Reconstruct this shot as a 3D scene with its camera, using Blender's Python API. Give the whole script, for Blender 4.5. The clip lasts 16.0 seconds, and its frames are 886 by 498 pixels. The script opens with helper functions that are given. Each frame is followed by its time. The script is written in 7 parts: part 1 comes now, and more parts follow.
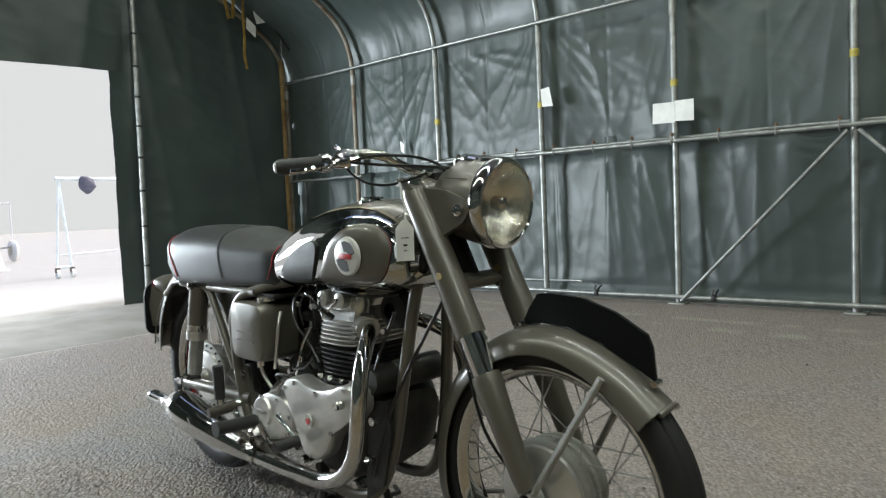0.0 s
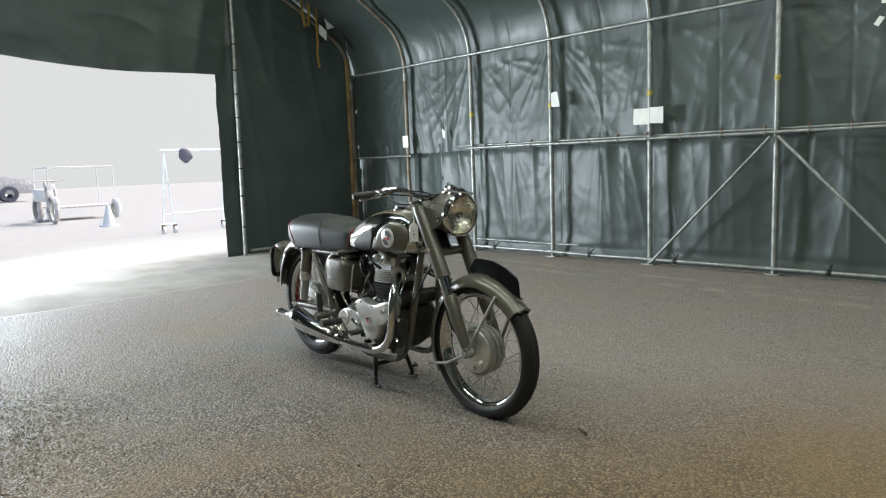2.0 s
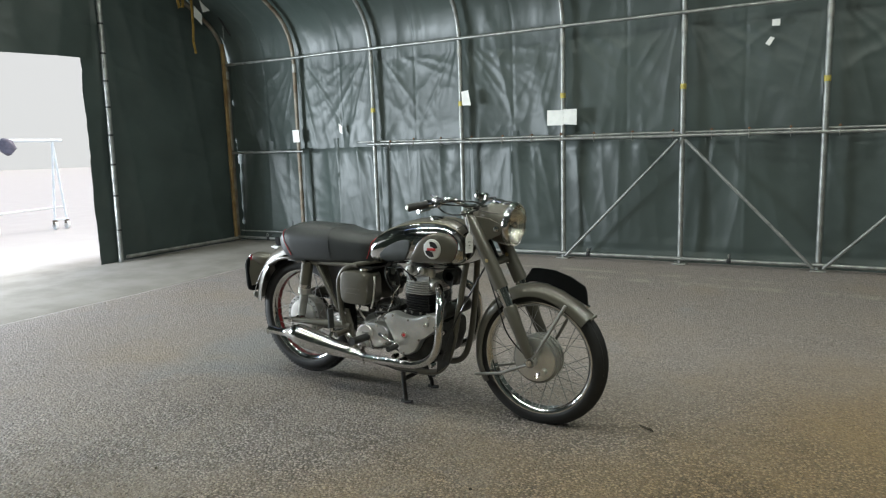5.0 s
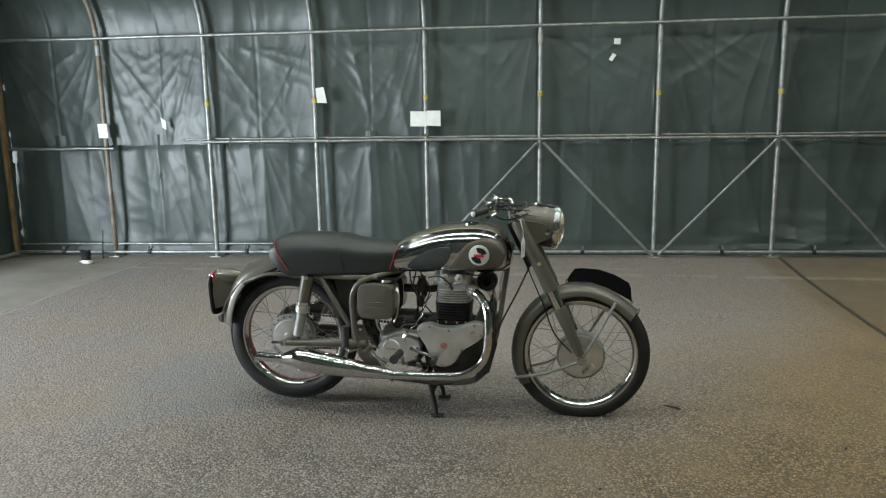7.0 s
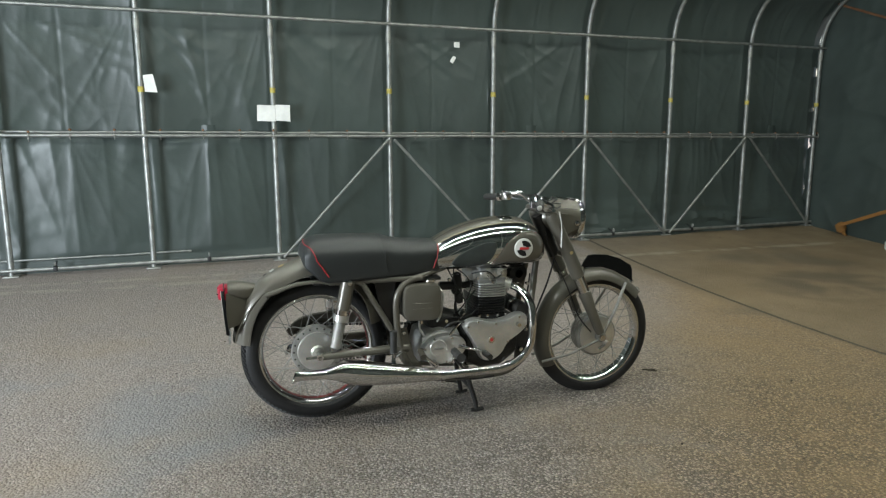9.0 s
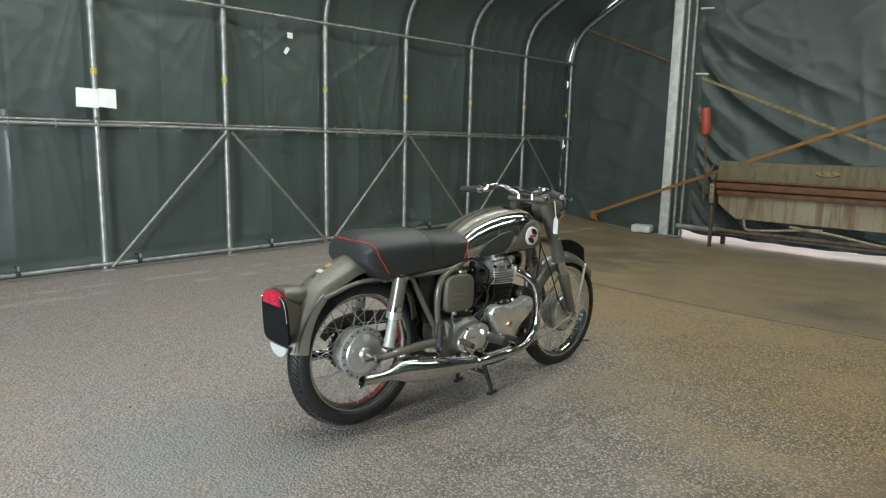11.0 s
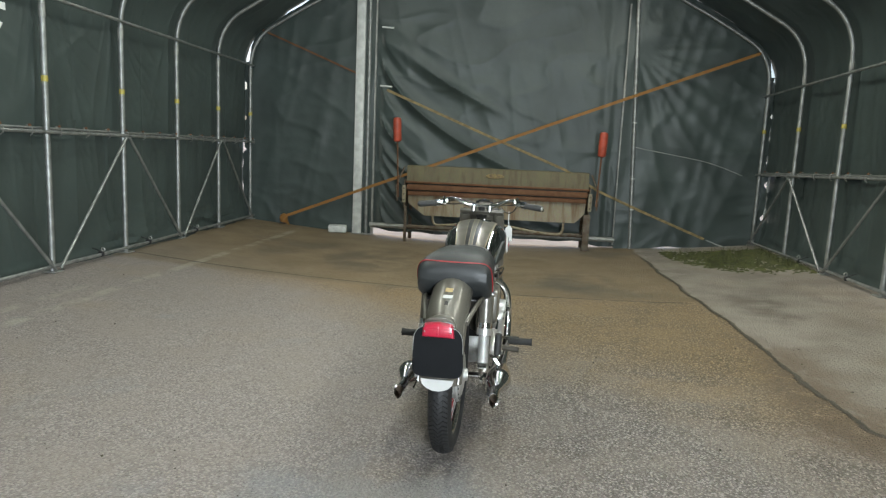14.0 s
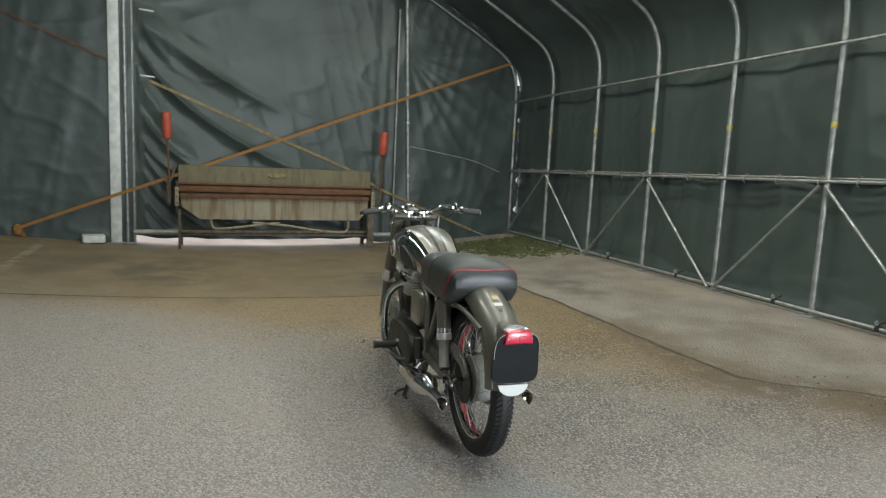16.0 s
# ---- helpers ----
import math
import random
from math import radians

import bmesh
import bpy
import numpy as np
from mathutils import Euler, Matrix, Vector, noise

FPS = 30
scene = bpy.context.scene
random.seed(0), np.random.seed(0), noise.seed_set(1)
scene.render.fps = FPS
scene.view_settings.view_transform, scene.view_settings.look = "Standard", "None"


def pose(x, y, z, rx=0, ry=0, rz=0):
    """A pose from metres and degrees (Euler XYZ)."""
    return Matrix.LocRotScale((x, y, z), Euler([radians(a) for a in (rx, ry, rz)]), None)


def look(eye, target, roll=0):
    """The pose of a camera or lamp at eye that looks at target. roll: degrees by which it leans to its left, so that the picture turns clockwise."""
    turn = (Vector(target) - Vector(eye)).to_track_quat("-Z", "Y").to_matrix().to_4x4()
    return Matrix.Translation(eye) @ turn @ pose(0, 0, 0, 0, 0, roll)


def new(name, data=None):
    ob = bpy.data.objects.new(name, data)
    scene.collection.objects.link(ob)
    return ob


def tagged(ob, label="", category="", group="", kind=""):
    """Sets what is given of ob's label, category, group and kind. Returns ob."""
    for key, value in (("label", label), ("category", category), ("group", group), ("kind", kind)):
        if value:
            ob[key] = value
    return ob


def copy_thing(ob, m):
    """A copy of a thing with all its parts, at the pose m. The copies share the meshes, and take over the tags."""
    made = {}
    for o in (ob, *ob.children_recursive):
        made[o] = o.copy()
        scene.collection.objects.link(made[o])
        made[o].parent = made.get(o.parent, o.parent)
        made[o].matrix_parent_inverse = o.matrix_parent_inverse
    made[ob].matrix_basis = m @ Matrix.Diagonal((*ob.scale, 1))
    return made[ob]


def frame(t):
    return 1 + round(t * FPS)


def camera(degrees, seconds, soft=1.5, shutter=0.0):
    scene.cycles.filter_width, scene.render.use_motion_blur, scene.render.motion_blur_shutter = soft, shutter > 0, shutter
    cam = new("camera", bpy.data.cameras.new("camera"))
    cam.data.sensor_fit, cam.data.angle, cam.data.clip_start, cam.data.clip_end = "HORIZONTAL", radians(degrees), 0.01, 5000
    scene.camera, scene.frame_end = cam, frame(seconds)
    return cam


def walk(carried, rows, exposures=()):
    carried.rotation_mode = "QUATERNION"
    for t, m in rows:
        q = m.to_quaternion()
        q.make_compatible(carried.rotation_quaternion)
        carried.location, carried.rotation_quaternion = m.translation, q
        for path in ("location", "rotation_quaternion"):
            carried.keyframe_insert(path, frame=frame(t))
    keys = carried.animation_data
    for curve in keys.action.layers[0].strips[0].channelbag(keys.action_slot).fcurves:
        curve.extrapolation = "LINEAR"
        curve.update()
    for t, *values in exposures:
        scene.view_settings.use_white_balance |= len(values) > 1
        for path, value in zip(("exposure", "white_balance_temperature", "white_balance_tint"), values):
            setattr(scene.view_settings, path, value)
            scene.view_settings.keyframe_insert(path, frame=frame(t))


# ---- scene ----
cam = camera(66.1, 16.0, soft=1.2, shutter=0.2)
PATH = [
    (0, (0.775, -0.830, 0.761), (-0.519, 0.690, 0.643), -2.5),
    (0.5, (1.245, -1.224, 0.827), (-0.105, 0.242, 0.647), -2.3),
    (1, (1.632, -1.521, 0.912), (0.225, -0.115, 0.702), -2.1),
    (1.5, (1.9, -1.712, 0.985), (0.495, -0.307, 0.753), -1.9),
    (2, (2.045, -1.829, 0.988), (0.63, -0.437, 0.747), -2.1),
    (2.5, (2.097, -1.951, 1.012), (0.691, -0.549, 0.767), -1.8),
    (3, (2.013, -2.123, 1.039), (0.607, -0.723, 0.785), -1.8),
    (3.5, (1.885, -2.208, 1.078), (0.524, -0.767, 0.813), -1.8),
    (4, (1.68, -2.261, 1.09), (0.437, -0.719, 0.817), -1.8),
    (6.5, (0.072, -2.723, 1.17), (-0.357, -0.796, 0.854), -1.2),
    (7, (-0.303, -2.766, 1.177), (-0.495, -0.801, 0.858), -0.9),
    (7.5, (-0.65, -2.758, 1.171), (-0.629, -0.784, 0.846), -0.8),
    (8, (-1.074, -2.734, 1.189), (-0.828, -0.776, 0.861), -0.6),
    (10.5, (-2.881, -2.0, 1.162), (-1.613, -0.49, 0.827), 0.8),
    (11, (-3.186, -1.748, 1.144), (-1.752, -0.393, 0.815), 1.2),
    (11.5, (-3.462, -1.471, 1.149), (-1.889, -0.279, 0.825), 1.3),
    (12, (-3.677, -1.156, 1.143), (-1.972, -0.161, 0.825), 1.7),
    (12.5, (-3.856, -0.816, 1.16), (-2.047, -0.025, 0.843), 1.9),
    (13, (-4.015, -0.451, 1.153), (-2.126, 0.129, 0.845), 2.2),
    (13.5, (-4.109, -0.104, 1.158), (-2.168, 0.274, 0.854), 2.3),
    (14, (-4.176, 0.272, 1.174), (-2.205, 0.443, 0.878), 2.5),
    (14.5, (-4.206, 0.614, 1.173), (-2.229, 0.565, 0.879), 2.6),
    (15, (-4.158, 0.995, 1.155), (-2.199, 0.714, 0.87), 2.6),
    (15.5, (-4.117, 1.348, 1.186), (-2.195, 0.873, 0.905), 2.7),
    (16, (-3.999, 1.689, 1.184), (-2.157, 0.96, 0.91), 2.7),
]
walk(cam, [(t, look(eye, target, roll)) for t, eye, target, roll in PATH], exposures=[(0.0, 0.92), (4.2, 0.92), (7.0, 0.92), (11.0, 1.22), (16.0, 1.2)])

# ---- world and light: overcast daylight from outside, through the open door end, and added roof strips ----
world = bpy.data.worlds.new("overcast_sky")
scene.world = world
world.use_nodes = True
wn = world.node_tree
sky = wn.nodes.new("ShaderNodeTexSky")
sky.sky_type, sky.sun_disc = "NISHITA", False
sky.sun_elevation, sky.sun_rotation = radians(50), radians(8)
sky.dust_density = 4.0
wn.links.new(sky.outputs[0], wn.nodes["Background"].inputs[0])
wn.nodes["Background"].inputs[1].default_value = 0.15

sun_data = bpy.data.lights.new("sun", "SUN")
sun_data.energy, sun_data.angle, sun_data.color = 1.8, radians(14), (1.0, 0.96, 0.9)
sun = new("sun", sun_data)
sun.matrix_world = look((3, 20, 24), (0, 0, 0))

# area lamps: the yard's daylight through the doorway, and strips added under the roof
door_light = bpy.data.lights.new("door_daylight", "AREA")
door_light.shape, door_light.size, door_light.size_y = "RECTANGLE", 1.35, 1.34
door_light.energy, door_light.color = 230.0, (0.82, 0.92, 1.0)
dl = new("door_daylight", door_light)
dl.matrix_world = look((-6.50, -0.85, 1.14), (-5.5, 0.55, 1.10), 90)
# added strip lamps, assumed overhead and unseen; the roof sheets above are uncut
ROOF_STRIPS = [(-1.5, 62.0), (0.15, 54.0), (2.2, 42.0)]
for strip_y, power in ROOF_STRIPS:
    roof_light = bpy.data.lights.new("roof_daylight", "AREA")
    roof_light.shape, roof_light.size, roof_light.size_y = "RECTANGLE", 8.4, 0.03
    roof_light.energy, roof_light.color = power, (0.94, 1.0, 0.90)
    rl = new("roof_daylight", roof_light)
    rl.matrix_world = pose(0.1, strip_y, 4.40 - 0.50 * abs(strip_y - 0.41), 10.0 if strip_y < 0.41 else -10.0)


# ---- materials ----
def mat(name, color, rough=0.5, metal=0.0, vary=0.15, scale=8.0, fine=120.0, bump=0.05, bump_scale=60.0, spec=0.5, coat=0.0, dark=None, patch=2.0, trans=0.0, rand=0.0, dist=0.01, crease=0.0, streak=None):
    """A surface with large patches, fine grain, uneven gloss and fine relief."""
    m = bpy.data.materials.new(name)
    m.use_nodes = True
    nt = m.node_tree
    N, L = nt.nodes, nt.links
    b = N["Principled BSDF"]
    tc = N.new("ShaderNodeTexCoord")
    src = tc.outputs["Object"]
    n1 = N.new("ShaderNodeTexNoise")
    n1.inputs["Scale"].default_value, n1.inputs["Detail"].default_value = scale, 6.0
    n2 = N.new("ShaderNodeTexNoise")
    n2.inputs["Scale"].default_value, n2.inputs["Detail"].default_value = fine, 3.0
    L.new(src, n1.inputs["Vector"])
    L.new(src, n2.inputs["Vector"])
    ramp = N.new("ShaderNodeMapRange")
    ramp.inputs["From Min"].default_value, ramp.inputs["From Max"].default_value = 0.5 - 0.25 / patch, 0.5 + 0.25 / patch
    L.new(n1.outputs["Fac"], ramp.inputs["Value"])
    mix = N.new("ShaderNodeMix")
    mix.data_type = "RGBA"
    c2 = dark or tuple(c * (1 - vary) for c in color)
    mix.inputs["A"].default_value, mix.inputs["B"].default_value = (*color, 1), (*c2, 1)
    L.new(ramp.outputs[0], mix.inputs["Factor"])
    mul = N.new("ShaderNodeMix")
    mul.data_type, mul.blend_type = "RGBA", "MULTIPLY"
    mul.inputs["Factor"].default_value = vary
    L.new(mix.outputs["Result"], mul.inputs["A"])
    L.new(n2.outputs["Color"], mul.inputs["B"])
    out = mul.outputs["Result"]
    if streak:
        ns = N.new("ShaderNodeTexNoise")
        ns.inputs["Scale"].default_value, ns.inputs["Detail"].default_value = 1.0, 5.0
        mps = N.new("ShaderNodeMapping")
        mps.inputs["Scale"].default_value = (14.0, 14.0, 1.3)
        L.new(src, mps.inputs["Vector"])
        L.new(mps.outputs[0], ns.inputs["Vector"])
        rs = N.new("ShaderNodeMapRange")
        rs.inputs["From Min"].default_value, rs.inputs["From Max"].default_value, rs.inputs["To Max"].default_value = 0.50, 0.66, 0.85
        L.new(ns.outputs["Fac"], rs.inputs["Value"])
        mxs = N.new("ShaderNodeMix")
        mxs.data_type = "RGBA"
        mxs.inputs["B"].default_value = (*streak, 1)
        L.new(rs.outputs[0], mxs.inputs["Factor"])
        L.new(out, mxs.inputs["A"])
        out = mxs.outputs["Result"]
    if rand:
        oi = N.new("ShaderNodeObjectInfo")
        hs = N.new("ShaderNodeHueSaturation")
        mr = N.new("ShaderNodeMapRange")
        mr.inputs["To Min"].default_value, mr.inputs["To Max"].default_value = 1 - rand, 1 + rand
        L.new(oi.outputs["Random"], mr.inputs["Value"])
        L.new(mr.outputs[0], hs.inputs["Value"])
        L.new(out, hs.inputs["Color"])
        out = hs.outputs["Color"]
    L.new(out, b.inputs["Base Color"])
    rr = N.new("ShaderNodeMapRange")
    rr.inputs["To Min"].default_value, rr.inputs["To Max"].default_value = max(0.02, rough * 0.8), min(1.0, rough * 1.2)
    L.new(n1.outputs["Fac"], rr.inputs["Value"])
    L.new(rr.outputs[0], b.inputs["Roughness"])
    b.inputs["Metallic"].default_value = metal
    b.inputs["Specular IOR Level"].default_value = spec
    b.inputs["Coat Weight"].default_value = coat
    b.inputs["Coat Roughness"].default_value = 0.06
    if bump:
        n3 = N.new("ShaderNodeTexNoise")
        n3.inputs["Scale"].default_value, n3.inputs["Detail"].default_value = bump_scale, 4.0
        L.new(src, n3.inputs["Vector"])
        bp = N.new("ShaderNodeBump")
        bp.inputs["Strength"].default_value, bp.inputs["Distance"].default_value = bump, dist
        L.new(n3.outputs["Fac"], bp.inputs["Height"])
        L.new(bp.outputs[0], b.inputs["Normal"])
    if crease:
        n4 = N.new("ShaderNodeTexNoise")
        n4.noise_type = "RIDGED_MULTIFRACTAL"
        n4.inputs["Scale"].default_value, n4.inputs["Detail"].default_value, n4.inputs["Distortion"].default_value = 2.2, 5.0, 0.6
        mp = N.new("ShaderNodeMapping")
        mp.inputs["Scale"].default_value, mp.inputs["Rotation"].default_value = (1.6, 1.6, 0.42), (0.2, 0.22, 0.0)
        L.new(src, mp.inputs["Vector"])
        L.new(mp.outputs[0], n4.inputs["Vector"])
        b4 = N.new("ShaderNodeBump")
        b4.inputs["Strength"].default_value, b4.inputs["Distance"].default_value = crease, 0.02
        L.new(n4.outputs["Fac"], b4.inputs["Height"])
        if bump:
            L.new(bp.outputs[0], b4.inputs["Normal"])
        L.new(b4.outputs[0], b.inputs["Normal"])
    if trans:
        tr = N.new("ShaderNodeBsdfTranslucent")
        L.new(out, tr.inputs["Color"])
        ms = N.new("ShaderNodeMixShader")
        ms.inputs[0].default_value = trans
        L.new(b.outputs[0], ms.inputs[1])
        L.new(tr.outputs[0], ms.inputs[2])
        L.new(ms.outputs[0], N["Material Output"].inputs[0])
    return m


M_TARP = mat("tarpaulin", (0.050, 0.067, 0.061), 0.44, vary=0.2, scale=1.6, fine=300, bump=0.22, bump_scale=15, dist=0.010, trans=0.04, crease=0.3)
M_ROOFSTRIP = mat("translucent_sheet", (0.75, 0.77, 0.76), 0.5, vary=0.1, trans=0.7)
M_GALV = mat("galvanised_steel", (0.42, 0.43, 0.41), 0.48, metal=0.75, vary=0.3, scale=14, fine=200, bump=0.08, bump_scale=90)
M_GALV_DULL = mat("weathered_galvanised", (0.42, 0.42, 0.39), 0.55, metal=0.5, vary=0.35, scale=10, fine=150, bump=0.12, bump_scale=60)
M_RUSTPOLE = mat("rusty_pole", (0.30, 0.275, 0.23), 0.58, metal=0.4, vary=0.4, scale=6, fine=90, bump=0.2, dark=(0.18, 0.13, 0.085))
M_YTAPE = mat("yellow_tape", (0.62, 0.50, 0.10), 0.5, vary=0.3, scale=30)
M_PAPER = mat("paper", (0.80, 0.80, 0.77), 0.7, vary=0.12, scale=12, bump=0.1, bump_scale=20)
M_ORANGE = mat("orange_strap", (0.30, 0.15, 0.035), 0.75, vary=0.4, scale=18, fine=400, bump=0.3, bump_scale=300, dark=(0.30, 0.13, 0.03))
M_YROPE = mat("tan_strap", (0.32, 0.235, 0.105), 0.8, vary=0.4, scale=18, fine=400, bump=0.3, bump_scale=300)
M_BLACKPLASTIC = mat("black_plastic", (0.02, 0.02, 0.022), 0.5, vary=0.3, scale=30)
M_ROPE = mat("grey_rope", (0.35, 0.36, 0.34), 0.9, vary=0.3, scale=60)
M_HOPPER_OLIVE = mat("olive_paint", (0.150, 0.130, 0.058), 0.65, streak=(0.075, 0.052, 0.024), vary=0.45, scale=5, fine=60, bump=0.2, bump_scale=40, dark=(0.13, 0.105, 0.06), patch=1.4)
M_HOPPER_GREY = mat("grey_paint_rusty", (0.33, 0.30, 0.20), 0.6, streak=(0.14, 0.075, 0.03), vary=0.4, scale=4, fine=50, bump=0.15, bump_scale=40, dark=(0.30, 0.24, 0.16), patch=1.8)
M_GOLDPLATE = mat("faded_yellow_enamel", (0.30, 0.215, 0.06), 0.6, vary=0.5, scale=40, dark=(0.14, 0.09, 0.04))
M_STRAP = mat("ochre_strap", (0.40, 0.255, 0.05), 0.75, vary=0.35, scale=18, fine=400, bump=0.3, bump_scale=300)
M_RUST = mat("rust", (0.20, 0.095, 0.042), 0.85, vary=0.5, scale=9, fine=120, bump=0.4, bump_scale=80, dark=(0.15, 0.065, 0.03))
M_OLDSTEEL = mat("old_painted_steel", (0.16, 0.135, 0.10), 0.7, vary=0.5, scale=12, fine=80, bump=0.2, dark=(0.10, 0.06, 0.035))
M_REDPLASTIC = mat("faded_red_plastic", (0.50, 0.085, 0.045), 0.45, vary=0.3, scale=9, bump=0.1)
M_WHITEBOX = mat("white_plastic", (0.70, 0.71, 0.68), 0.5, vary=0.25, scale=10)
M_MOSS = mat("moss", (0.105, 0.115, 0.028), 0.95, vary=0.6, scale=12, fine=200, bump=0.5, dark=(0.05, 0.056, 0.018))
M_DIRT = mat("dirt", (0.10, 0.085, 0.06), 0.95, vary=0.4, scale=30, bump=0.5)


def node(nt, kind, **values):
    n = nt.nodes.new(kind)
    for k, v in values.items():
        n.inputs[k.replace("_", " ")].default_value = v
    return n


def ground_material(name, stones_only=False):
    """Worn yard: exposed-aggregate asphalt by the bike, brown slab past a joint, paler smooth concrete past a crack."""
    m = bpy.data.materials.new(name)
    m.use_nodes = True
    nt = m.node_tree
    N, L = nt.nodes, nt.links
    b = N["Principled BSDF"]
    pos = N.new("ShaderNodeTexCoord").outputs["Object"]
    sep = N.new("ShaderNodeSeparateXYZ")
    L.new(pos, sep.inputs[0])

    def math_(op, a, c=None, clamp=False):
        n = N.new("ShaderNodeMath")
        n.operation, n.use_clamp = op, clamp
        for i, v in enumerate((a, c)):
            if v is None:
                continue
            if isinstance(v, (int, float)):
                n.inputs[i].default_value = v
            else:
                L.new(v, n.inputs[i])
        return n.outputs[0]

    def noise_(scale, detail=4.0, rough=0.55):
        n = node(nt, "ShaderNodeTexNoise", Scale=scale, Detail=detail, Roughness=rough)
        L.new(pos, n.inputs["Vector"])
        return n.outputs["Fac"]

    def step_(v, lo, hi):
        n = N.new("ShaderNodeMapRange")
        n.interpolation_type = "SMOOTHSTEP"
        n.inputs["From Min"].default_value, n.inputs["From Max"].default_value = lo, hi
        L.new(v, n.inputs["Value"])
        return n.outputs[0]

    def mix_(f, a, c, mode="MIX"):
        n = N.new("ShaderNodeMix")
        n.data_type, n.blend_type = "RGBA", mode
        for k, v in (("Factor", f), ("A", a), ("B", c)):
            if isinstance(v, tuple):
                n.inputs[k].default_value = (*v, 1)
            elif isinstance(v, (int, float)):
                n.inputs[k].default_value = v
            else:
                L.new(v, n.inputs[k])
        return n.outputs["Result"]

    big, mid, wob = noise_(0.55, 5), noise_(2.6, 6), noise_(1.7, 5)
    stones = node(nt, "ShaderNodeTexVoronoi", Scale=88.0)
    L.new(pos, stones.inputs["Vector"])
    x, y = sep.outputs[0], sep.outputs[1]
    wobble = math_("MULTIPLY", math_("SUBTRACT", wob, 0.5), 0.35)
    bend = math_("MULTIPLY", math_("SUBTRACT", 1.0, step_(x, -1.6, -0.8)), 0.60)
    yw = math_("ADD", math_("ADD", y, bend), math_("ADD", 0.10, math_("MULTIPLY", wobble, 0.40)))
    # aggregate
    tone = N.new("ShaderNodeSeparateColor")
    L.new(stones.outputs["Color"], tone.inputs[0])
    agg = mix_(step_(tone.outputs[0], 0.0, 1.0), (0.172, 0.157, 0.148), (0.490, 0.449, 0.430))
    agg = mix_(step_(tone.outputs[1], 0.90, 0.93), agg, (0.47, 0.425, 0.37))
    coarse = math_("MULTIPLY", math_("SUBTRACT", 1.0, step_(math_("ADD", y, wobble), -0.3, 1.6)), step_(math_("ADD", x, wobble), -2.6, -1.2))
    grain = math_("ADD", 0.5, math_("MULTIPLY", coarse, 0.32))
    agg = mix_(math_("MULTIPLY", step_(stones.outputs["Distance"], 0.31, 0.66), grain), agg, (0.080, 0.070, 0.057))
    agg = mix_(step_(mid, 0.35, 0.7), agg, mix_(0.6, agg, (0.315, 0.280, 0.240)))
    # brown slab and pale slab
    brown = mix_(step_(mid, 0.3, 0.7), (0.198, 0.150, 0.090), (0.140, 0.105, 0.062))
    pale = mix_(step_(mid, 0.3, 0.7), (0.31, 0.278, 0.242), (0.195, 0.170, 0.142))
    m_brown = math_("MULTIPLY", step_(x, 1.95, 2.12), 0.72)
    agg = mix_(math_("MULTIPLY", math_("SUBTRACT", 1.0, coarse), 0.4), agg, (0.285, 0.258, 0.242))
    agg = mix_(1.0, agg, mix_(coarse, (0.88, 0.835, 0.825), (1.0, 0.97, 0.95)), "MULTIPLY")
    tanned = mix_(1.0, agg, (0.98, 0.80, 0.50), "MULTIPLY")
    agg = mix_(step_(math_("SUBTRACT", math_("ADD", x, math_("MULTIPLY", wobble, 4.0)), math_("MULTIPLY", math_("ADD", y, 0.2), 0.8)), -1.0, 0.9), agg, tanned)
    agg = mix_(math_("MULTIPLY", step_(noise_(75.0, 2), 0.55, 0.66), math_("MULTIPLY", grain, 0.6)), agg, (0.06, 0.052, 0.042))
    col = mix_(m_brown, agg, brown)
    m_pale = math_("SUBTRACT", 1.0, step_(yw, -1.48, -1.43))
    col = mix_(math_("MULTIPLY", m_pale, 0.85), col, pale)
    # damp stains and bluish spills
    wet = math_("MULTIPLY", step_(big, 0.56, 0.68), step_(x, 0.4, 2.2))
    col = mix_(math_("MULTIPLY", wet, 0.55), col, (0.085, 0.07, 0.05))
    blue = math_("MULTIPLY", step_(noise_(1.1, 5), 0.57, 0.68), math_("SUBTRACT", 1.0, step_(x, 0.3, 1.2)))
    col = mix_(math_("MULTIPLY", blue, 0.3), col, (0.19, 0.215, 0.24))
    def blob(cx, cy, rx, ry):
        dx = math_("DIVIDE", math_("SUBTRACT", math_("ADD", x, wobble), cx), rx)
        dy = math_("DIVIDE", math_("ADD", math_("SUBTRACT", y, cy), math_("MULTIPLY", wobble, 1.6)), ry)
        d2 = math_("ADD", math_("MULTIPLY", dx, dx), math_("MULTIPLY", dy, dy))
        return math_("SUBTRACT", 1.0, step_(d2, 0.3, 1.3))
    col = mix_(math_("MULTIPLY", math_("MULTIPLY", blob(-1.9, 0.75, 0.55, 0.55), step_(mid, 0.36, 0.56)), 0.38), col, (0.17, 0.20, 0.235))
    stain = math_("MAXIMUM", math_("MAXIMUM", blob(3.0, -0.5, 0.7, 0.45), blob(1.9, -2.0, 0.7, 0.28)), blob(3.6, 1.8, 0.9, 0.5))
    col = mix_(math_("MULTIPLY", math_("MULTIPLY", stain, step_(mid, 0.36, 0.62)), 0.6), col, (0.075, 0.062, 0.046))
    yb = math_("ADD", yw, math_("MULTIPLY", math_("MINIMUM", math_("MAXIMUM", x, -2.3), 0.4), 0.20))
    band = math_("MULTIPLY", math_("MULTIPLY", step_(yw, -1.43, -1.40), math_("SUBTRACT", 1.0, step_(yb, -1.42, -1.14))), math_("SUBTRACT", 1.0, step_(x, 0.4, 1.2)))
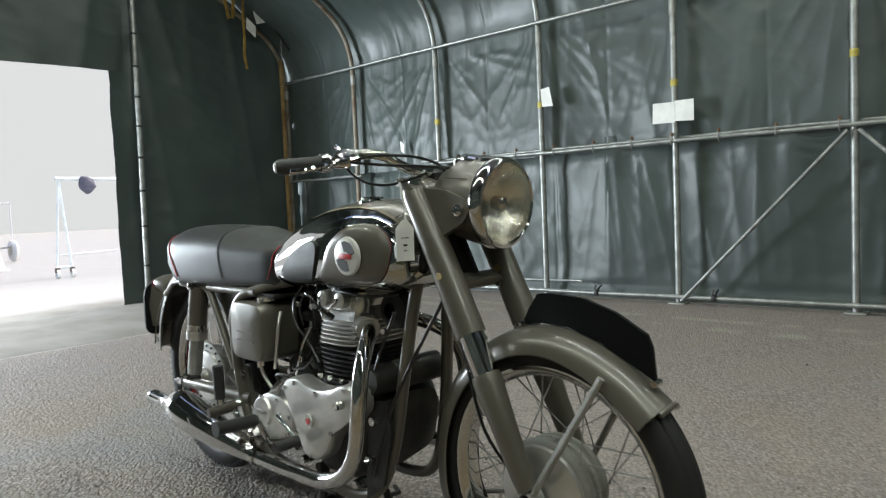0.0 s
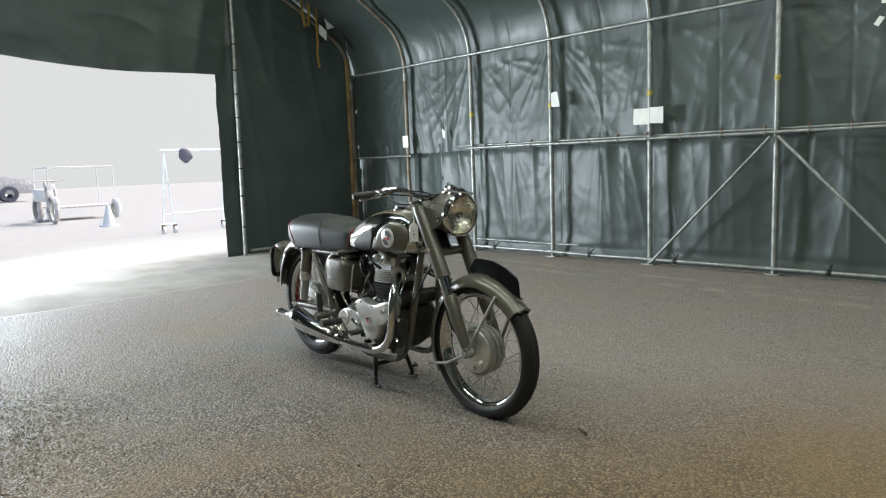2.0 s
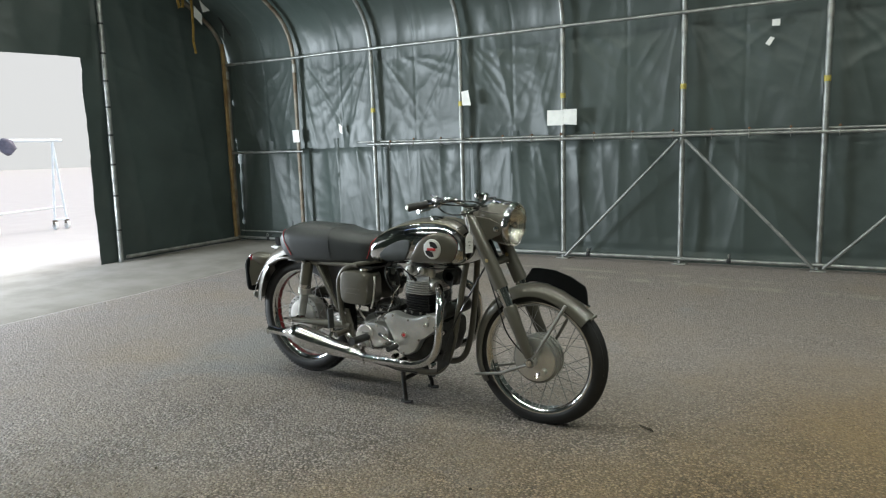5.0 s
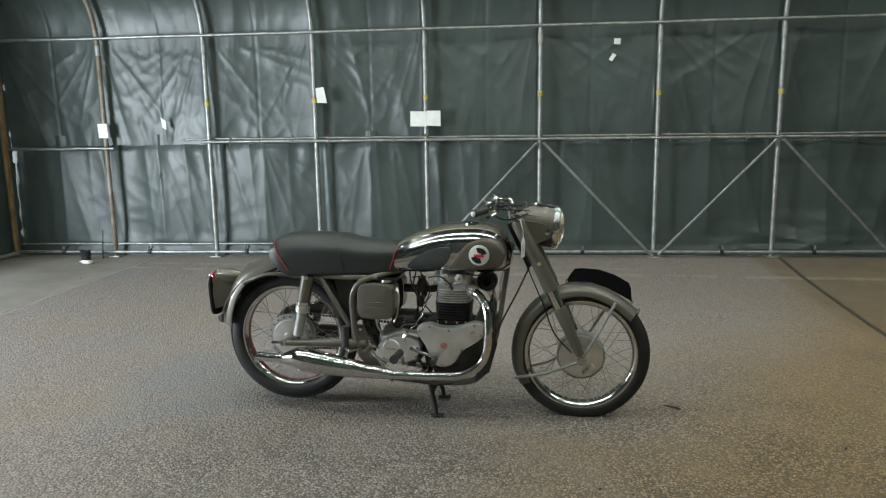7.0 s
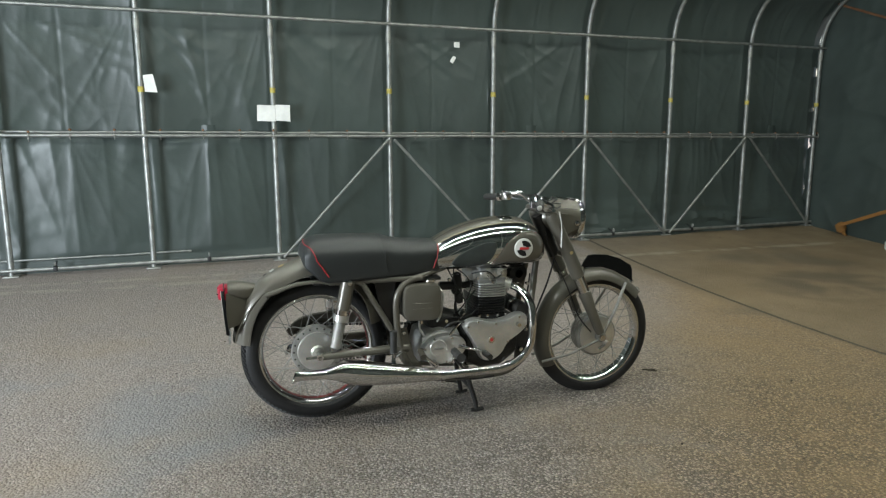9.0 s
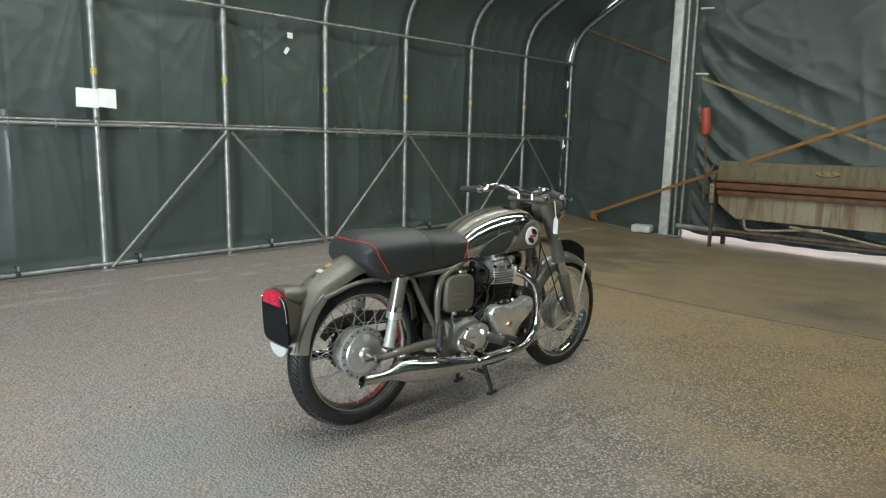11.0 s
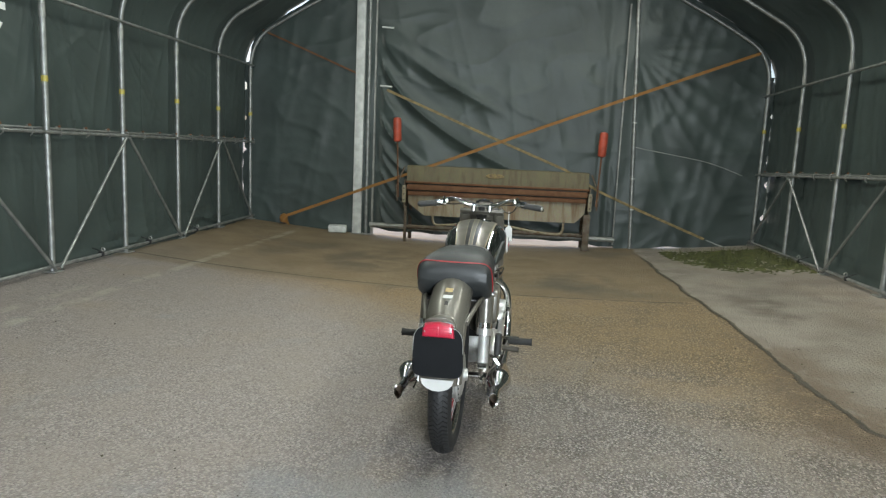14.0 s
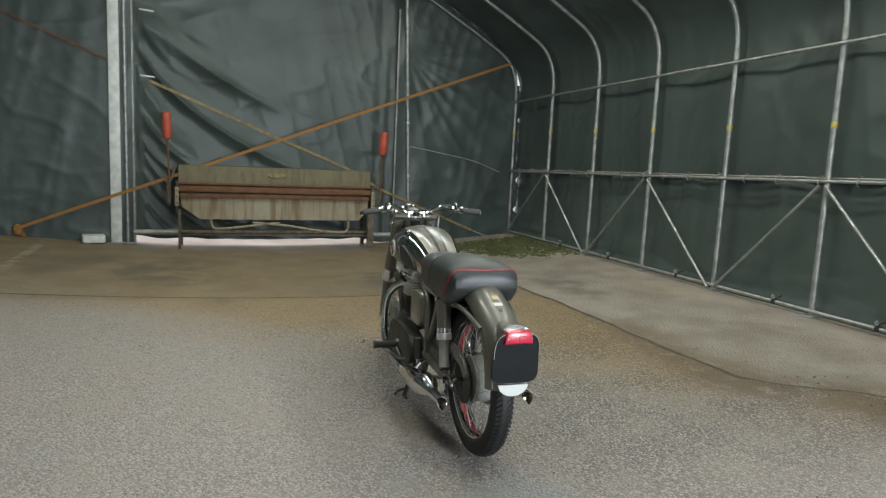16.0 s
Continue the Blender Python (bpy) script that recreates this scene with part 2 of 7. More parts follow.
    band = math_("MAXIMUM", band, math_("MULTIPLY", math_("MULTIPLY", m_pale, step_(yw, -1.85, -1.5)), math_("SUBTRACT", 1.0, step_(x, 0.2, 1.0))))
    col = mix_(math_("MULTIPLY", math_("MULTIPLY", band, step_(noise_(7.0, 6), 0.30, 0.52)), 0.8), col, (0.135, 0.093, 0.058))
    tan = math_("MULTIPLY", step_(noise_(0.9, 3), 0.52, 0.70), 0.22)
    col = mix_(tan, col, (0.30, 0.22, 0.13))
    # painted line by the wall
    yl = math_("ADD", y, math_("MULTIPLY", x, 0.03))
    line1 = math_("MULTIPLY", step_(yl, 3.27, 3.30), math_("SUBTRACT", 1.0, step_(yl, 3.36, 3.39)))
    line2 = math_("MULTIPLY", math_("MULTIPLY", step_(yl, 3.50, 3.53), math_("SUBTRACT", 1.0, step_(yl, 3.57, 3.60))), math_("SUBTRACT", 1.0, step_(x, 0.6, 1.0)))
    lines = math_("MULTIPLY", math_("MAXIMUM", line1, line2), step_(noise_(5.0, 6), 0.40, 0.58))
    col = mix_(math_("MULTIPLY", lines, 0.45), col, (0.40, 0.37, 0.30))
    # concrete by the door; ground past the far end paled to brighten the gap
    apron = math_("MAXIMUM", step_(x, 5.72, 5.85), math_("SUBTRACT", 1.0, step_(math_("ADD", x, math_("MULTIPLY", wobble, 0.2)), -4.03, -4.0)))
    # ground outside the door painted paler to pass for overexposed daylight
    yard = math_("SUBTRACT", 1.0, step_(x, -6.6, -5.7))
    col = mix_(apron, col, mix_(step_(mid, 0.3, 0.7), (0.25, 0.228, 0.20), (0.185, 0.165, 0.14)))
    col = mix_(yard, col, mix_(mid, (0.40, 0.395, 0.385), (0.36, 0.355, 0.345)))
    # joints
    def joint(v, at, half):
        d = math_("ABSOLUTE", math_("SUBTRACT", v, at))
        return math_("SUBTRACT", 1.0, step_(d, half * 0.4, half))
    j1 = joint(math_("SUBTRACT", math_("ADD", x, math_("MULTIPLY", wobble, 0.12)), math_("MULTIPLY", y, 0.06)), 2.05, 0.022)
    j1 = math_("MULTIPLY", j1, step_(y, -1.45, -1.40))
    j2 = joint(math_("ADD", x, math_("MULTIPLY", wobble, 0.2)), -4.0, 0.016)
    j3 = math_("MULTIPLY", joint(math_("ADD", yw, math_("MULTIPLY", math_("SUBTRACT", noise_(9.0, 5), 0.5), 0.05)), -1.44, 0.026), math_("SUBTRACT", 1.0, step_(x, 4.6, 5.0)))
    js = math_("MAXIMUM", math_("MAXIMUM", j1, j2), j3)
    col = mix_(math_("MULTIPLY", math_("MAXIMUM", j1, j3), 0.85), col, (0.05, 0.043, 0.034))
    col = mix_(math_("MULTIPLY", j2, 0.5), col, (0.42, 0.40, 0.36))
    if stones_only:
        geo = N.new("ShaderNodeNewGeometry")
        val = N.new("ShaderNodeMapRange")
        val.inputs["To Min"].default_value, val.inputs["To Max"].default_value = 0.72, 1.16
        L.new(geo.outputs["Random Per Island"], val.inputs["Value"])
        hs = N.new("ShaderNodeHueSaturation")
        L.new(val.outputs[0], hs.inputs["Value"])
        L.new(col, hs.inputs["Color"])
        col = hs.outputs["Color"]
    L.new(col, b.inputs["Base Color"])
    rough = N.new("ShaderNodeMapRange")
    rough.inputs["To Min"].default_value, rough.inputs["To Max"].default_value = (0.38, 0.58) if stones_only else (0.48, 0.74)
    L.new(mid, rough.inputs["Value"])
    L.new(math_("ADD", math_("SUBTRACT", rough.outputs[0], math_("MULTIPLY", m_pale, 0.16)), math_("MULTIPLY", apron, 0.3)), b.inputs["Roughness"])
    h = math_("MULTIPLY", math_("SUBTRACT", 1.0, stones.outputs["Distance"]), math_("SUBTRACT", 1.0, math_("MULTIPLY", math_("MAXIMUM", apron, math_("MAXIMUM", m_brown, m_pale)), 0.75)))
    h = math_("MULTIPLY", math_("ADD", h, math_("MULTIPLY", noise_(48.0, 4), 1.3)), math_("MULTIPLY", math_("ADD", 0.55, math_("MULTIPLY", coarse, 1.1)), math_("SUBTRACT", 1.0, math_("MULTIPLY", apron, 0.8))))
    h = math_("SUBTRACT", h, math_("MULTIPLY", js, 2.0))
    bp = node(nt, "ShaderNodeBump", Strength=1.0, Distance=0.010)
    L.new(h, bp.inputs["Height"])
    L.new(bp.outputs[0], b.inputs["Normal"])
    return m


M_GROUND = ground_material("yard_surface")
M_STONES = ground_material("yard_stones", True)


# ---- mesh helpers ----
def link(name, bm, material, parent=None, label="", smooth=True):
    me = bpy.data.meshes.new(name)
    bmesh.ops.recalc_face_normals(bm, faces=bm.faces)
    bm.to_mesh(me)
    bm.free()
    if smooth:
        me.polygons.foreach_set("use_smooth", [True] * len(me.polygons))
        me.set_sharp_from_angle(angle=radians(38))
    me.materials.append(material)
    ob = new(name, me)
    ob.parent = parent
    if label:
        tagged(ob, label)
    return ob


def part(name, bm, material, parent, label=""):
    return link(name, bm, material, parent, label)


def thing(name, label, category, m=None, group="", kind=""):
    ob = new(name)
    ob.empty_display_size = 0.1
    if m is not None:
        ob.matrix_world = m
    return tagged(ob, label, category, group, kind)


def box(size, at=(0, 0, 0), bevel=0.0, rot=None, bm=None):
    bm2 = bmesh.new()
    bmesh.ops.create_cube(bm2, size=1.0)
    for v in bm2.verts:
        v.co = Vector((v.co.x * size[0], v.co.y * size[1], v.co.z * size[2]))
    if bevel:
        bmesh.ops.bevel(bm2, geom=bm2.edges[:], offset=bevel, segments=2, affect="EDGES", profile=0.5)
    m = Matrix.Translation(at) @ (Euler([radians(a) for a in rot]).to_matrix().to_4x4() if rot else Matrix())
    bmesh.ops.transform(bm2, matrix=m, verts=bm2.verts)
    return join(bm, bm2)


def join(bm, bm2):
    if bm is None:
        return bm2
    me = bpy.data.meshes.new("tmp")
    bm2.to_mesh(me)
    bm.from_mesh(me)
    bpy.data.meshes.remove(me)
    bm2.free()
    return bm


def rings(sections, closed=True, cap=True, bm=None):
    """Faces between a row of equal-length point loops."""
    bm2 = bm or bmesh.new()
    rows = [[bm2.verts.new(p) for p in s] for s in sections]
    n = len(rows[0])
    for a, c in zip(rows, rows[1:]):
        for i in range(n if closed else n - 1):
            bm2.faces.new((a[i], a[(i + 1) % n], c[(i + 1) % n], c[i]))
    if cap and closed:
        bm2.faces.new(rows[0][::-1])
        bm2.faces.new(rows[-1])
    return bm2


def curve_pts(pts, n=6):
    """A smooth line through the points."""
    P = [Vector(p) for p in pts]
    if len(P) < 3:
        return P
    out = []
    for i in range(len(P) - 1):
        p0, p1, p2, p3 = P[max(i - 1, 0)], P[i], P[i + 1], P[min(i + 2, len(P) - 1)]
        for k in range(n):
            t = k / n
            out.append(0.5 * (2 * p1 + (p2 - p0) * t + (2 * p0 - 5 * p1 + 4 * p2 - p3) * t * t + (3 * p1 - p0 - 3 * p2 + p3) * t**3))
    return out + [P[-1]]


def tube(pts, r, seg=12, smooth=0, cap=True, bm=None, flat=1.0):
    """A round bar along the points; r may be one radius or one for each point."""
    rs = r if isinstance(r, (list, tuple)) else [r] * len(pts)
    P = [Vector(p) for p in pts]
    if smooth:
        Q = curve_pts(P, smooth)
        rr = []
        for i in range(len(P) - 1):
            rr += [rs[i] + (rs[i + 1] - rs[i]) * k / smooth for k in range(smooth)]
        P, rs = Q, rr + [rs[-1]]
    up = None
    secs = []
    for i, p in enumerate(P):
        d = (P[min(i + 1, len(P) - 1)] - P[max(i - 1, 0)]).normalized()
        if up is None:
            up = d.orthogonal().normalized() if abs(d.z) > 0.95 else (Vector((0, 0, 1)) - d * d.z).normalized()
        up = (up - d * up.dot(d)).normalized()
        side = d.cross(up)
        secs.append([p + (up * math.cos(a) * flat + side * math.sin(a)) * rs[i] for a in (2 * math.pi * k / seg for k in range(seg))])
    return rings(secs, cap=cap, bm=bm)


def lathe(profile, seg=32, axis="y", at=(0, 0, 0), bm=None, arc=None):
    """A turned shape: profile points are (along the axis, radius)."""
    bm2 = bm or bmesh.new()
    a0, a1 = arc or (0, 2 * math.pi)
    n = seg if arc is None else seg + 1
    rows = []
    for h, r in profile:
        row = []
        for k in range(n):
            a = a0 + (a1 - a0) * k / seg
            c, s = math.cos(a) * r, math.sin(a) * r
            p = {"y": (c, h, s), "x": (h, c, s), "z": (c, s, h)}[axis]
            row.append(bm2.verts.new(Vector(p) + Vector(at)))
        rows.append(row)
    for a, c in zip(rows, rows[1:]):
        for i in range(n if arc is None else n - 1):
            bm2.faces.new((a[i], a[(i + 1) % n], c[(i + 1) % n], c[i]))
    bmesh.ops.remove_doubles(bm2, verts=bm2.verts, dist=1e-6)
    return bm2


def strip(pts, width, thick, across=(0, 1, 0), bm=None):
    """A flat strap along points, its width lying along across."""
    P = [Vector(p) for p in pts]
    secs = []
    for i, p in enumerate(P):
        d = (P[min(i + 1, len(P) - 1)] - P[max(i - 1, 0)]).normalized()
        w = Vector(across)
        w = (w - d * w.dot(d)).normalized() * width / 2
        h = d.cross(w).normalized() * thick / 2
        secs.append([p + w + h, p - w + h, p - w - h, p + w - h])
    return rings(secs, bm=bm)


# ---- the plan ----
BAY, NORTH, SOUTH, DOOR_END, FAR_END = 1.112, 4.02, -3.205, -5.60, 5.60
MID_Y = 0.41


def smooth01(v):
    v = min(max(v, 0.0), 1.0)
    return v * v * (3 - 2 * v)


def ground_z(x, y):
    """The yard dips gently along the middle of the tent and towards its far end."""
    c = -0.138 * smooth01((x + 5.7) / 4.5) - 0.055 * smooth01((x - 0.3) / 4.5)
    c *= 1 - smooth01((x - 7.5) / 10)
    w = min(abs(y - MID_Y) / 3.55, 1.0)
    return c * (1 - w * w)


def ground():
    def axis_(lo, hi, step):
        near = [lo + step * i for i in range(int((hi - lo) / step) + 1)]
        far = [1, 3, 8, 20, 60, 150, 400, 1200]
        return [lo - f for f in reversed(far)] + near + [near[-1] + f for f in far]
    xs, ys = axis_(-8.0, 8.0, 0.125), axis_(-5.0, 5.5, 0.125)
    bm = bmesh.new()
    rows = [[bm.verts.new((x, y, ground_z(x, y) + (0.003 * noise.noise((x * 1.5, y * 1.5, 0)) if abs(x) < 8 else 0))) for x in xs] for y in ys]
    for a, c in zip(rows, rows[1:]):
        for i in range(len(xs) - 1):
            bm.faces.new((a[i], a[i + 1], c[i + 1], c[i]))
    return tagged(link("ground", bm, M_GROUND), "worn brown-grey asphalt and concrete yard floor with stains", "ground", kind="structure")


ground()


def folds(u, v, seed, diag=0.0, amp=1.0):
    """Relief of a hung sheet: long folds, slack, crinkles."""
    a = noise.noise((u * 1.9 + diag * v * 1.9, v * 0.45, seed)) * 0.036
    r = 1 - abs(noise.noise((u * 3.4 + diag * v * 1.7, v * 0.30, seed + 7.3)))
    b = r**4 * 0.024
    d = noise.noise((u * 2.6 - v * 1.6, v * 2.4 + u, seed + 3.1))
    c = (1 - abs(d)) ** 4 * 0.009
    e = noise.noise((u * 7, v * 5, seed + 1.7)) * 0.0025 + (1 - abs(noise.noise((u * 3.6 + v * 2.2, v * 4.4 - u * 1.3, seed + 8.8)))) ** 3 * 0.010
    return amp * (a + b + c + e)


# half profile of the tent: distance in from the wall line, height
PROFILE = [(0.0, 2.15), (0.02, 2.35), (0.09, 2.54), (0.22, 2.70), (0.42, 2.83), (0.80, 3.05), (1.6, 3.50), (2.6, 4.04), (3.57, 4.50)]


def profile_at(s):
    """Point of the profile at the length s up from the wall's top bend."""
    left = s
    for (a, b), (c, d) in zip(PROFILE, PROFILE[1:]):
        l = math.hypot(c - a, d - b)
        if left <= l:
            t = left / l
            return a + (c - a) * t, b + (d - b) * t
        left -= l
    return PROFILE[-1]


def south_rise(x, inn):
    """The south eaves stand higher towards the door end."""
    return 0.029 * (FAR_END - max(x, 0.0)) * max(0.0, 1 - inn / 3.57)


def south_rail(x):
    """Height of the south middle rail."""
    return 1.25 - 0.27 * (x - DOOR_END) / (FAR_END - DOOR_END)


def crest(u, v, seed, power):
    """Narrow crests of a folded sheet, 0 to 1."""
    return (1 - abs(noise.noise((u, v, seed)))) ** power


def side_sheets(side, name, label):
    """Upper sheet (wall to ridge) and lower sheet of one long side; sign: +1 north, -1 south."""
    y0 = NORTH if side > 0 else SOUTH
    out = 0.065 * side
    cols = 800 if side > 0 else 420
    xs = [DOOR_END - 0.03 + (FAR_END - DOOR_END + 0.06) * i / cols for i in range(cols + 1)]
    seed = 11.0 if side > 0 else 47.0

    def relief(x, z, top, tied):
        """Depth of the sheet behind the posts: slack between them, folds fanning from the corners, gathers under the ties."""
        k = (x - DOOR_END) / BAY
        bay = math.floor(k)
        f = k - bay
        s0 = seed + bay * 0.37
        d = 0.055 * math.sin(math.pi * f) ** 0.8
        tight = min(1.0, 0.2 + 3.4 * min(f, 1 - f))
        calm = 0.55 + 0.9 * max(0.0, noise.noise((bay * 1.7, top, seed)))
        d -= folds(x, z, s0, 0.5 if bay * 7 % 5 < 3 else -0.35, 0.55) * tight
        for sgn, dx in ((1, f * BAY), (-1, (1 - f) * BAY)):
            dz = top - z
            far = math.hypot(dx, dz)
            if dz > 0 and far < 1.7:
                ang = math.atan2(dx, dz)
                w = smooth01(far / 0.25) * (1 - smooth01((far - 0.55) / 1.1)) * (1.0 if sgn > 0 else 0.6)
                d -= calm * w * (0.45 if tied else 1.0) * (0.014 * crest(ang * 3.2, far * 0.35, s0 + 2 * sgn, 9) + 0.0045 * crest(ang * 7.0, far * 0.4, s0 + 5 * sgn, 6))
        if tied:
            low = max(tied - z, 0.0)
            u = x * 3.0 + 0.25 * noise.noise((x * 2.0, 0, seed))
            g = (u - math.floor(u)) - 0.5
            d += 0.012 * math.cos(2 * math.pi * g) * math.exp(-low / 0.22) + 0.014 * (1 - crest(x * 4.4 + 0.2 * z, z * 0.22, s0 + 9, 4)) * math.exp(-low / 0.7)
        else:
            d -= 0.008 * crest(x * 3.6 - 0.5 * z, z * 0.4, s0 + 9, 8) * (0.4 + 0.6 * smooth01((1.75 - z) / 0.5)) * tight
        d -= (0.002 if tied else 0.004) * crest(x * 2.2 + z * 3.0, z * 3.4 - x * 1.4, seed + 21, 10)
        d += 0.006 * max(0.0, 1 - abs(f - 0.52 - 0.05 * math.sin(bay * 2.1)) * BAY / 0.022)
        return d

    bm = bmesh.new()
    rows = []
    heights = [1.16 + i * 0.022 for i in range(45)]
    length = sum(math.hypot(c - a, d - b) for (a, b), (c, d) in zip(PROFILE, PROFILE[1:]))
    path = [(0.0, z) for z in heights] + [profile_at(length * 0.985 * (i + 1) / 48) for i in range(48)]
    for n, (inn, z) in enumerate(path):
        row = []
        for x in xs:
            d = relief(x, z if inn == 0 else z + inn, 2.30 if z < 2.3 else 3.4, 0.0)
            yy, zz = y0 + out - side * inn, z
            if side < 0 and z > 1.5:
                zz += south_rise(x, inn) * smooth01((z - 1.5) / 0.6)
            if side < 0:
                zz += (south_rail(x) - 1.165) * (1 - smooth01((z - 1.16) / 0.5))
            if n < 2:
                zz += 0.012 * noise.noise((x * 4, 0, seed))
            if inn > 0.6:
                zz += max(d, 0.0) * 0.8 + 0.03
            else:
                yy += side * d
            row.append(bm.verts.new((x, yy, zz)))
        rows.append(row)
    for a, c in zip(rows, rows[1:]):
        for i in range(cols):
            bm.faces.new((a[i], a[i + 1], c[i + 1], c[i]))
    wall = tagged(link(name, bm, M_TARP), label, "tent wall", kind="structure")
    bm = bmesh.new()
    rows = []
    for j in range(54):
        z = -0.03 + (1.27 + 0.03) * j / 53
        row = []
        for x in xs:
            d = relief(x + 5.004, z, 1.20, 1.165)
            d = d * smooth01(z / 0.25) + 0.012 * smooth01(1 - abs(z - 0.10) / 0.06)
            slump = max(0.0, 1 - z / 0.45)
            crumple = smooth01((x - 1.2) / 1.2) if side > 0 else 0.25
            d -= slump * crumple * (0.07 + 0.09 * noise.noise((x * 1.6, z * 9, seed)) + 0.035 * crest(x * 2.4, z * 13, seed + 2, 4))
            g = ground_z(x, y0) - 0.01 if j == 0 else 0
            up = 1.0 if side > 0 else (south_rail(x) + 0.10) / 1.27
            row.append(bm.verts.new((x, y0 + out + side * (0.014 + d * 0.9 + 0.018 * smooth01((z - 1.09) / 0.1)), z * up + g)))
        rows.append(row)
    for a, c in zip(rows, rows[1:]):
        for i in range(cols):
            bm.faces.new((a[i], a[i + 1], c[i + 1], c[i]))
    part("lower_sheet", bm, M_TARP, wall, "lower grey tarpaulin sheet hung behind the rail")
    return wall


def roof_z(y):
    """Height under the roof line at y."""
    inn = (NORTH - y) if y > MID_Y else (y - SOUTH)
    inn = max(inn, 0.0)
    for (a, b), (c, d) in zip(PROFILE, PROFILE[1:]):
        if a <= inn <= c and c > a:
            return b + (d - b) * (inn - a) / (c - a)
    return PROFILE[-1][1]


def roof_strip(y):
    """An added narrow clear strip along the roof, unseen, just under the uncut sheets."""
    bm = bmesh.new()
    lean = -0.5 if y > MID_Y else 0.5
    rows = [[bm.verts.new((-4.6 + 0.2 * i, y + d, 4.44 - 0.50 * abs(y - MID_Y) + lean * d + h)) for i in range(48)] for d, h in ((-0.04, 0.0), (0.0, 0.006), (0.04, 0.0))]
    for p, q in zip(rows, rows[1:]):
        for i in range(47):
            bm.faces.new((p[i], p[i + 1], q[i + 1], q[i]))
    return tagged(link("roof_skylight", bm, M_ROOFSTRIP), "added narrow translucent strip under the tent roof, out of view", "skylight", kind="structure")


for strip_y, power in ROOF_STRIPS:
    roof_strip(strip_y)
side_sheets(1, "wall_north", "grey tarpaulin tent wall and roof slope, creased and shiny")
side_sheets(-1, "wall_south", "dark green-grey tarpaulin tent wall and roof slope")


def arch(x, post_mat, first=False):
    """One tubular arch: posts, bends, rafters, foot plates, tape bands."""
    ob = thing("tent_arch", "galvanised tubular steel tent arch standing on the yard floor" if not first else "rust-stained tubular steel tent arch by the door end", "tent frame", pose(x, 0, 0), "tent arches")
    for side, y0 in ((1, NORTH - 0.02), (-1, SOUTH + 0.02)):
        zb = ground_z(x, y0)
        up = [south_rise(x, a) if side < 0 else 0.0 for a, _ in PROFILE]
        curve = [(0, y0 - side * a, z - 0.02 + h) for (a, z), h in zip(PROFILE, up)]
        part("post", tube([(0, y0, zb), (0, y0, 2.15 + up[0])], 0.024, 14), post_mat, ob)
        part("bend", tube(curve[:6], 0.0235, 14, smooth=4), post_mat, ob)
        part("rafter", tube([curve[5], curve[8]], 0.0225, 12), post_mat, ob)
        part("sleeve", tube([(0, y0, 2.06 + up[0]), (0, y0, 2.16 + up[0])], 0.0265, 14), M_GALV_DULL, ob)
        part("foot_plate", box((0.12, 0.12, 0.012), (0, y0, zb + 0.006), 0.003), M_GALV_DULL, ob)
        if not first or side < 0:
            part("tape_band", lathe([(1.57 + 0.0, 0.0248), (1.572, 0.0262), (1.615, 0.0262), (1.617, 0.0248)], 16, "z", (0, y0, (0.01 * x if x < 1 else -0.012 * x) * (side > 0) - (0.03 if side < 0 else 0))), M_YTAPE, ob, "strip of yellow tape")
    return ob


for k in range(11):
    arch((k - 5) * BAY, M_RUSTPOLE if k in (0, 1) else M_GALV, k in (0, 1))


def rail(name, y, z, label, r=0.016, x0=DOOR_END, x1=FAR_END, material=M_GALV, wob=0.006, seed=0.0, ends=0.0):
    pts = [(x0 + (x1 - x0) * i / 40, y, z + ends * i / 40 + wob * noise.noise((i * 0.4, seed, 0))) for i in range(41)]
    return tagged(link(name, tube(pts, r, 10), material), label, "tent rail", "tent rails")


for side, y0 in ((1, NORTH), (-1, SOUTH)):
    inn = -side
    lift = 0.0 if side > 0 else 0.12
    rail("purlin", y0 + inn * 0.058, 2.23 + lift, "galvanised tube purlin clamped along the tent arches", 0.015, seed=1, ends=-0.02 if side > 0 else -0.32)
    if side > 0:
        rail("middle_rail", y0 + inn * 0.055, 1.185, "galvanised middle rail tied along the tent wall", 0.015, x0=-3.4, seed=2, ends=-0.055)
        rail("middle_rail", y0 + inn * 0.055, 1.135, "short galvanised middle rail at the door corner", 0.013, x0=-5.55, x1=-4.35, seed=2.5)
        rail("sheet_rail", y0 + 0.03, 1.215, "thin tube in the hem of the upper tarpaulin", 0.011, x0=-3.6, seed=4, ends=-0.055)
    else:
        rail("middle_rail", y0 + inn * 0.055, 1.25, "galvanised middle rail tied along the tent wall", 0.015, seed=2, ends=-0.27)
        rail("sheet_rail", y0 - 0.03, 1.275, "thin tube in the hem of the upper tarpaulin", 0.011, seed=4, ends=-0.27)
    if side > 0:
        rail("hem_tube", y0 - 0.012, 0.135, "thin tube in the bottom hem of the tarpaulin", 0.009, x0=-5.5, x1=-1.9, seed=6)
    rail("bottom_rail", y0 + inn * 0.055, 0.055, "galvanised bottom rail low along the tent wall", 0.016, seed=3)


def tie(x, y, z, side):
    ob = thing("rail_tie", "small steel clip tying the tarpaulin hem to the rail", "clip", pose(x, y, z), "rail ties")
    part("clip", tube([(0, 0, -0.035), (0, -0.022 * side, -0.02), (0, -0.022 * side, 0.03), (0, 0.03 * side, 0.045)], 0.0045, 6), M_GALV_DULL, ob)
    part("knot", lathe([(-0.012, 0.002), (-0.006, 0.011), (0.006, 0.011), (0.012, 0.002)], 8, "z", (0, 0.0, 0.045)), M_RUST, ob)
    return ob


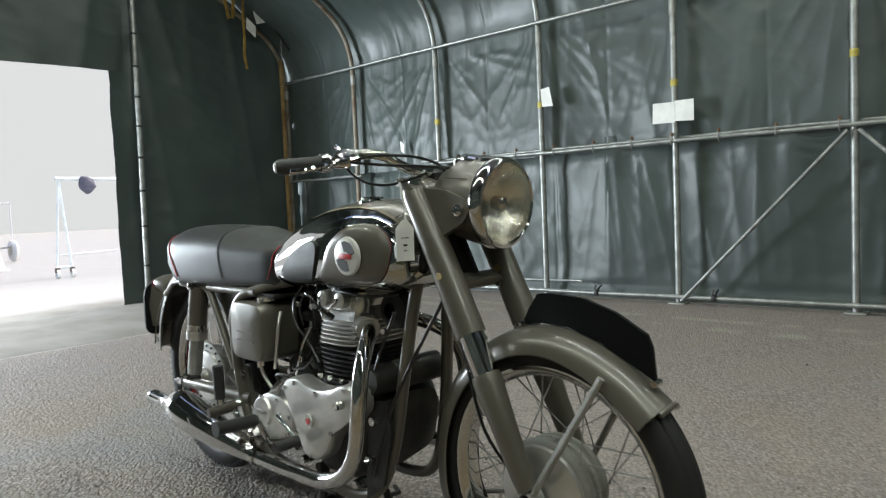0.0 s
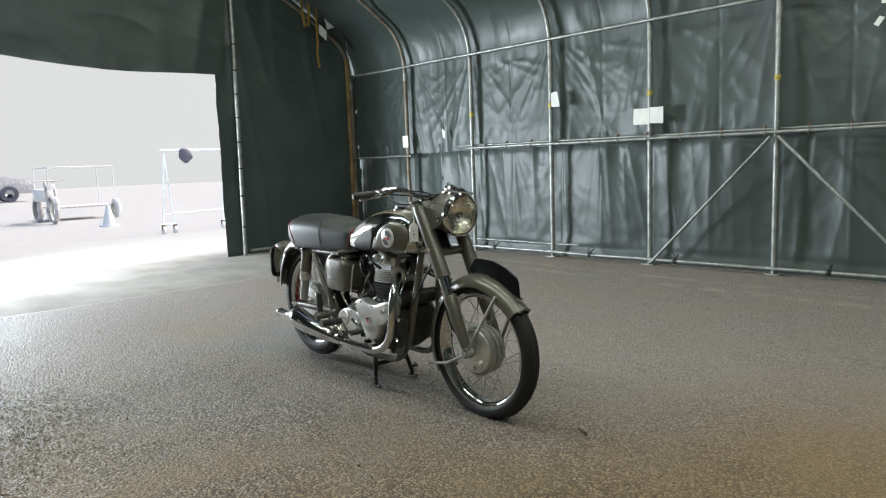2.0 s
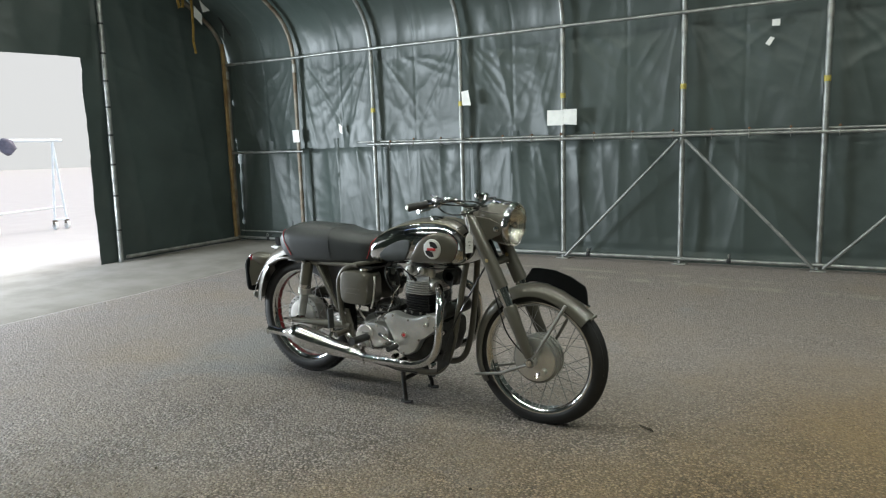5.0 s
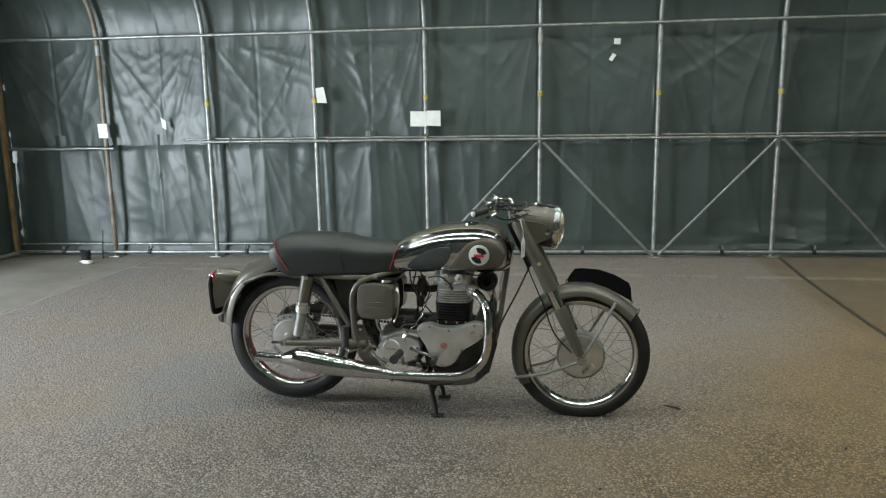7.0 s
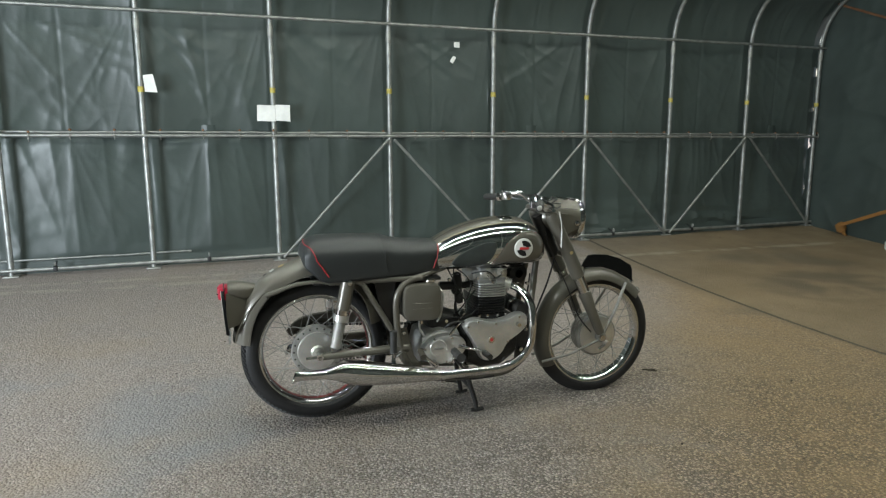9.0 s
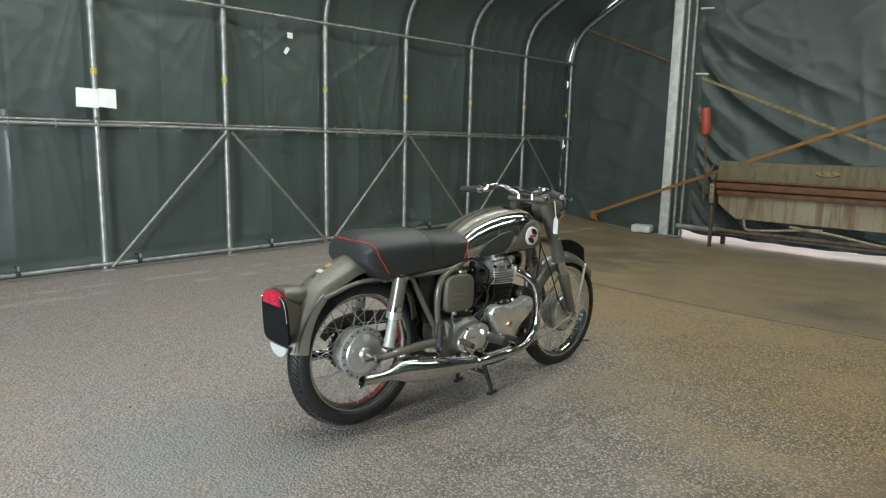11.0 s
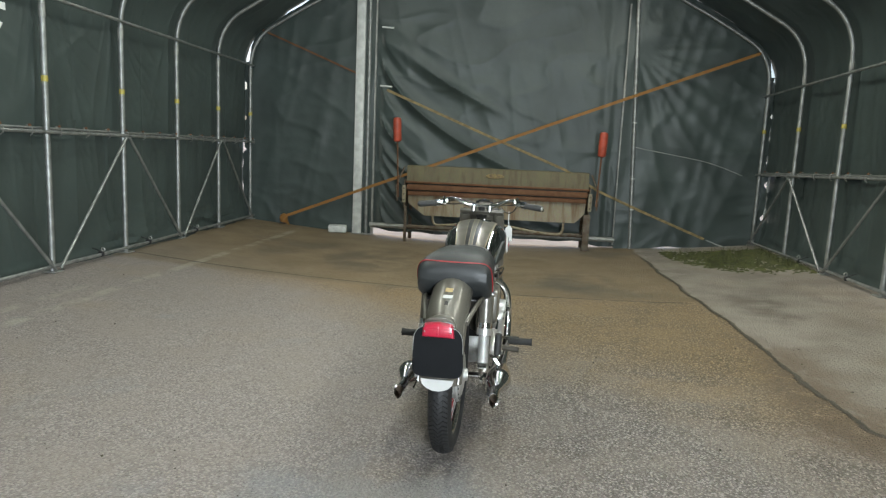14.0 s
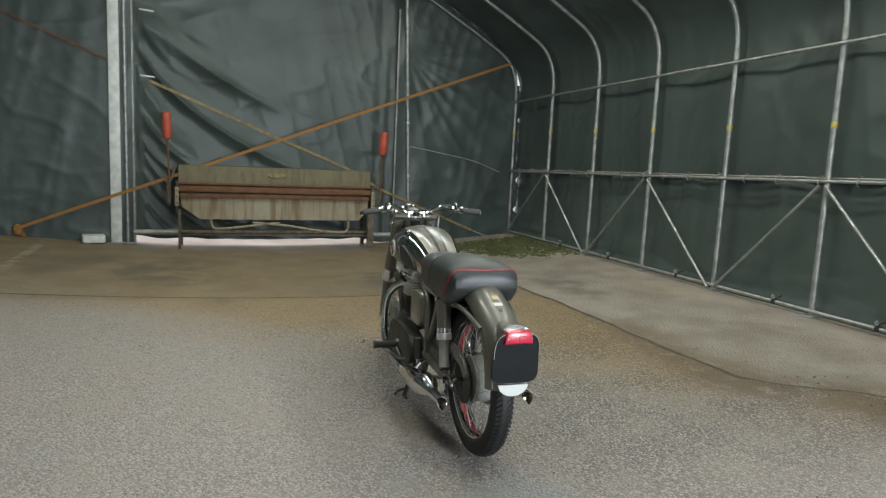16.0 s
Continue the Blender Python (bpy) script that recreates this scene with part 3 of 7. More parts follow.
tie0 = tie(-3.1, NORTH - 0.055, 1.165, 1)
for i in range(1, 27):
    copy_thing(tie0, pose(-3.1 + i * 0.333 + 0.03 * math.sin(i * 5.1), NORTH - 0.055, 1.185 - 0.0020 * i))
tie1 = tie(-0.3, SOUTH + 0.055, 1.122, -1)
for i in range(1, 16):
    copy_thing(tie1, pose(-0.3 + i * 0.37 + 0.03 * math.sin(i * 4.3), SOUTH + 0.055, 1.122 - 0.0089 * i))


def hook(x, y, side):
    ob = thing("rail_clamp", "black strap clamp holding the bottom rail to the sheet", "clamp", pose(x, y, 0.055), "bottom rail clamps")
    part("body", box((0.035, 0.05, 0.045), (0, 0, 0.0), 0.008), M_BLACKPLASTIC, ob)
    part("strap", tube([(0, 0, 0.01), (0.004, 0.03 * side, 0.035), (0.0, 0.085 * side, 0.05)], 0.006, 6), M_BLACKPLASTIC, ob)
    part("ring", lathe([(-0.006, 0.014), (0, 0.022), (0.006, 0.014)], 12, "x", (0, -0.02 * side, 0.045)), M_GALV_DULL, ob)
    return ob


hook0 = hook(-5.0, NORTH - 0.055, 1)
for x in (-4.05, -3.0, -1.75, -0.85, 0.42, 1.75, 2.6, 3.7):
    copy_thing(hook0, pose(x, NORTH - 0.055, 0.055))
hook1 = hook(0.35, SOUTH + 0.055, -1)
for x in (1.6, 2.8, 3.9, -0.6):
    copy_thing(hook1, pose(x, SOUTH + 0.055, 0.055))


def brace(xa, xb, y, top):
    zb = ground_z(xb, y) + 0.03
    bm = tube([(xa, y, top), (xb, y, zb)], 0.0135, 10)
    return tagged(link("diagonal_brace", bm, M_GALV), "galvanised diagonal brace bolted between tent posts", "brace", "diagonal braces")


for k in (5, 7, 9):
    for d in (-1, 1):
        xa, xb = (k - 5) * BAY + d * 0.03, (k + d - 5) * BAY - d * 0.035
        brace(xa, xb, NORTH - 0.072, 1.13)
        brace(xa, xb, SOUTH + 0.072, 1.075 - 0.024 * xa)


# ---- end walls ----
def end_sheet(name, x, y0, y1, z0, z1, label, seed, out, diag=0.0, amp=1.0, parent=None, fan=None, step=0.035, lace=0.0, drape=False):
    """A hung sheet across an end of the tent. z0 and z1 may be functions of y; fan is a point from which tension folds run."""
    ny, nz = max(2, int(abs(y1 - y0) / step)), 170 if drape else 110
    f0 = z0 if callable(z0) else (lambda y: z0)
    f1 = z1 if callable(z1) else (lambda y: z1)
    bm = bmesh.new()
    rows = []
    for j in range(nz + 1):
        row = []
        for i in range(ny + 1):
            y = y0 + (y1 - y0) * i / ny
            z = f0(y) + (f1(y) - f0(y)) * j / nz
            d = folds(y, z, seed, diag, amp) + 0.014 * (1 - abs(noise.noise((y * 1.1 + z * 0.6, z * 2.4, seed + 6)))) ** 9 + 0.0015 * noise.noise((y * 6, z * 7, seed + 9))
            if lace and abs(y - lace) < 0.012:
                y -= math.copysign(1, lace) * (0.014 * max(0.0, math.sin(z * 17)) + 0.16 * max(0.0, noise.noise((z * 6.5, seed, 1)) - 0.18) - (0.03 if z < 1.0 else 0.0))
            if drape:
                u, low = max(2.16 - y, 0.0), max(0.0, 2.9 - z)
                c = z + 1.15 * math.sqrt(u)
                w = (1 - smooth01((u - 0.35 - 0.75 * low) / 0.7)) * smooth01(low / 0.5 + 0.15)
                d += smooth01(u / 0.12) * w * (0.085 * crest(c * 2.7, u * 0.4, seed, 4) + 0.022 * noise.noise((c * 6.0, u * 0.6, seed + 4)))
                d += smooth01((u - 3.0) / 0.3) * 0.03 * noise.noise((y * 9, z * 0.4, seed + 8))
            if fan:
                dy, dz = y - fan[0], z - fan[1]
                ang, far = math.atan2(dz, dy), math.hypot(dy, dz)
                w = smooth01(far / 0.5) * (1 - smooth01((far - fan[2]) / 1.0))
                d += w * 0.02 * (1 - abs(noise.noise((ang * 5.5, far * 0.2, seed)))) ** 3
            row.append(bm.verts.new((x + out * d, y, z)))
        rows.append(row)
    for a, c in zip(rows, rows[1:]):
        for i in range(ny):
            bm.faces.new((a[i], a[i + 1], c[i + 1], c[i]))
    if parent:
        return part(name, bm, M_TARP, parent, label)
    return tagged(link(name, bm, M_TARP), label, "tent wall", kind="structure")


def laced(y):
    """Upper edge of an end sheet, pulled up to the roof by lacing."""
    return roof_z(y) + (0.06 if y > 0 else 0.085) - 0.02 * abs(math.sin(y * 11)) - 0.012 * max(0.0, noise.noise((y * 6, 1, 2))) + (0.07 if y < -2.7 or y > 3.6 else 0.0)


def door_hem(y):
    return 2.11 + 0.08 * max(0.0, (0.9 - y) / 1.1) ** 1.5 * (1 if y > -0.3 else 1) + 0.03 * smooth01((y - 0.9) / 1.2)


wall_west = end_sheet("wall_west", DOOR_END, 2.24, 4.10, lambda y: 0.0, laced, "dark grey tarpaulin sheet closing the door end beside the opening", 71.0, 1, 0.3, 0.9, lace=4.10)
end_sheet("door_flap", DOOR_END + 0.03, 2.02, 2.25, 0.0, 3.9, "loose creased edge flap of the door curtain", 75.0, 1, 0.1, 1.2, parent=wall_west, step=0.02)
end_sheet("rolled_curtain", DOOR_END + 0.06, -1.55, 2.16, lambda y: min(door_hem(y), 2.2), laced, "door curtain lifted above the opening, with a sagging hem", 78.0, 1, -0.4, 0.55, parent=wall_west)
end_sheet("side_panel", DOOR_END, -3.24, -1.5, 0.0, laced, "dark tarpaulin sheet on the other side of the door opening", 83.0, 1, 0.2, 1.0, parent=wall_west)


def door_pole(y, name="door_pole"):
    ob = thing(name, "galvanised upright pole at the edge of the door opening", "pole", pose(DOOR_END + 0.10, y, 0.0), "door poles")
    part("tube", tube([(0, -0.015, ground_z(DOOR_END, y)), (0, 0.01, 1.6), (0, 0.03, 3.75)], 0.026, 12), M_GALV, ob)
    for z in (0.35, 0.72, 1.05, 1.36, 1.65, 1.92, 2.2, 2.5):
        part("lashing", lathe([(-0.01, 0.0262), (-0.008, 0.029), (0.008, 0.029), (0.01, 0.0262)], 12, "z", (0, -0.01 + 0.01 * z, z)), M_BLACKPLASTIC, ob)
    return ob


door_pole(2.24)
door_pole(-1.5)


def far_hem(y):
    """Bottom edge of the far curtain: it hangs a little clear of the floor."""
    g = ground_z(FAR_END, y)
    return g + 0.095 + 0.02 * noise.noise((y * 3, 0, 5)) if y > -0.75 else g + 0.095 - 0.085 * smooth01((-0.75 - y) / 0.4)


wall_east = end_sheet("wall_east", FAR_END + 0.10, -1.35, 2.27, far_hem, laced, "dark green-grey door curtain closing the far end, pulled into long folds", 91.0, -1, -0.5, 0.4, step=0.022, drape=True)
end_sheet("north_panel", FAR_END + 0.02, 2.2, 4.105, lambda y: ground_z(FAR_END, y) - 0.02, laced, "dark tarpaulin panel beside the far curtain", 95.0, -1, 0.35, 0.45, parent=wall_east, lace=4.105)
end_sheet("south_panel", FAR_END + 0.02, -3.29, -1.3, lambda y: ground_z(FAR_END, y) + 0.05 * max(0.0, noise.noise((y * 2.2, 3, 5))), laced, "dark creased tarpaulin panel in the far corner", 99.0, -1, 0.5, 0.55, parent=wall_east, fan=(-1.4, 2.6, 2.5), lace=-3.29)


def far_column():
    ob = thing("steel_column", "broad white-galvanised door column at the far end", "column", pose(FAR_END - 0.02, 2.40, 0))
    g = ground_z(FAR_END, 2.37)
    part("channel", box((0.05, 0.125, 3.6), (0, 0, 1.8 + g), 0.006), M_WHITEBOX, ob, "pale chalky steel channel")
    part("guide_tube", tube([(0.02, -0.13, g), (0.02, -0.115, 3.5)], 0.024, 12), M_GALV, ob)
    part("guide_tube", tube([(0.06, -0.21, g), (0.06, -0.2, 3.5)], 0.018, 12), M_GALV_DULL, ob)
    part("base_plate", box((0.16, 0.32, 0.012), (0, -0.06, g + 0.006), 0.003), M_GALV_DULL, ob)
    return ob


far_column()
ob = thing("steel_pole", "galvanised upright pole between the far tarpaulin sheets", "pole", pose(FAR_END - 0.03, -1.5, 0))
part("tube", tube([(0, -0.03, ground_z(FAR_END, -1.5)), (0, 0.13, 3.55)], 0.026, 12), M_GALV, ob)
part("guide_strip", box((0.02, 0.035, 3.3), (0.05, 0.20, 1.55), 0.004), M_GALV_DULL, ob)
for z in (1.62, 0.42, 0.85):
    part("lashing", lathe([(-0.012, 0.0262), (-0.009, 0.030), (0.009, 0.030), (0.012, 0.0262)], 12, "z", (0, -0.03 + 0.16 * z / 3.55, z)), M_WHITEBOX, ob)

# ---- things by the far end ----
def far_strap(name, pts, label, material, w=0.05):
    bm = strip(pts, w, 0.006, across=(0, 0.3, 1))
    return tagged(link(name, bm, material), label, "strap", "ratchet straps")


far_strap("ratchet_strap", [(5.50, 3.52, 0.05), (5.47, 2.45, 0.47), (5.44, 1.0, 1.03), (5.43, -0.3, 1.54), (5.44, -1.45, 1.985), (5.46, -3.00, 2.58)], "long faded orange strap stretched across the far curtain", M_ORANGE, 0.040)
far_strap("ratchet_strap", [(5.57, 3.50, 0.06), (5.54, 3.44, -0.01), (5.56, 3.40, -0.06), (5.56, 3.43, -0.085)], "hanging tail of the orange strap", M_ORANGE, 0.06)
far_strap("ratchet_strap", [(5.47, 1.99, 1.93), (5.46, 0.6, 1.375), (5.45, -0.55, 0.93), (5.44, -1.02, 0.66), (5.44, -1.6, 0.42), (5.45, -2.50, 0.07)], "tan strap running down over the hopper to the floor", M_YROPE, 0.034)
far_strap("ratchet_strap", [(5.58, 3.83, 2.71), (5.58, 2.36, 2.12)], "thin orange strap behind the column", M_RUST, 0.025)
bm = lathe([(-0.07, 0.01), (-0.05, 0.05), (0.0, 0.06), (0.05, 0.045), (0.07, 0.01)], 10, "z", (5.56, 3.49, 0.04))
tagged(link("strap_knot", bm, M_ORANGE), "bunched knot of orange strap near the floor", "strap")
bm = tube([(5.55, -1.44, 1.29), (5.5, -2.0, 1.20), (5.5, -2.5, 1.11), (5.53, -2.95, 0.96)], 0.006, 6, smooth=5)
tagged(link("guy_rope", bm, M_ROPE), "thin pale rope slung across the corner panel", "rope")
bm = tube([(5.52, -2.55, 0.05), (5.45, -2.8, -0.03), (5.5, -3.05, -0.03)], 0.008, 6, smooth=4)
tagged(link("guy_rope", bm, M_ROPE), "short rope lying at the foot of the corner panel", "rope")
for z in (1.98, 2.78):
    bm = tube([(5.53, 1.93, z), (5.53, 2.10, z + 0.01)], 0.012, 8)
    tagged(link("curtain_rod", bm, M_WHITEBOX), "short white rod holding the far curtain", "rod", "curtain rods")
bm = tube([(5.52, 2.2, 0.02), (5.54, -1.3, -0.02)], 0.035, 12)
tagged(link("bottom_pipe", bm, M_GALV_DULL), "dull grey pipe weighing down the curtain foot", "pipe")
bm = box((0.2, 0.26, 0.1), (5.47, 2.66, -0.06), 0.02, rot=(0, 0, 12))
tagged(link("plastic_box", bm, M_WHITEBOX), "small pale plastic box on the floor by the column", "box")


def seed_hopper():
    """Old farm spreader: olive lid, rusty rail, grey trough with cut corners, legs, hand levers with red grips."""
    ob = thing("farm_spreader", "old rusty farm spreader with olive lid and grey trough", "farm machine", pose(5.40, 0.39, 0))
    hw = 1.27
    g = ground_z(5.2, 0.4)
    # local y runs along the machine; camera side is -x
    def prism(pts, y0, y1):
        return rings([[(x, y0, z) for x, z in pts], [(x, y1, z) for x, z in pts]])
    part("lid", prism([(0.0, 0.665), (0.035, 0.885), (0.05, 0.90), (0.30, 0.90), (0.33, 0.66)], -hw, hw), M_HOPPER_OLIVE, ob, "sloping olive-painted lid")
    part("lid_lip", box((0.03, 2 * hw + 0.02, 0.03), (-0.008, 0, 0.668), 0.006), M_RUST, ob)
    part("rail", box((0.06, 2 * hw - 0.02, 0.075), (-0.02, 0, 0.60), 0.006), M_RUST, ob, "flaking rust-brown rail")
    part("rail", box((0.045, 2 * hw - 0.04, 0.06), (-0.005, 0, 0.515), 0.006), M_RUST, ob, "flaking rust-brown rail")
    # trough with cut lower corners
    prof = [(-hw + 0.02, 0.49), (hw - 0.02, 0.49), (hw - 0.03, 0.37), (hw - 0.26, 0.20), (-hw + 0.16, 0.20), (-hw + 0.03, 0.33)]
    part("trough", rings([[(0.02, y, z) for y, z in prof], [(0.30, y * 0.97, z) for y, z in prof]]), M_HOPPER_GREY, ob, "grey-painted trough streaked with rust")
    for y in (-0.66, 0.0, 0.62):
        part("strap_seam", box((0.006, 0.02, 0.27), (0.017, y, 0.345), 0.002), M_HOPPER_GREY, ob)
    for y in (-hw - 0.02, hw + 0.02):
        part("end_plate", rings([[(x, y - 0.008, z) for x, z in ((-0.06, 0.30), (-0.06, 0.68), (0.02, 0.70), (0.34, 0.70), (0.34, 0.30))], [(x, y + 0.008, z) for x, z in ((-0.06, 0.30), (-0.06, 0.68), (0.02, 0.70), (0.34, 0.70), (0.34, 0.30))]]), M_OLDSTEEL, ob)
        part("bracket", box((0.05, 0.05, 0.24), (-0.07, y, 0.50), 0.006), M_HOPPER_GREY, ob)
        for z in (0.42, 0.50, 0.58):
            part("bolt", lathe([(-0.014, 0.0), (-0.012, 0.011), (0.0, 0.012)], 6, "x", (-0.095, y, z)), M_OLDSTEEL, ob)
        s = math.copysign(1, y)
        part("leg", box((0.05, 0.035 if s > 0 else 0.09, 0.52), (-0.10, y - s * 0.03, g + 0.27), 0.005), M_OLDSTEEL, ob, "rusty flat steel leg")
        part("leg", box((0.05, 0.05, 0.60), (0.28, y - s * 0.05, g + 0.30), 0.005), M_OLDSTEEL, ob)
        part("foot", box((0.12, 0.12, 0.012), (-0.10, y - s * 0.03, g + 0.008), 0.003), M_OLDSTEEL, ob)
        part("foot", box((0.12, 0.12, 0.012), (0.28, y - s * 0.05, g + 0.008), 0.003), M_OLDSTEEL, ob)
        # hand lever with a red plastic grip
        top = (-0.18, s * 1.405, 1.55) if s > 0 else (-0.18, s * 1.40, 1.46)
        base = (-0.10, s * 1.37, 0.45)
        mid = Vector(base).lerp(Vector(top), 0.72)
        rod = part("lever", tube([base, tuple(mid)], 0.011, 8), M_RUST, ob)
        d = (Vector(top) - Vector(base)).normalized()
        c0 = Vector(top) - d * 0.33
        part("grip", tube([c0, c0 + d * 0.012, c0 + d * 0.03, Vector(top) - d * 0.03, Vector(top) - d * 0.01, top], [0.03, 0.05, 0.056, 0.056, 0.05, 0.025], 14), M_REDPLASTIC, ob, "faded red plastic float pushed over the lever")
        part("stay", tube([(-0.02, s * 1.30, 0.88), (-0.10, s * 1.40, 0.62), (-0.10, s * 1.38, 0.40)], 0.012, 8), M_OLDSTEEL, ob)
    part("cross_bar", tube([(0.1, -hw, 0.02), (0.1, hw, 0.02)], 0.03, 10), M_OLDSTEEL, ob)
    part("drain_pipe", tube([(-0.06, 0.88, 0.21), (-0.07, 0.86, 0.12), (-0.075, 0.79, 0.085), (-0.07, 0.5, 0.11), (-0.07, 0.2, 0.15), (-0.07, 0.0, 0.165)], 0.016, 8, smooth=5), M_HOPPER_GREY, ob, "bent grey pipe under the trough")
    part("drain_pipe", tube([(-0.06, -0.95, 0.20), (-0.07, -0.94, 0.09), (-0.075, -0.85, 0.04), (-0.07, -0.5, 0.07), (-0.07, -0.1, 0.13), (-0.07, 0.35, 0.17)], 0.016, 8, smooth=5), M_HOPPER_GREY, ob)
    # painted oval plate, left unlettered
    bm = lathe([(-0.004, 0.0), (-0.004, 0.09), (0.004, 0.095)], 24, "x")
    for v in bm.verts:
        v.co = Vector((v.co.x, v.co.y * 1.35, v.co.z * 0.36))
    bmesh.ops.transform(bm, matrix=pose(0.014, 0.03, 0.80, 0, 9, 0), verts=bm.verts)
    part("maker_plate", bm, M_GOLDPLATE, ob, "faded yellow oval maker's plate")
    return ob


seed_hopper()


# ---- stones standing proud of the worn asphalt ----
def exposed_stones():
    rng = np.random.default_rng(17)
    n = 120000
    x, y = rng.uniform(-3.95, 3.4, n), rng.uniform(-2.7, 2.2, n)
    keep = rng.random(n) < np.clip(1.15 - 0.30 * np.maximum(0.0, y) - 0.45 * np.maximum(0.0, -1.3 - x), 0.22, 1.0)
    keep &= (y > -1.42) | ((x < -0.2) & (rng.random(n) < 0.35)) | (rng.random(n) < 0.12)
    x, y = x[keep], y[keep]
    n = len(x)
    c = -0.138 * np.array([smooth01(v) for v in (x + 5.7) / 4.5]) - 0.055 * np.array([smooth01(v) for v in (x - 0.3) / 4.5])
    z = c * (1 - np.minimum(np.abs(y - MID_Y) / 3.55, 1.0) ** 2)
    r = 0.0042 + 0.0070 * rng.random(n) ** 1.6
    turn, stretch = rng.uniform(0, 6.28, n), rng.uniform(0.65, 1.0, n)
    co = np.zeros((n, 7, 3))
    for k in range(6):
        a = k * math.pi / 3
        rr = r * rng.uniform(0.8, 1.15, n)
        u, v = np.cos(a) * rr, np.sin(a) * rr * stretch
        co[:, k] = np.stack([x + u * np.cos(turn) - v * np.sin(turn), y + u * np.sin(turn) + v * np.cos(turn), z - 0.003], 1)
    co[:, 6] = np.stack([x + rng.normal(0, 0.2, n) * r, y + rng.normal(0, 0.2, n) * r, z + 0.0008 + r * rng.uniform(0.25, 0.62, n)], 1)
    base = (np.arange(n) * 7)[:, None, None]
    tri = np.array([(k, (k + 1) % 6, 6) for k in range(6)])[None] + base
    me = bpy.data.meshes.new("exposed_stones")
    me.vertices.add(n * 7)
    me.vertices.foreach_set("co", co.ravel())
    me.loops.add(n * 18)
    me.loops.foreach_set("vertex_index", tri.ravel())
    me.polygons.add(n * 6)
    me.polygons.foreach_set("loop_start", np.arange(n * 6) * 3)
    me.polygons.foreach_set("use_smooth", np.ones(n * 6, dtype=bool))
    me.update(calc_edges=True)
    me.materials.append(M_STONES)
    return tagged(new("exposed_stones", me), "small brown and grey stones bedded in worn asphalt", "gravel", kind="stuff")


exposed_stones()


# ---- moss in the corner ----
def moss_patch():
    bm = bmesh.new()
    rng = random.Random(5)
    for i in range(9000):
        x = 2.9 + 2.3 * rng.random()
        y = -3.16 + 1.3 * rng.random() ** 1.6
        edge = smooth01((x - 3.35) / 0.9) * (1 - smooth01((y + 3.16 - 0.22 - 0.5 * (x - 2.7)) / 0.25))
        if rng.random() > edge * (0.55 + 0.6 * noise.noise((x * 3, y * 3, 4))):
            continue
        r, h = 0.02 + 0.03 * rng.random(), 0.006 + 0.018 * rng.random()
        c = Vector((x, y, ground_z(x, y) - 0.004))
        ring = [bm.verts.new(c + Vector((math.cos(a) * r * (0.7 + 0.6 * rng.random()), math.sin(a) * r * (0.7 + 0.6 * rng.random()), 0))) for a in (k * math.pi / 3 for k in range(6))]
        top = bm.verts.new(c + Vector((rng.uniform(-1, 1) * 0.012, rng.uniform(-1, 1) * 0.012, h)))
        for k in range(6):
            bm.faces.new((ring[k], ring[(k + 1) % 6], top))
        if rng.random() < 0.35:
            a = rng.random() * 6.28
            p = c + Vector((0, 0, h * 0.6))
            w = Vector((math.cos(a), math.sin(a), 0)) * 0.003
            tip = p + Vector((rng.uniform(-1, 1) * 0.03, rng.uniform(-1, 1) * 0.03, 0.05 + 0.05 * rng.random()))
            bm.faces.new((bm.verts.new(p - w), bm.verts.new(p + w), bm.verts.new(tip)))
    return tagged(link("moss_patch", bm, M_MOSS, smooth=False), "low green-brown moss and weeds along the tent foot", "moss", kind="stuff")


moss_patch()


def debris():
    bm = bmesh.new()
    rng = random.Random(9)
    for i in range(420):
        if i < 150:
            x = rng.uniform(-2.6, 0.6)
            y = -1.62 - 0.25 * abs(rng.gauss(0, 1)) - 0.12 * max(0.0, -x)
        else:
            x, y = rng.uniform(-4.5, 5.0), rng.uniform(-2.9, 3.7)
        if y < -3.1:
            continue
        r = 0.002 + 0.005 * rng.random() ** 3
        m = pose(x, y, ground_z(x, y) + r * 0.35, rng.random() * 360, rng.random() * 360, 0)
        b2 = bmesh.ops.create_icosphere(bm, subdivisions=1, radius=r)
        for v in b2["verts"]:
            v.co *= 0.7 + 0.5 * rng.random()
        bmesh.ops.transform(bm, matrix=m, verts=b2["verts"])
    return tagged(link("loose_grit", bm, M_DIRT, smooth=False), "small brown stones and grit scattered over the floor", "gravel", kind="stuff")


debris()
bm = tube([(0.455, 0.50, ground_z(0.45, 0.5) + 0.007), (0.475, 0.475, ground_z(0.45, 0.5) + 0.012), (0.51, 0.47, ground_z(0.45, 0.5) + 0.008), (0.525, 0.455, ground_z(0.45, 0.5) + 0.006)], [0.003, 0.005, 0.006, 0.003], 6)
tagged(link("twig", bm, M_DIRT), "short dark twig lying on the asphalt", "twig")


# ---- papers and tape scraps on the sheets ----
def scrap(name, corners, label, y=None, x=None, material=M_PAPER):
    """A small flat paper; corners in the plane of the wall (across, up)."""
    if y is not None:
        a = [(u, y, v) for u, v in corners]
        b = [(u, y + 0.003, v) for u, v in corners]
    else:
        a = [(x, u, v) for u, v in corners]
        b = [(x + 0.003, u, v) for u, v in corners]
    return tagged(link(name, rings([a, b]), material, smooth=False), label, "paper", "paper notices")


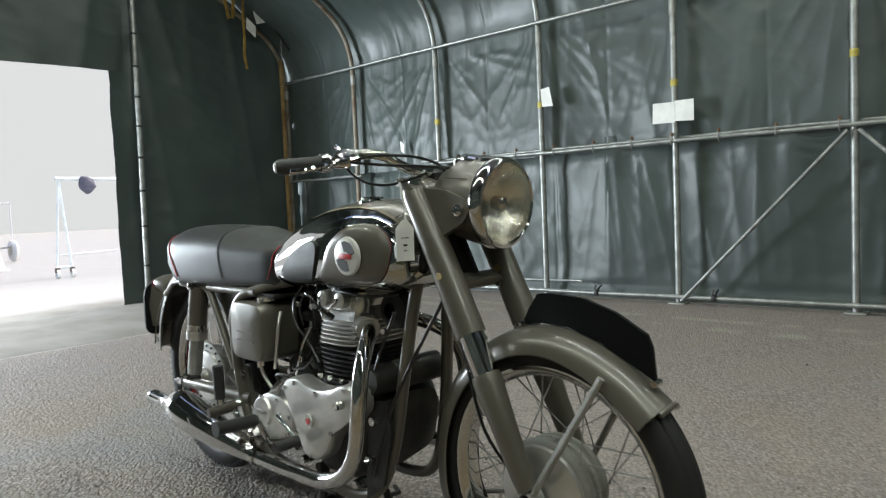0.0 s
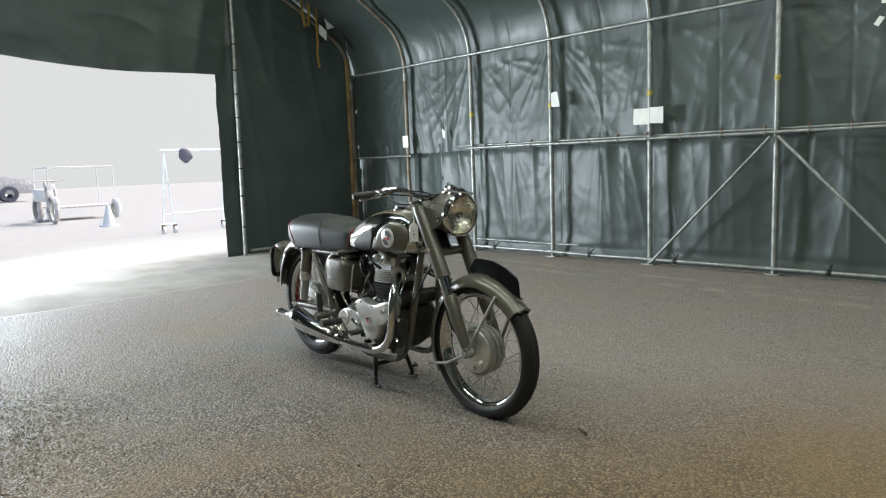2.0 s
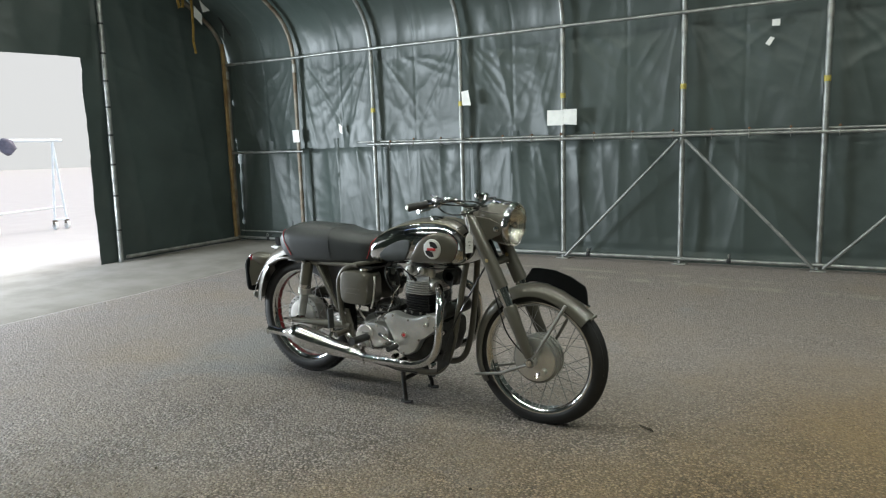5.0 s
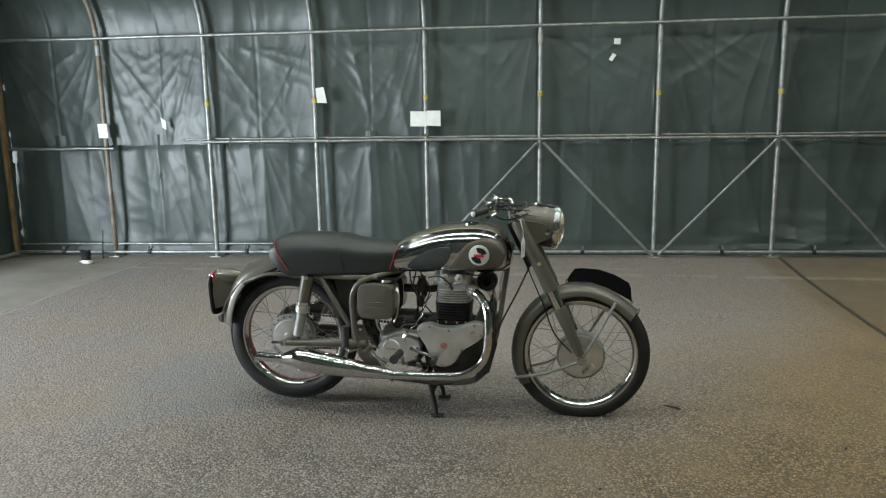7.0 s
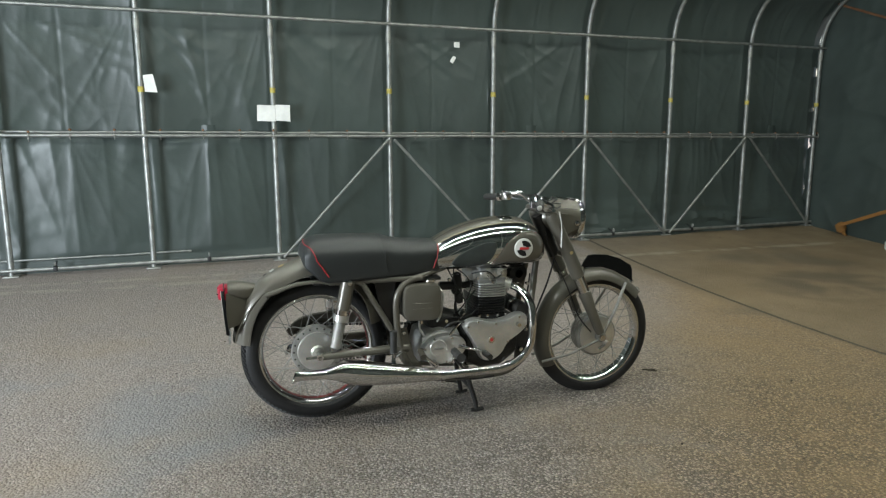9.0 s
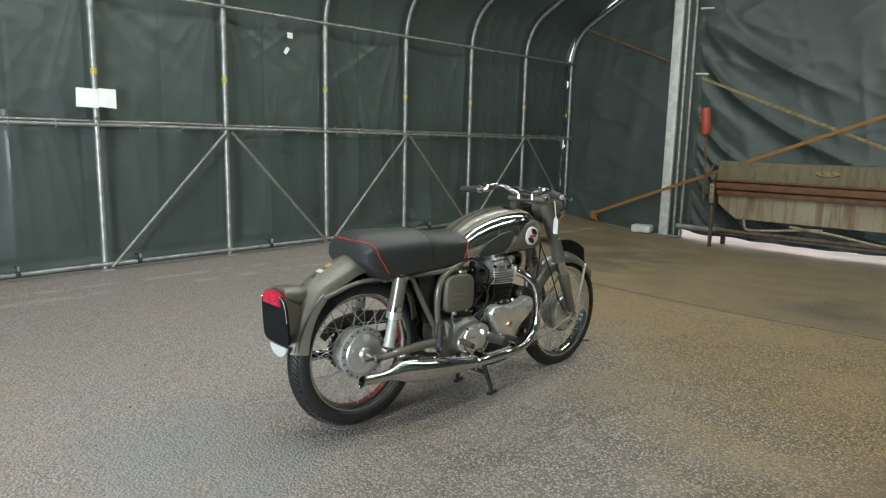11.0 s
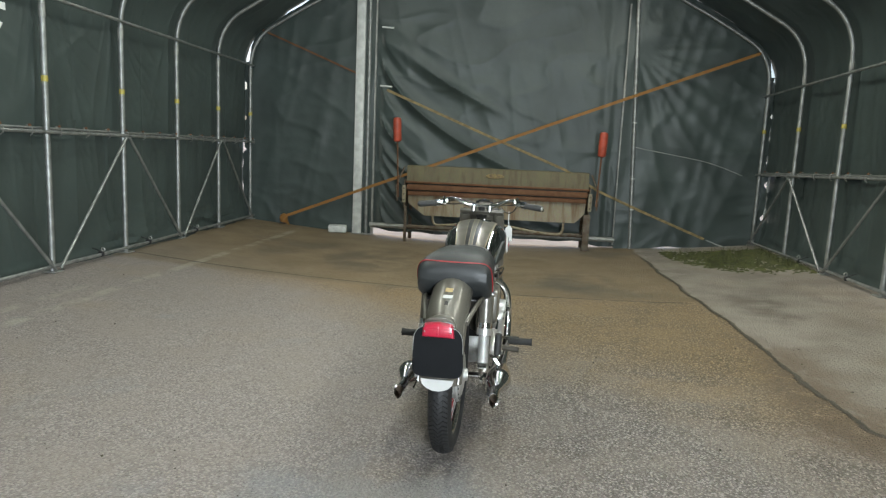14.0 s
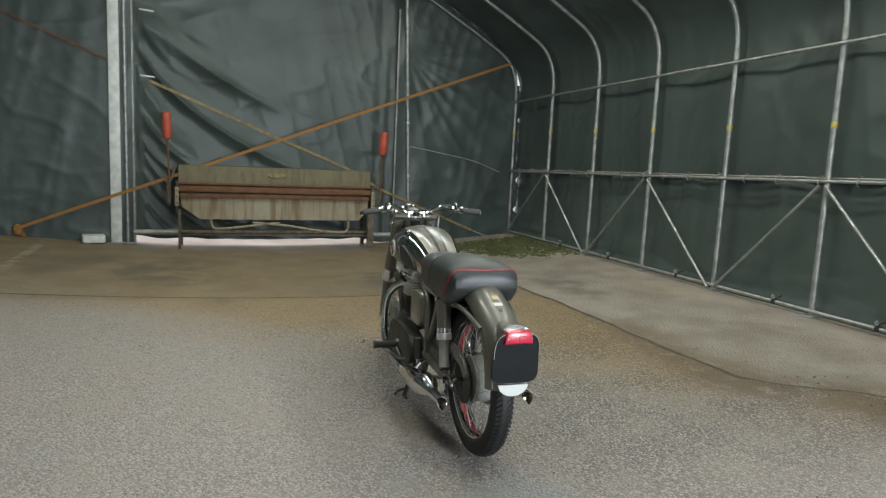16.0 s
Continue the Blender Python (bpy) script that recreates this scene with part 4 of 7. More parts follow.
yp = NORTH - 0.052
scrap("paper_notice", [(-1.26, 1.45), (-1.265, 1.305), (-1.10, 1.30), (-1.10, 1.445)], "white paper sheet fixed on the tent post", y=yp)
scrap("paper_notice", [(-1.098, 1.452), (-1.098, 1.31), (-0.965, 1.30), (-0.965, 1.45)], "white paper sheet fixed on the tent post", y=yp)
scrap("paper_notice", [(-2.20, 1.69), (-2.19, 1.55), (-2.09, 1.545), (-2.12, 1.70)], "torn white paper fixed beside the tent post", y=yp)
scrap("paper_notice", [(-4.505, 1.385), (-4.50, 1.24), (-4.40, 1.24), (-4.405, 1.385)], "small white paper fixed on the brown post", y=yp)
scrap("paper_scrap", [(-3.85, 1.44), (-3.84, 1.34), (-3.80, 1.31), (-3.80, 1.40)], "torn white scrap stuck on the tarpaulin", y=NORTH + 0.005)
scrap("paper_scrap", [(0.69, 2.09), (0.69, 2.04), (0.75, 2.035), (0.75, 2.09)], "small square of pale tape on the tarpaulin", y=NORTH + 0.01)
scrap("paper_scrap", [(0.645, 1.90), (0.68, 1.955), (0.715, 1.94), (0.675, 1.88)], "small crooked piece of pale tape on the tarpaulin", y=NORTH + 0.01)
scrap("paper_notice", [(3.52, 2.93), (3.56, 2.80), (3.80, 2.88), (3.75, 3.02)], "white paper hanging in the roof corner", x=-5.42)
scrap("paper_notice", [(3.45, 2.86), (3.44, 2.74), (3.55, 2.66), (3.56, 2.78)], "smaller white paper hanging in the roof corner", x=-5.44)

# a black pot and a crumpled scrap on the floor by the door corner
pot = thing("plastic_pot", "small black plastic pot standing by the tent wall", "pot", pose(-4.62, 3.74, 0.0))
part("shell", lathe([(0.0, 0.0), (0.0, 0.040), (0.10, 0.050), (0.104, 0.053), (0.108, 0.050), (0.100, 0.046), (0.02, 0.036), (0.02, 0.0)], 20, "z"), M_BLACKPLASTIC, pot)
part("stick", tube([(0.12, 0.10, 0.0), (0.125, 0.11, 0.16), (0.13, 0.12, 0.30)], 0.006, 6), M_BLACKPLASTIC, pot)
bm = bmesh.new()
bmesh.ops.create_icosphere(bm, subdivisions=3, radius=0.05)
for v in bm.verts:
    q = v.co * 26
    v.co = Vector((v.co.x * 1.5, v.co.y, v.co.z * 0.45)) * (0.8 + 0.45 * noise.noise(q)) + Vector((-4.50, 3.56, 0.02))
tagged(link("crumpled_paper", bm, M_PAPER, smooth=False), "crumpled white paper scrap lying on the concrete", "paper")

# straps hanging in the door corner
far_strap("hanging_strap", [(-5.42, 3.18, 3.30), (-5.43, 3.20, 2.95), (-5.43, 3.23, 2.80), (-5.43, 3.28, 2.82), (-5.43, 3.30, 3.05), (-5.42, 3.30, 3.35)], "looped ochre strap hanging from the roof frame", M_STRAP, 0.035)
far_strap("hanging_strap", [(-5.40, 3.40, 3.25), (-5.41, 3.39, 2.85), (-5.42, 3.40, 2.62), (-5.42, 3.385, 2.45), (-5.42, 3.41, 2.31)], "long ochre strap end hanging by the door corner", M_STRAP, 0.03)
bm = tube([(-5.40, 3.55, 3.05), (-5.40, 3.95, 2.58)], 0.012, 8)
tagged(link("corner_wire", bm, M_BLACKPLASTIC), "dark stay wire across the roof corner", "wire")
bm = tube([(-5.42, 3.86, 2.45), (-5.42, 3.86, 3.2)], 0.004, 6)
tagged(link("corner_wire", bm, M_ROPE), "thin vertical cord in the roof corner", "wire")
bm = box((0.03, 0.04, 2.46), (-5.50, 3.90, 1.25), 0.004)
tagged(link("timber_batten", bm, mat("ochre_timber", (0.36, 0.24, 0.10), 0.75, vary=0.5, scale=7, fine=120, bump=0.2, dark=(0.22, 0.13, 0.05))), "ochre timber batten lashed in the door corner", "batten")
bm = tube([(-5.50, 2.3, 0.05), (-5.48, 3.9, 0.05)], 0.02, 10)
tagged(link("door_bottom_bar", bm, M_GALV_DULL), "dull steel bar holding the foot of the door sheet", "bar")


# ---- outside the door: yard things paled to pass for overexposure ----
# base colours lifted towards white to imitate overexposed daylight on distant things
M_GLAREBLUE = mat("glare_paled_blue", (0.86, 0.91, 0.92), 0.6, vary=0.15, scale=8)
M_GLAREWHITE = mat("glare_paled_white", (0.85, 0.85, 0.83), 0.7, vary=0.1, scale=8)
M_GLAREGREY = mat("glare_paled_grey", (0.70, 0.67, 0.66), 0.8, vary=0.3, scale=12)
M_CAP = mat("dark_cloth", (0.15, 0.145, 0.19), 0.9, vary=0.3, scale=20, bump=0.3)


def gantry():
    ob = thing("steel_gantry", "pale blue A-frame trolley on castors out in the yard, paled further for glare", "trolley", pose(-9.75, 3.65, 0))
    for y in (-0.55, 0.55):
        for d in (-1, 1):
            part("leg", tube([(0, y + d * 0.0, 1.42), (0, y + d * 0.10, 0.16)], 0.018, 8), M_GLAREBLUE, ob)
        part("foot_bar", tube([(0, y - 0.12, 0.16), (0, y + 0.12, 0.16)], 0.02, 8), M_GLAREBLUE, ob)
        for d in (-0.10, 0.10):
            w = part("castor", lathe([(-0.02, 0.03), (-0.02, 0.065), (0.02, 0.065), (0.02, 0.03)], 14, "y", (0, y + d, 0.066)), M_GLAREWHITE, ob)
            part("fork", box((0.05, 0.06, 0.07), (0, y + d, 0.12), 0.008), M_OLDSTEEL, ob)
    part("beam", tube([(0, -0.6, 1.43), (0, 0.7, 1.43)], 0.028, 8), M_GLAREBLUE, ob)
    part("low_bar", tube([(0, -0.6, 0.33), (0, 0.6, 0.36)], 0.016, 8), M_GLAREWHITE, ob)
    return ob


gantry()
bm = lathe([(-0.12, 0.05), (-0.06, 0.10), (0.0, 0.11), (0.05, 0.085), (0.09, 0.05), (0.10, 0.0)], 18, "z")
for v in bm.verts:
    if v.co.z < -0.04 and v.co.x > 0:
        v.co.x += 0.05
    v.co += Vector((noise.noise(v.co * 9), noise.noise(v.co * 9 + Vector((3, 0, 0))), noise.noise(v.co * 9 + Vector((0, 5, 0))))) * 0.06
bmesh.ops.transform(bm, matrix=pose(-9.72, 3.46, 1.36, 25, 30, 0), verts=bm.verts)
tagged(link("cloth_cap", bm, M_CAP), "dark cloth cap hung on the trolley beam", "cap")


def parked_bike():
    ob = thing("parked_motorcycle", "distant motorcycle seen front-on in the bright yard, colours paled for glare", "motorcycle", pose(-15.1, 2.75, 0))
    w = part("wheel", lathe([(-0.05, 0.22), (-0.05, 0.27), (0.0, 0.30), (0.05, 0.27), (0.05, 0.22)], 26, "y", (0, 0, 0.30)), M_GLAREGREY, ob)
    part("rim", lathe([(-0.03, 0.20), (-0.03, 0.22), (0.03, 0.22), (0.03, 0.20)], 26, "y", (0, 0, 0.30)), M_GLAREWHITE, w)
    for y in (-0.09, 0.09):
        part("fork_leg", tube([(0, y, 0.30), (-0.2, y, 0.95)], 0.03, 8), M_GLAREGREY, ob)
    part("mudguard", lathe([(-0.07, 0.32), (0, 0.345), (0.07, 0.32)], 12, "y", (0, 0, 0.30), arc=(0.6, 2.6)), M_GLAREGREY, ob)
    part("handlebar", tube([(-0.22, -0.33, 0.98), (-0.22, 0.33, 0.98)], 0.015, 8), M_GLAREGREY, ob)
    part("headlamp", lathe([(-0.08, 0.02), (-0.06, 0.08), (0.04, 0.09), (0.05, 0.0)], 16, "x", (-0.1, 0, 0.85)), M_GLAREWHITE, ob)
    part("body", box((0.9, 0.22, 0.3), (-0.75, 0, 0.65), 0.06), M_GLAREWHITE, ob)
    rear = part("wheel", lathe([(-0.05, 0.22), (-0.05, 0.27), (0.0, 0.30), (0.05, 0.27), (0.05, 0.22)], 26, "y", (-1.3, 0, 0.30)), M_GLAREGREY, ob)
    return ob


parked_bike()


def hand_cart():
    ob = thing("hand_cart", "open tube-frame cart with a low deck, colours paled for glare", "cart", pose(-16.9, 3.85, 0))
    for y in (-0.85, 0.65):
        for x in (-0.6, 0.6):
            part("post", tube([(x, y, 0.3), (x, y, 1.30)], 0.014, 8), M_GLAREWHITE, ob)
        part("side_bar", tube([(-0.6, y, 1.30), (0.6, y, 1.30)], 0.014, 8), M_GLAREWHITE, ob)
        part("wheel", lathe([(-0.05, 0.12), (-0.05, 0.22), (0.0, 0.25), (0.05, 0.22), (0.05, 0.12)], 20, "y", (0.62, y, 0.25)), M_GLAREWHITE, ob)
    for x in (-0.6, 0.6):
        part("top_bar", tube([(x, -0.85, 1.30), (x, 0.65, 1.30)], 0.016, 8), M_GLAREWHITE, ob)
    part("deck", box((1.2, 1.4, 0.04), (0, -0.1, 0.32), 0.01), M_GLAREGREY, ob, "low deck board, colour paled for glare")
    return ob


hand_cart()


def parked_car():
    ob = thing("parked_car", "grey hatchback car far out in the bright yard, colours paled for glare", "car", pose(CAR[0], CAR[1], 0, 0, 0, 84) @ Matrix.Scale(1.35, 4))
    part("body", rings([[(x, y, z) for y, z in ((-0.82, 0.30), (0.82, 0.30), (0.86, 0.62), (0.80, hi), (-0.80, hi), (-0.86, 0.62))] for x, hi in ((-2.0, 0.72), (-1.9, 0.86), (-0.8, 0.92), (1.3, 0.92), (1.95, 0.84), (2.05, 0.60))]), M_GLAREGREY, ob, "grey car body, colour paled for glare")
    part("cabin", rings([[(x, y, z) for y, z in ((-w, 0.90), (w, 0.90), (w * 0.82, hi), (-w * 0.82, hi))] for x, hi, w in ((-1.7, 0.95, 0.76), (-1.2, 1.42, 0.76), (0.2, 1.45, 0.76), (1.0, 0.95, 0.76))]), M_GLAREGREY, ob, "glazed cabin, colour paled for glare")
    part("roof_panel", box((1.3, 1.22, 0.03), (-0.5, 0, 1.455), 0.01), M_GLAREGREY, ob)
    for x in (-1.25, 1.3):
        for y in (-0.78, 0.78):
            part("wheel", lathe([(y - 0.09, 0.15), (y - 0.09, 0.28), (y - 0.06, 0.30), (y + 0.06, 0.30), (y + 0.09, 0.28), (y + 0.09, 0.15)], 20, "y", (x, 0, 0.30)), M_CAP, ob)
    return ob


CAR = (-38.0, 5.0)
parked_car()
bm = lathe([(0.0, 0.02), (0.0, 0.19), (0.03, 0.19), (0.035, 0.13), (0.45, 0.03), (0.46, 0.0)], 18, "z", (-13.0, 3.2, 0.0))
tagged(link("traffic_cone", bm, M_GLAREBLUE), "bluish cone standing in the yard, colour paled for glare", "cone")
# plain bright distance: a self-lit plane standing in for the blown-out sky
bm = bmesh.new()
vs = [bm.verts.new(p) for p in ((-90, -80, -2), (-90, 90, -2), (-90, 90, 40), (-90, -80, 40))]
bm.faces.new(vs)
glow = bpy.data.materials.new("glowing_backdrop")
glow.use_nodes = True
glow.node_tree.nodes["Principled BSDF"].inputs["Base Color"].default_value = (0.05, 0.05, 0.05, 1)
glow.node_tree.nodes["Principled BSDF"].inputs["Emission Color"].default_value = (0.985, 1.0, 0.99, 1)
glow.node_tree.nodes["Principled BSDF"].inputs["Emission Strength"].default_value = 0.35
tagged(link("backdrop", bm, glow, smooth=False), "plain glowing backdrop plane for the bright overcast distance beyond the yard", "backdrop", kind="structure")

# ---- the motorcycle ----
M_PAINT = mat("taupe_enamel", (0.122, 0.113, 0.092), 0.33, metal=0.25, vary=0.10, scale=5, fine=400, bump=0.02, bump_scale=200, coat=0.4)
M_CHROME = mat("chrome", (0.66, 0.655, 0.64), 0.026, metal=1.0, vary=0.06, scale=12, fine=200, bump=0.0, bump_scale=30)
M_ALU = mat("polished_aluminium", (0.80, 0.79, 0.76), 0.32, metal=0.85, vary=0.18, scale=14, fine=160, bump=0.05, bump_scale=50)
M_ALUCAST = mat("cast_aluminium", (0.43, 0.425, 0.40), 0.5, metal=0.4, vary=0.3, scale=16, fine=160, bump=0.15, bump_scale=120)
M_BLACK = mat("black_enamel", (0.012, 0.012, 0.012), 0.35, vary=0.2, scale=10, bump=0.03, coat=0.2)
M_RUBBER = mat("tyre_rubber", (0.013, 0.013, 0.013), 0.62, vary=0.35, scale=9, fine=200, bump=0.1, bump_scale=150)
M_GRIP = mat("grip_rubber", (0.035, 0.035, 0.033), 0.6, vary=0.3, scale=20, fine=200, bump=0.15, bump_scale=200)
M_VINYL = mat("seat_vinyl", (0.024, 0.027, 0.027), 0.46, vary=0.2, scale=6, fine=500, bump=0.25, bump_scale=260, dist=0.002)
M_PIPING = mat("red_piping", (0.33, 0.016, 0.022), 0.5, vary=0.15, scale=20)
M_REDLINE = mat("rim_red", (0.26, 0.03, 0.03), 0.4, vary=0.3, scale=25)
M_LINE = mat("buff_line", (0.26, 0.225, 0.15), 0.4, vary=0.2, scale=30)
M_GOLD = mat("gold_line", (0.40, 0.30, 0.13), 0.4, vary=0.2, scale=30)
M_REDLENS = mat("red_lens", (0.42, 0.014, 0.04), 0.3, vary=0.15, scale=25, coat=0.15)
M_REDPAINT = mat("red_badge", (0.55, 0.04, 0.04), 0.35, vary=0.1)
M_CREAM = mat("ivory_badge", (0.66, 0.66, 0.62), 0.3, vary=0.1, coat=0.3)
M_IRON = mat("dark_iron", (0.045, 0.043, 0.04), 0.55, metal=0.3, vary=0.4, scale=18, bump=0.12, bump_scale=100)
M_BROWNRUB = mat("brown_rubber", (0.06, 0.05, 0.035), 0.6, vary=0.3, scale=20, bump=0.1)
M_PLATEWHITE = mat("off_white", (0.48, 0.48, 0.46), 0.35, vary=0.1)
M_PLATE = mat("matt_black_plate", (0.006, 0.007, 0.008), 0.55, vary=0.2, scale=10, bump=0.05, spec=0.15)
M_SPOKE = mat("dull_spoke_steel", (0.36, 0.36, 0.35), 0.5, metal=0.4, vary=0.2, scale=30)
M_CHROMEDARK = mat("tank_chrome", (0.60, 0.61, 0.60), 0.026, metal=1.0, vary=0.08, scale=6, fine=200, bump=0.01, bump_scale=20)
M_KNEE = mat("knee_rubber", (0.03, 0.036, 0.033), 0.55, vary=0.2, scale=14, bump=0.1, bump_scale=150)


def glass_material():
    m = bpy.data.materials.new("lamp_glass")
    m.use_nodes = True
    b = m.node_tree.nodes["Principled BSDF"]
    b.inputs["Base Color"].default_value = (0.98, 0.97, 0.94, 1)
    b.inputs["Roughness"].default_value = 0.03
    b.inputs["Transmission Weight"].default_value = 1.0
    b.inputs["IOR"].default_value = 1.3
    return m


M_GLASS = glass_material()
M_REFLECT = mat("silvered_reflector", (0.80, 0.78, 0.70), 0.22, metal=1.0, vary=0.1, scale=30, bump=0.2, bump_scale=90)
M_CASE = mat("oily_crankcase", (0.050, 0.048, 0.042), 0.5, metal=0.5, vary=0.4, scale=16, fine=160, bump=0.15, bump_scale=120)

bike = thing("motorcycle", "vintage taupe and chrome motorcycle on its centre stand", "motorcycle", Matrix.Translation((-0.68, 0.4205, -0.134)) @ pose(0, 0, 0, 0, 1.2, -3.35))

FA, RA = Vector((0.709, 0, 0.318)), Vector((-0.706, 0, 0.338))


def ring_profile(section, centre, seg=64):
    """A closed section (y, radius) turned round the axle."""
    rows = []
    for k in range(seg):
        a = 2 * math.pi * k / seg
        rows.append([Vector((math.cos(a) * r, y, math.sin(a) * r)) + centre for y, r in section])
    bm = bmesh.new()
    V = [[bm.verts.new(p) for p in row] for row in rows]
    n = len(section)
    for k in range(seg):
        a, c = V[k], V[(k + 1) % seg]
        for i in range(n):
            bm.faces.new((a[i], a[(i + 1) % n], c[(i + 1) % n], c[i]))
    return bm


def tyre_section(R, w, rim, grooves):
    pts = []
    n = 26
    for i in range(n + 1):
        a = math.pi * (i / n) * 1.16 - math.pi * 0.08
        y = -math.cos(a) * w / 2
        rc = R - w * 0.52
        r = rc + math.sin(a) * w * 0.52
        if grooves and 0.24 < i / n < 0.76 and i % 3 == 0:
            r -= 0.0045
        pts.append((y, max(r, rim - 0.004)))
    return pts + [(w * 0.30, rim - 0.006), (-w * 0.30, rim - 0.006)]


def spoke_mesh():
    bm = tube([(0, 0, 0), (0, 0, 0.93), (0, 0, 1.0)], [0.0017, 0.0017, 0.0024], 6)
    me = bpy.data.meshes.new("spoke")
    bm.to_mesh(me)
    bm.free()
    me.materials.append(M_SPOKE)
    return me


SPOKE = spoke_mesh()


def wheel(c, R, w, front):
    rim_r = 0.258
    sec = [(-0.034, rim_r), (-0.033, rim_r + 0.004), (-0.029, rim_r + 0.003), (-0.026, rim_r - 0.008), (-0.014, rim_r - 0.016), (0.014, rim_r - 0.016), (0.026, rim_r - 0.008), (0.029, rim_r + 0.003), (0.033, rim_r + 0.004), (0.034, rim_r), (0.030, rim_r - 0.010), (0.016, rim_r - 0.021), (-0.016, rim_r - 0.021), (-0.030, rim_r - 0.010)]
    wh = part("wheel", ring_profile(sec, c), M_CHROME, bike, "chromed wire-spoked wheel")
    part("tyre", ring_profile(tyre_section(R if front else R - 0.007, w, rim_r, front), c, 96), M_RUBBER, wh, "black rubber tyre, ribbed tread" if front else "black rubber tyre with zigzag block tread")
    if not front:
        bm = bmesh.new()
        pitch = 92
        for k in range(pitch):
            for j, (y0, y1) in enumerate(((-0.036, -0.019), (-0.017, -0.001), (0.001, 0.017), (0.019, 0.036))):
                base = []
                for yy, da in ((y0, 0.0), (y1, 0.95 if j % 2 else -0.95), (y1, 0.95 + 0.6 if j % 2 else -0.35), (y0, 0.6)):
                    a = 2 * math.pi * (k + da * 0.8 + (0.3 if j % 2 else 0)) / pitch
                    rr = R - 0.007 - 0.0065 * abs(yy / 0.036) ** 2 * 2.0
                    base.append((a, yy, rr))
                lo = [bm.verts.new(c + Vector((math.cos(a) * (r - 0.004), y, math.sin(a) * (r - 0.004)))) for a, y, r in base]
                hi = [bm.verts.new(c + Vector((math.cos(a) * (r + 0.0045), y, math.sin(a) * (r + 0.0045)))) for a, y, r in base]
                bm.faces.new(hi)
                for i in range(4):
                    bm.faces.new((lo[i], lo[(i + 1) % 4], hi[(i + 1) % 4], hi[i]))
        tagged(link("block_tread", bm, M_RUBBER, wh, smooth=False), kind="stuff")
        part("rim_stripe", ring_profile([(-0.011, rim_r - 0.0218), (0.011, rim_r - 0.0218), (0.011, rim_r - 0.0205), (-0.011, rim_r - 0.0205)], c), M_REDLINE, wh, "dull red band round the inside of the rim")
    # hub
    if front:
        part("hub", lathe([(-0.050, 0.02), (-0.050, 0.104), (-0.044, 0.112), (-0.030, 0.112), (-0.027, 0.102), (-0.018, 0.102), (-0.015, 0.110), (-0.006, 0.110), (-0.003, 0.100), (0.01, 0.100), (0.014, 0.108), (0.022, 0.108), (0.026, 0.098), (0.040, 0.098), (0.046, 0.092), (0.052, 0.05), (0.056, 0.02)], 48, "y", c), M_ALUCAST, wh, "full-width ribbed aluminium hub")
        part("brake_plate", lathe([(-0.052, 0.101), (-0.060, 0.098), (-0.064, 0.085), (-0.062, 0.05), (-0.066, 0.035), (-0.070, 0.02), (-0.072, 0.0)], 48, "y", c), M_ALU, wh, "polished aluminium brake plate")
        part("brake_arm", tube([c + Vector((0.01, -0.066, -0.075)), c + Vector((0.04, -0.074, -0.05)), c + Vector((0.055, -0.076, -0.043))], [0.008, 0.007, 0.005], 8), M_CHROME, wh)
        part("cam_boss", lathe([(-0.085, 0.0), (-0.085, 0.012), (-0.06, 0.016)], 14, "y", c + Vector((0.05, 0, -0.045))), M_ALU, wh)
    else:
        part("hub", lathe([(-0.046, 0.03), (-0.050, 0.095), (-0.047, 0.114), (-0.040, 0.116), (-0.035, 0.104), (0.020, 0.098), (0.028, 0.106), (0.040, 0.098), (0.046, 0.04), (0.06, 0.03)], 48, "y", c), M_ALUCAST, wh, "aluminium full-width hub")
        part("hub_cover", lathe([(-0.049, 0.090), (-0.056, 0.086), (-0.060, 0.066), (-0.061, 0.03), (-0.075, 0.024), (-0.080, 0.0)], 40, "y", c), M_ALU, wh)
        for k in range(20):
            a = 2 * math.pi * k / 20
            part("rivet", lathe([(-0.054, 0.0), (-0.053, 0.0035), (-0.048, 0.0045)], 8, "y", c + Vector((math.cos(a) * 0.104, 0, math.sin(a) * 0.104))), M_IRON, wh)
        part("sprocket", lathe([(0.062, 0.03), (0.062, 0.094), (0.066, 0.098), (0.070, 0.094), (0.070, 0.03)], 44, "y", c), M_IRON, wh)
    n = 40
    for k in range(n):
        side = 1 if k % 2 else -1
        sweep = 1 if (k // 2) % 2 else -1
        a = 2 * math.pi * k / n
        hub_r = 0.100
        p = c + Vector((math.cos(a + sweep * 0.62) * hub_r, side * 0.040, math.sin(a + sweep * 0.62) * hub_r))
        q = c + Vector((math.cos(a) * (rim_r - 0.018), side * 0.006, math.sin(a) * (rim_r - 0.018)))
        ob = new("spoke", SPOKE)
        ob.parent = wh
        d = q - p
        ob.matrix_basis = Matrix.Translation(p) @ d.to_track_quat("Z", "Y").to_matrix().to_4x4() @ Matrix.Diagonal((1, 1, d.length, 1))
    part("axle", tube([c + Vector((0, -0.155 if not front else -0.118, 0)), c + Vector((0, 0.15 if not front else 0.118, 0))], 0.0095, 12), M_CHROME, wh)
    for s in (-1, 1):
        y = s * (0.146 if not front else 0.112)
        part("axle_nut", lathe([(y - 0.009, 0.0), (y - 0.009, 0.016), (y + 0.009, 0.016), (y + 0.009, 0.0)], 6, "y", c), M_CHROME, wh)
    return wh


wheel(FA, 0.319, 0.082, True)
wheel(RA, 0.335, 0.094, False)


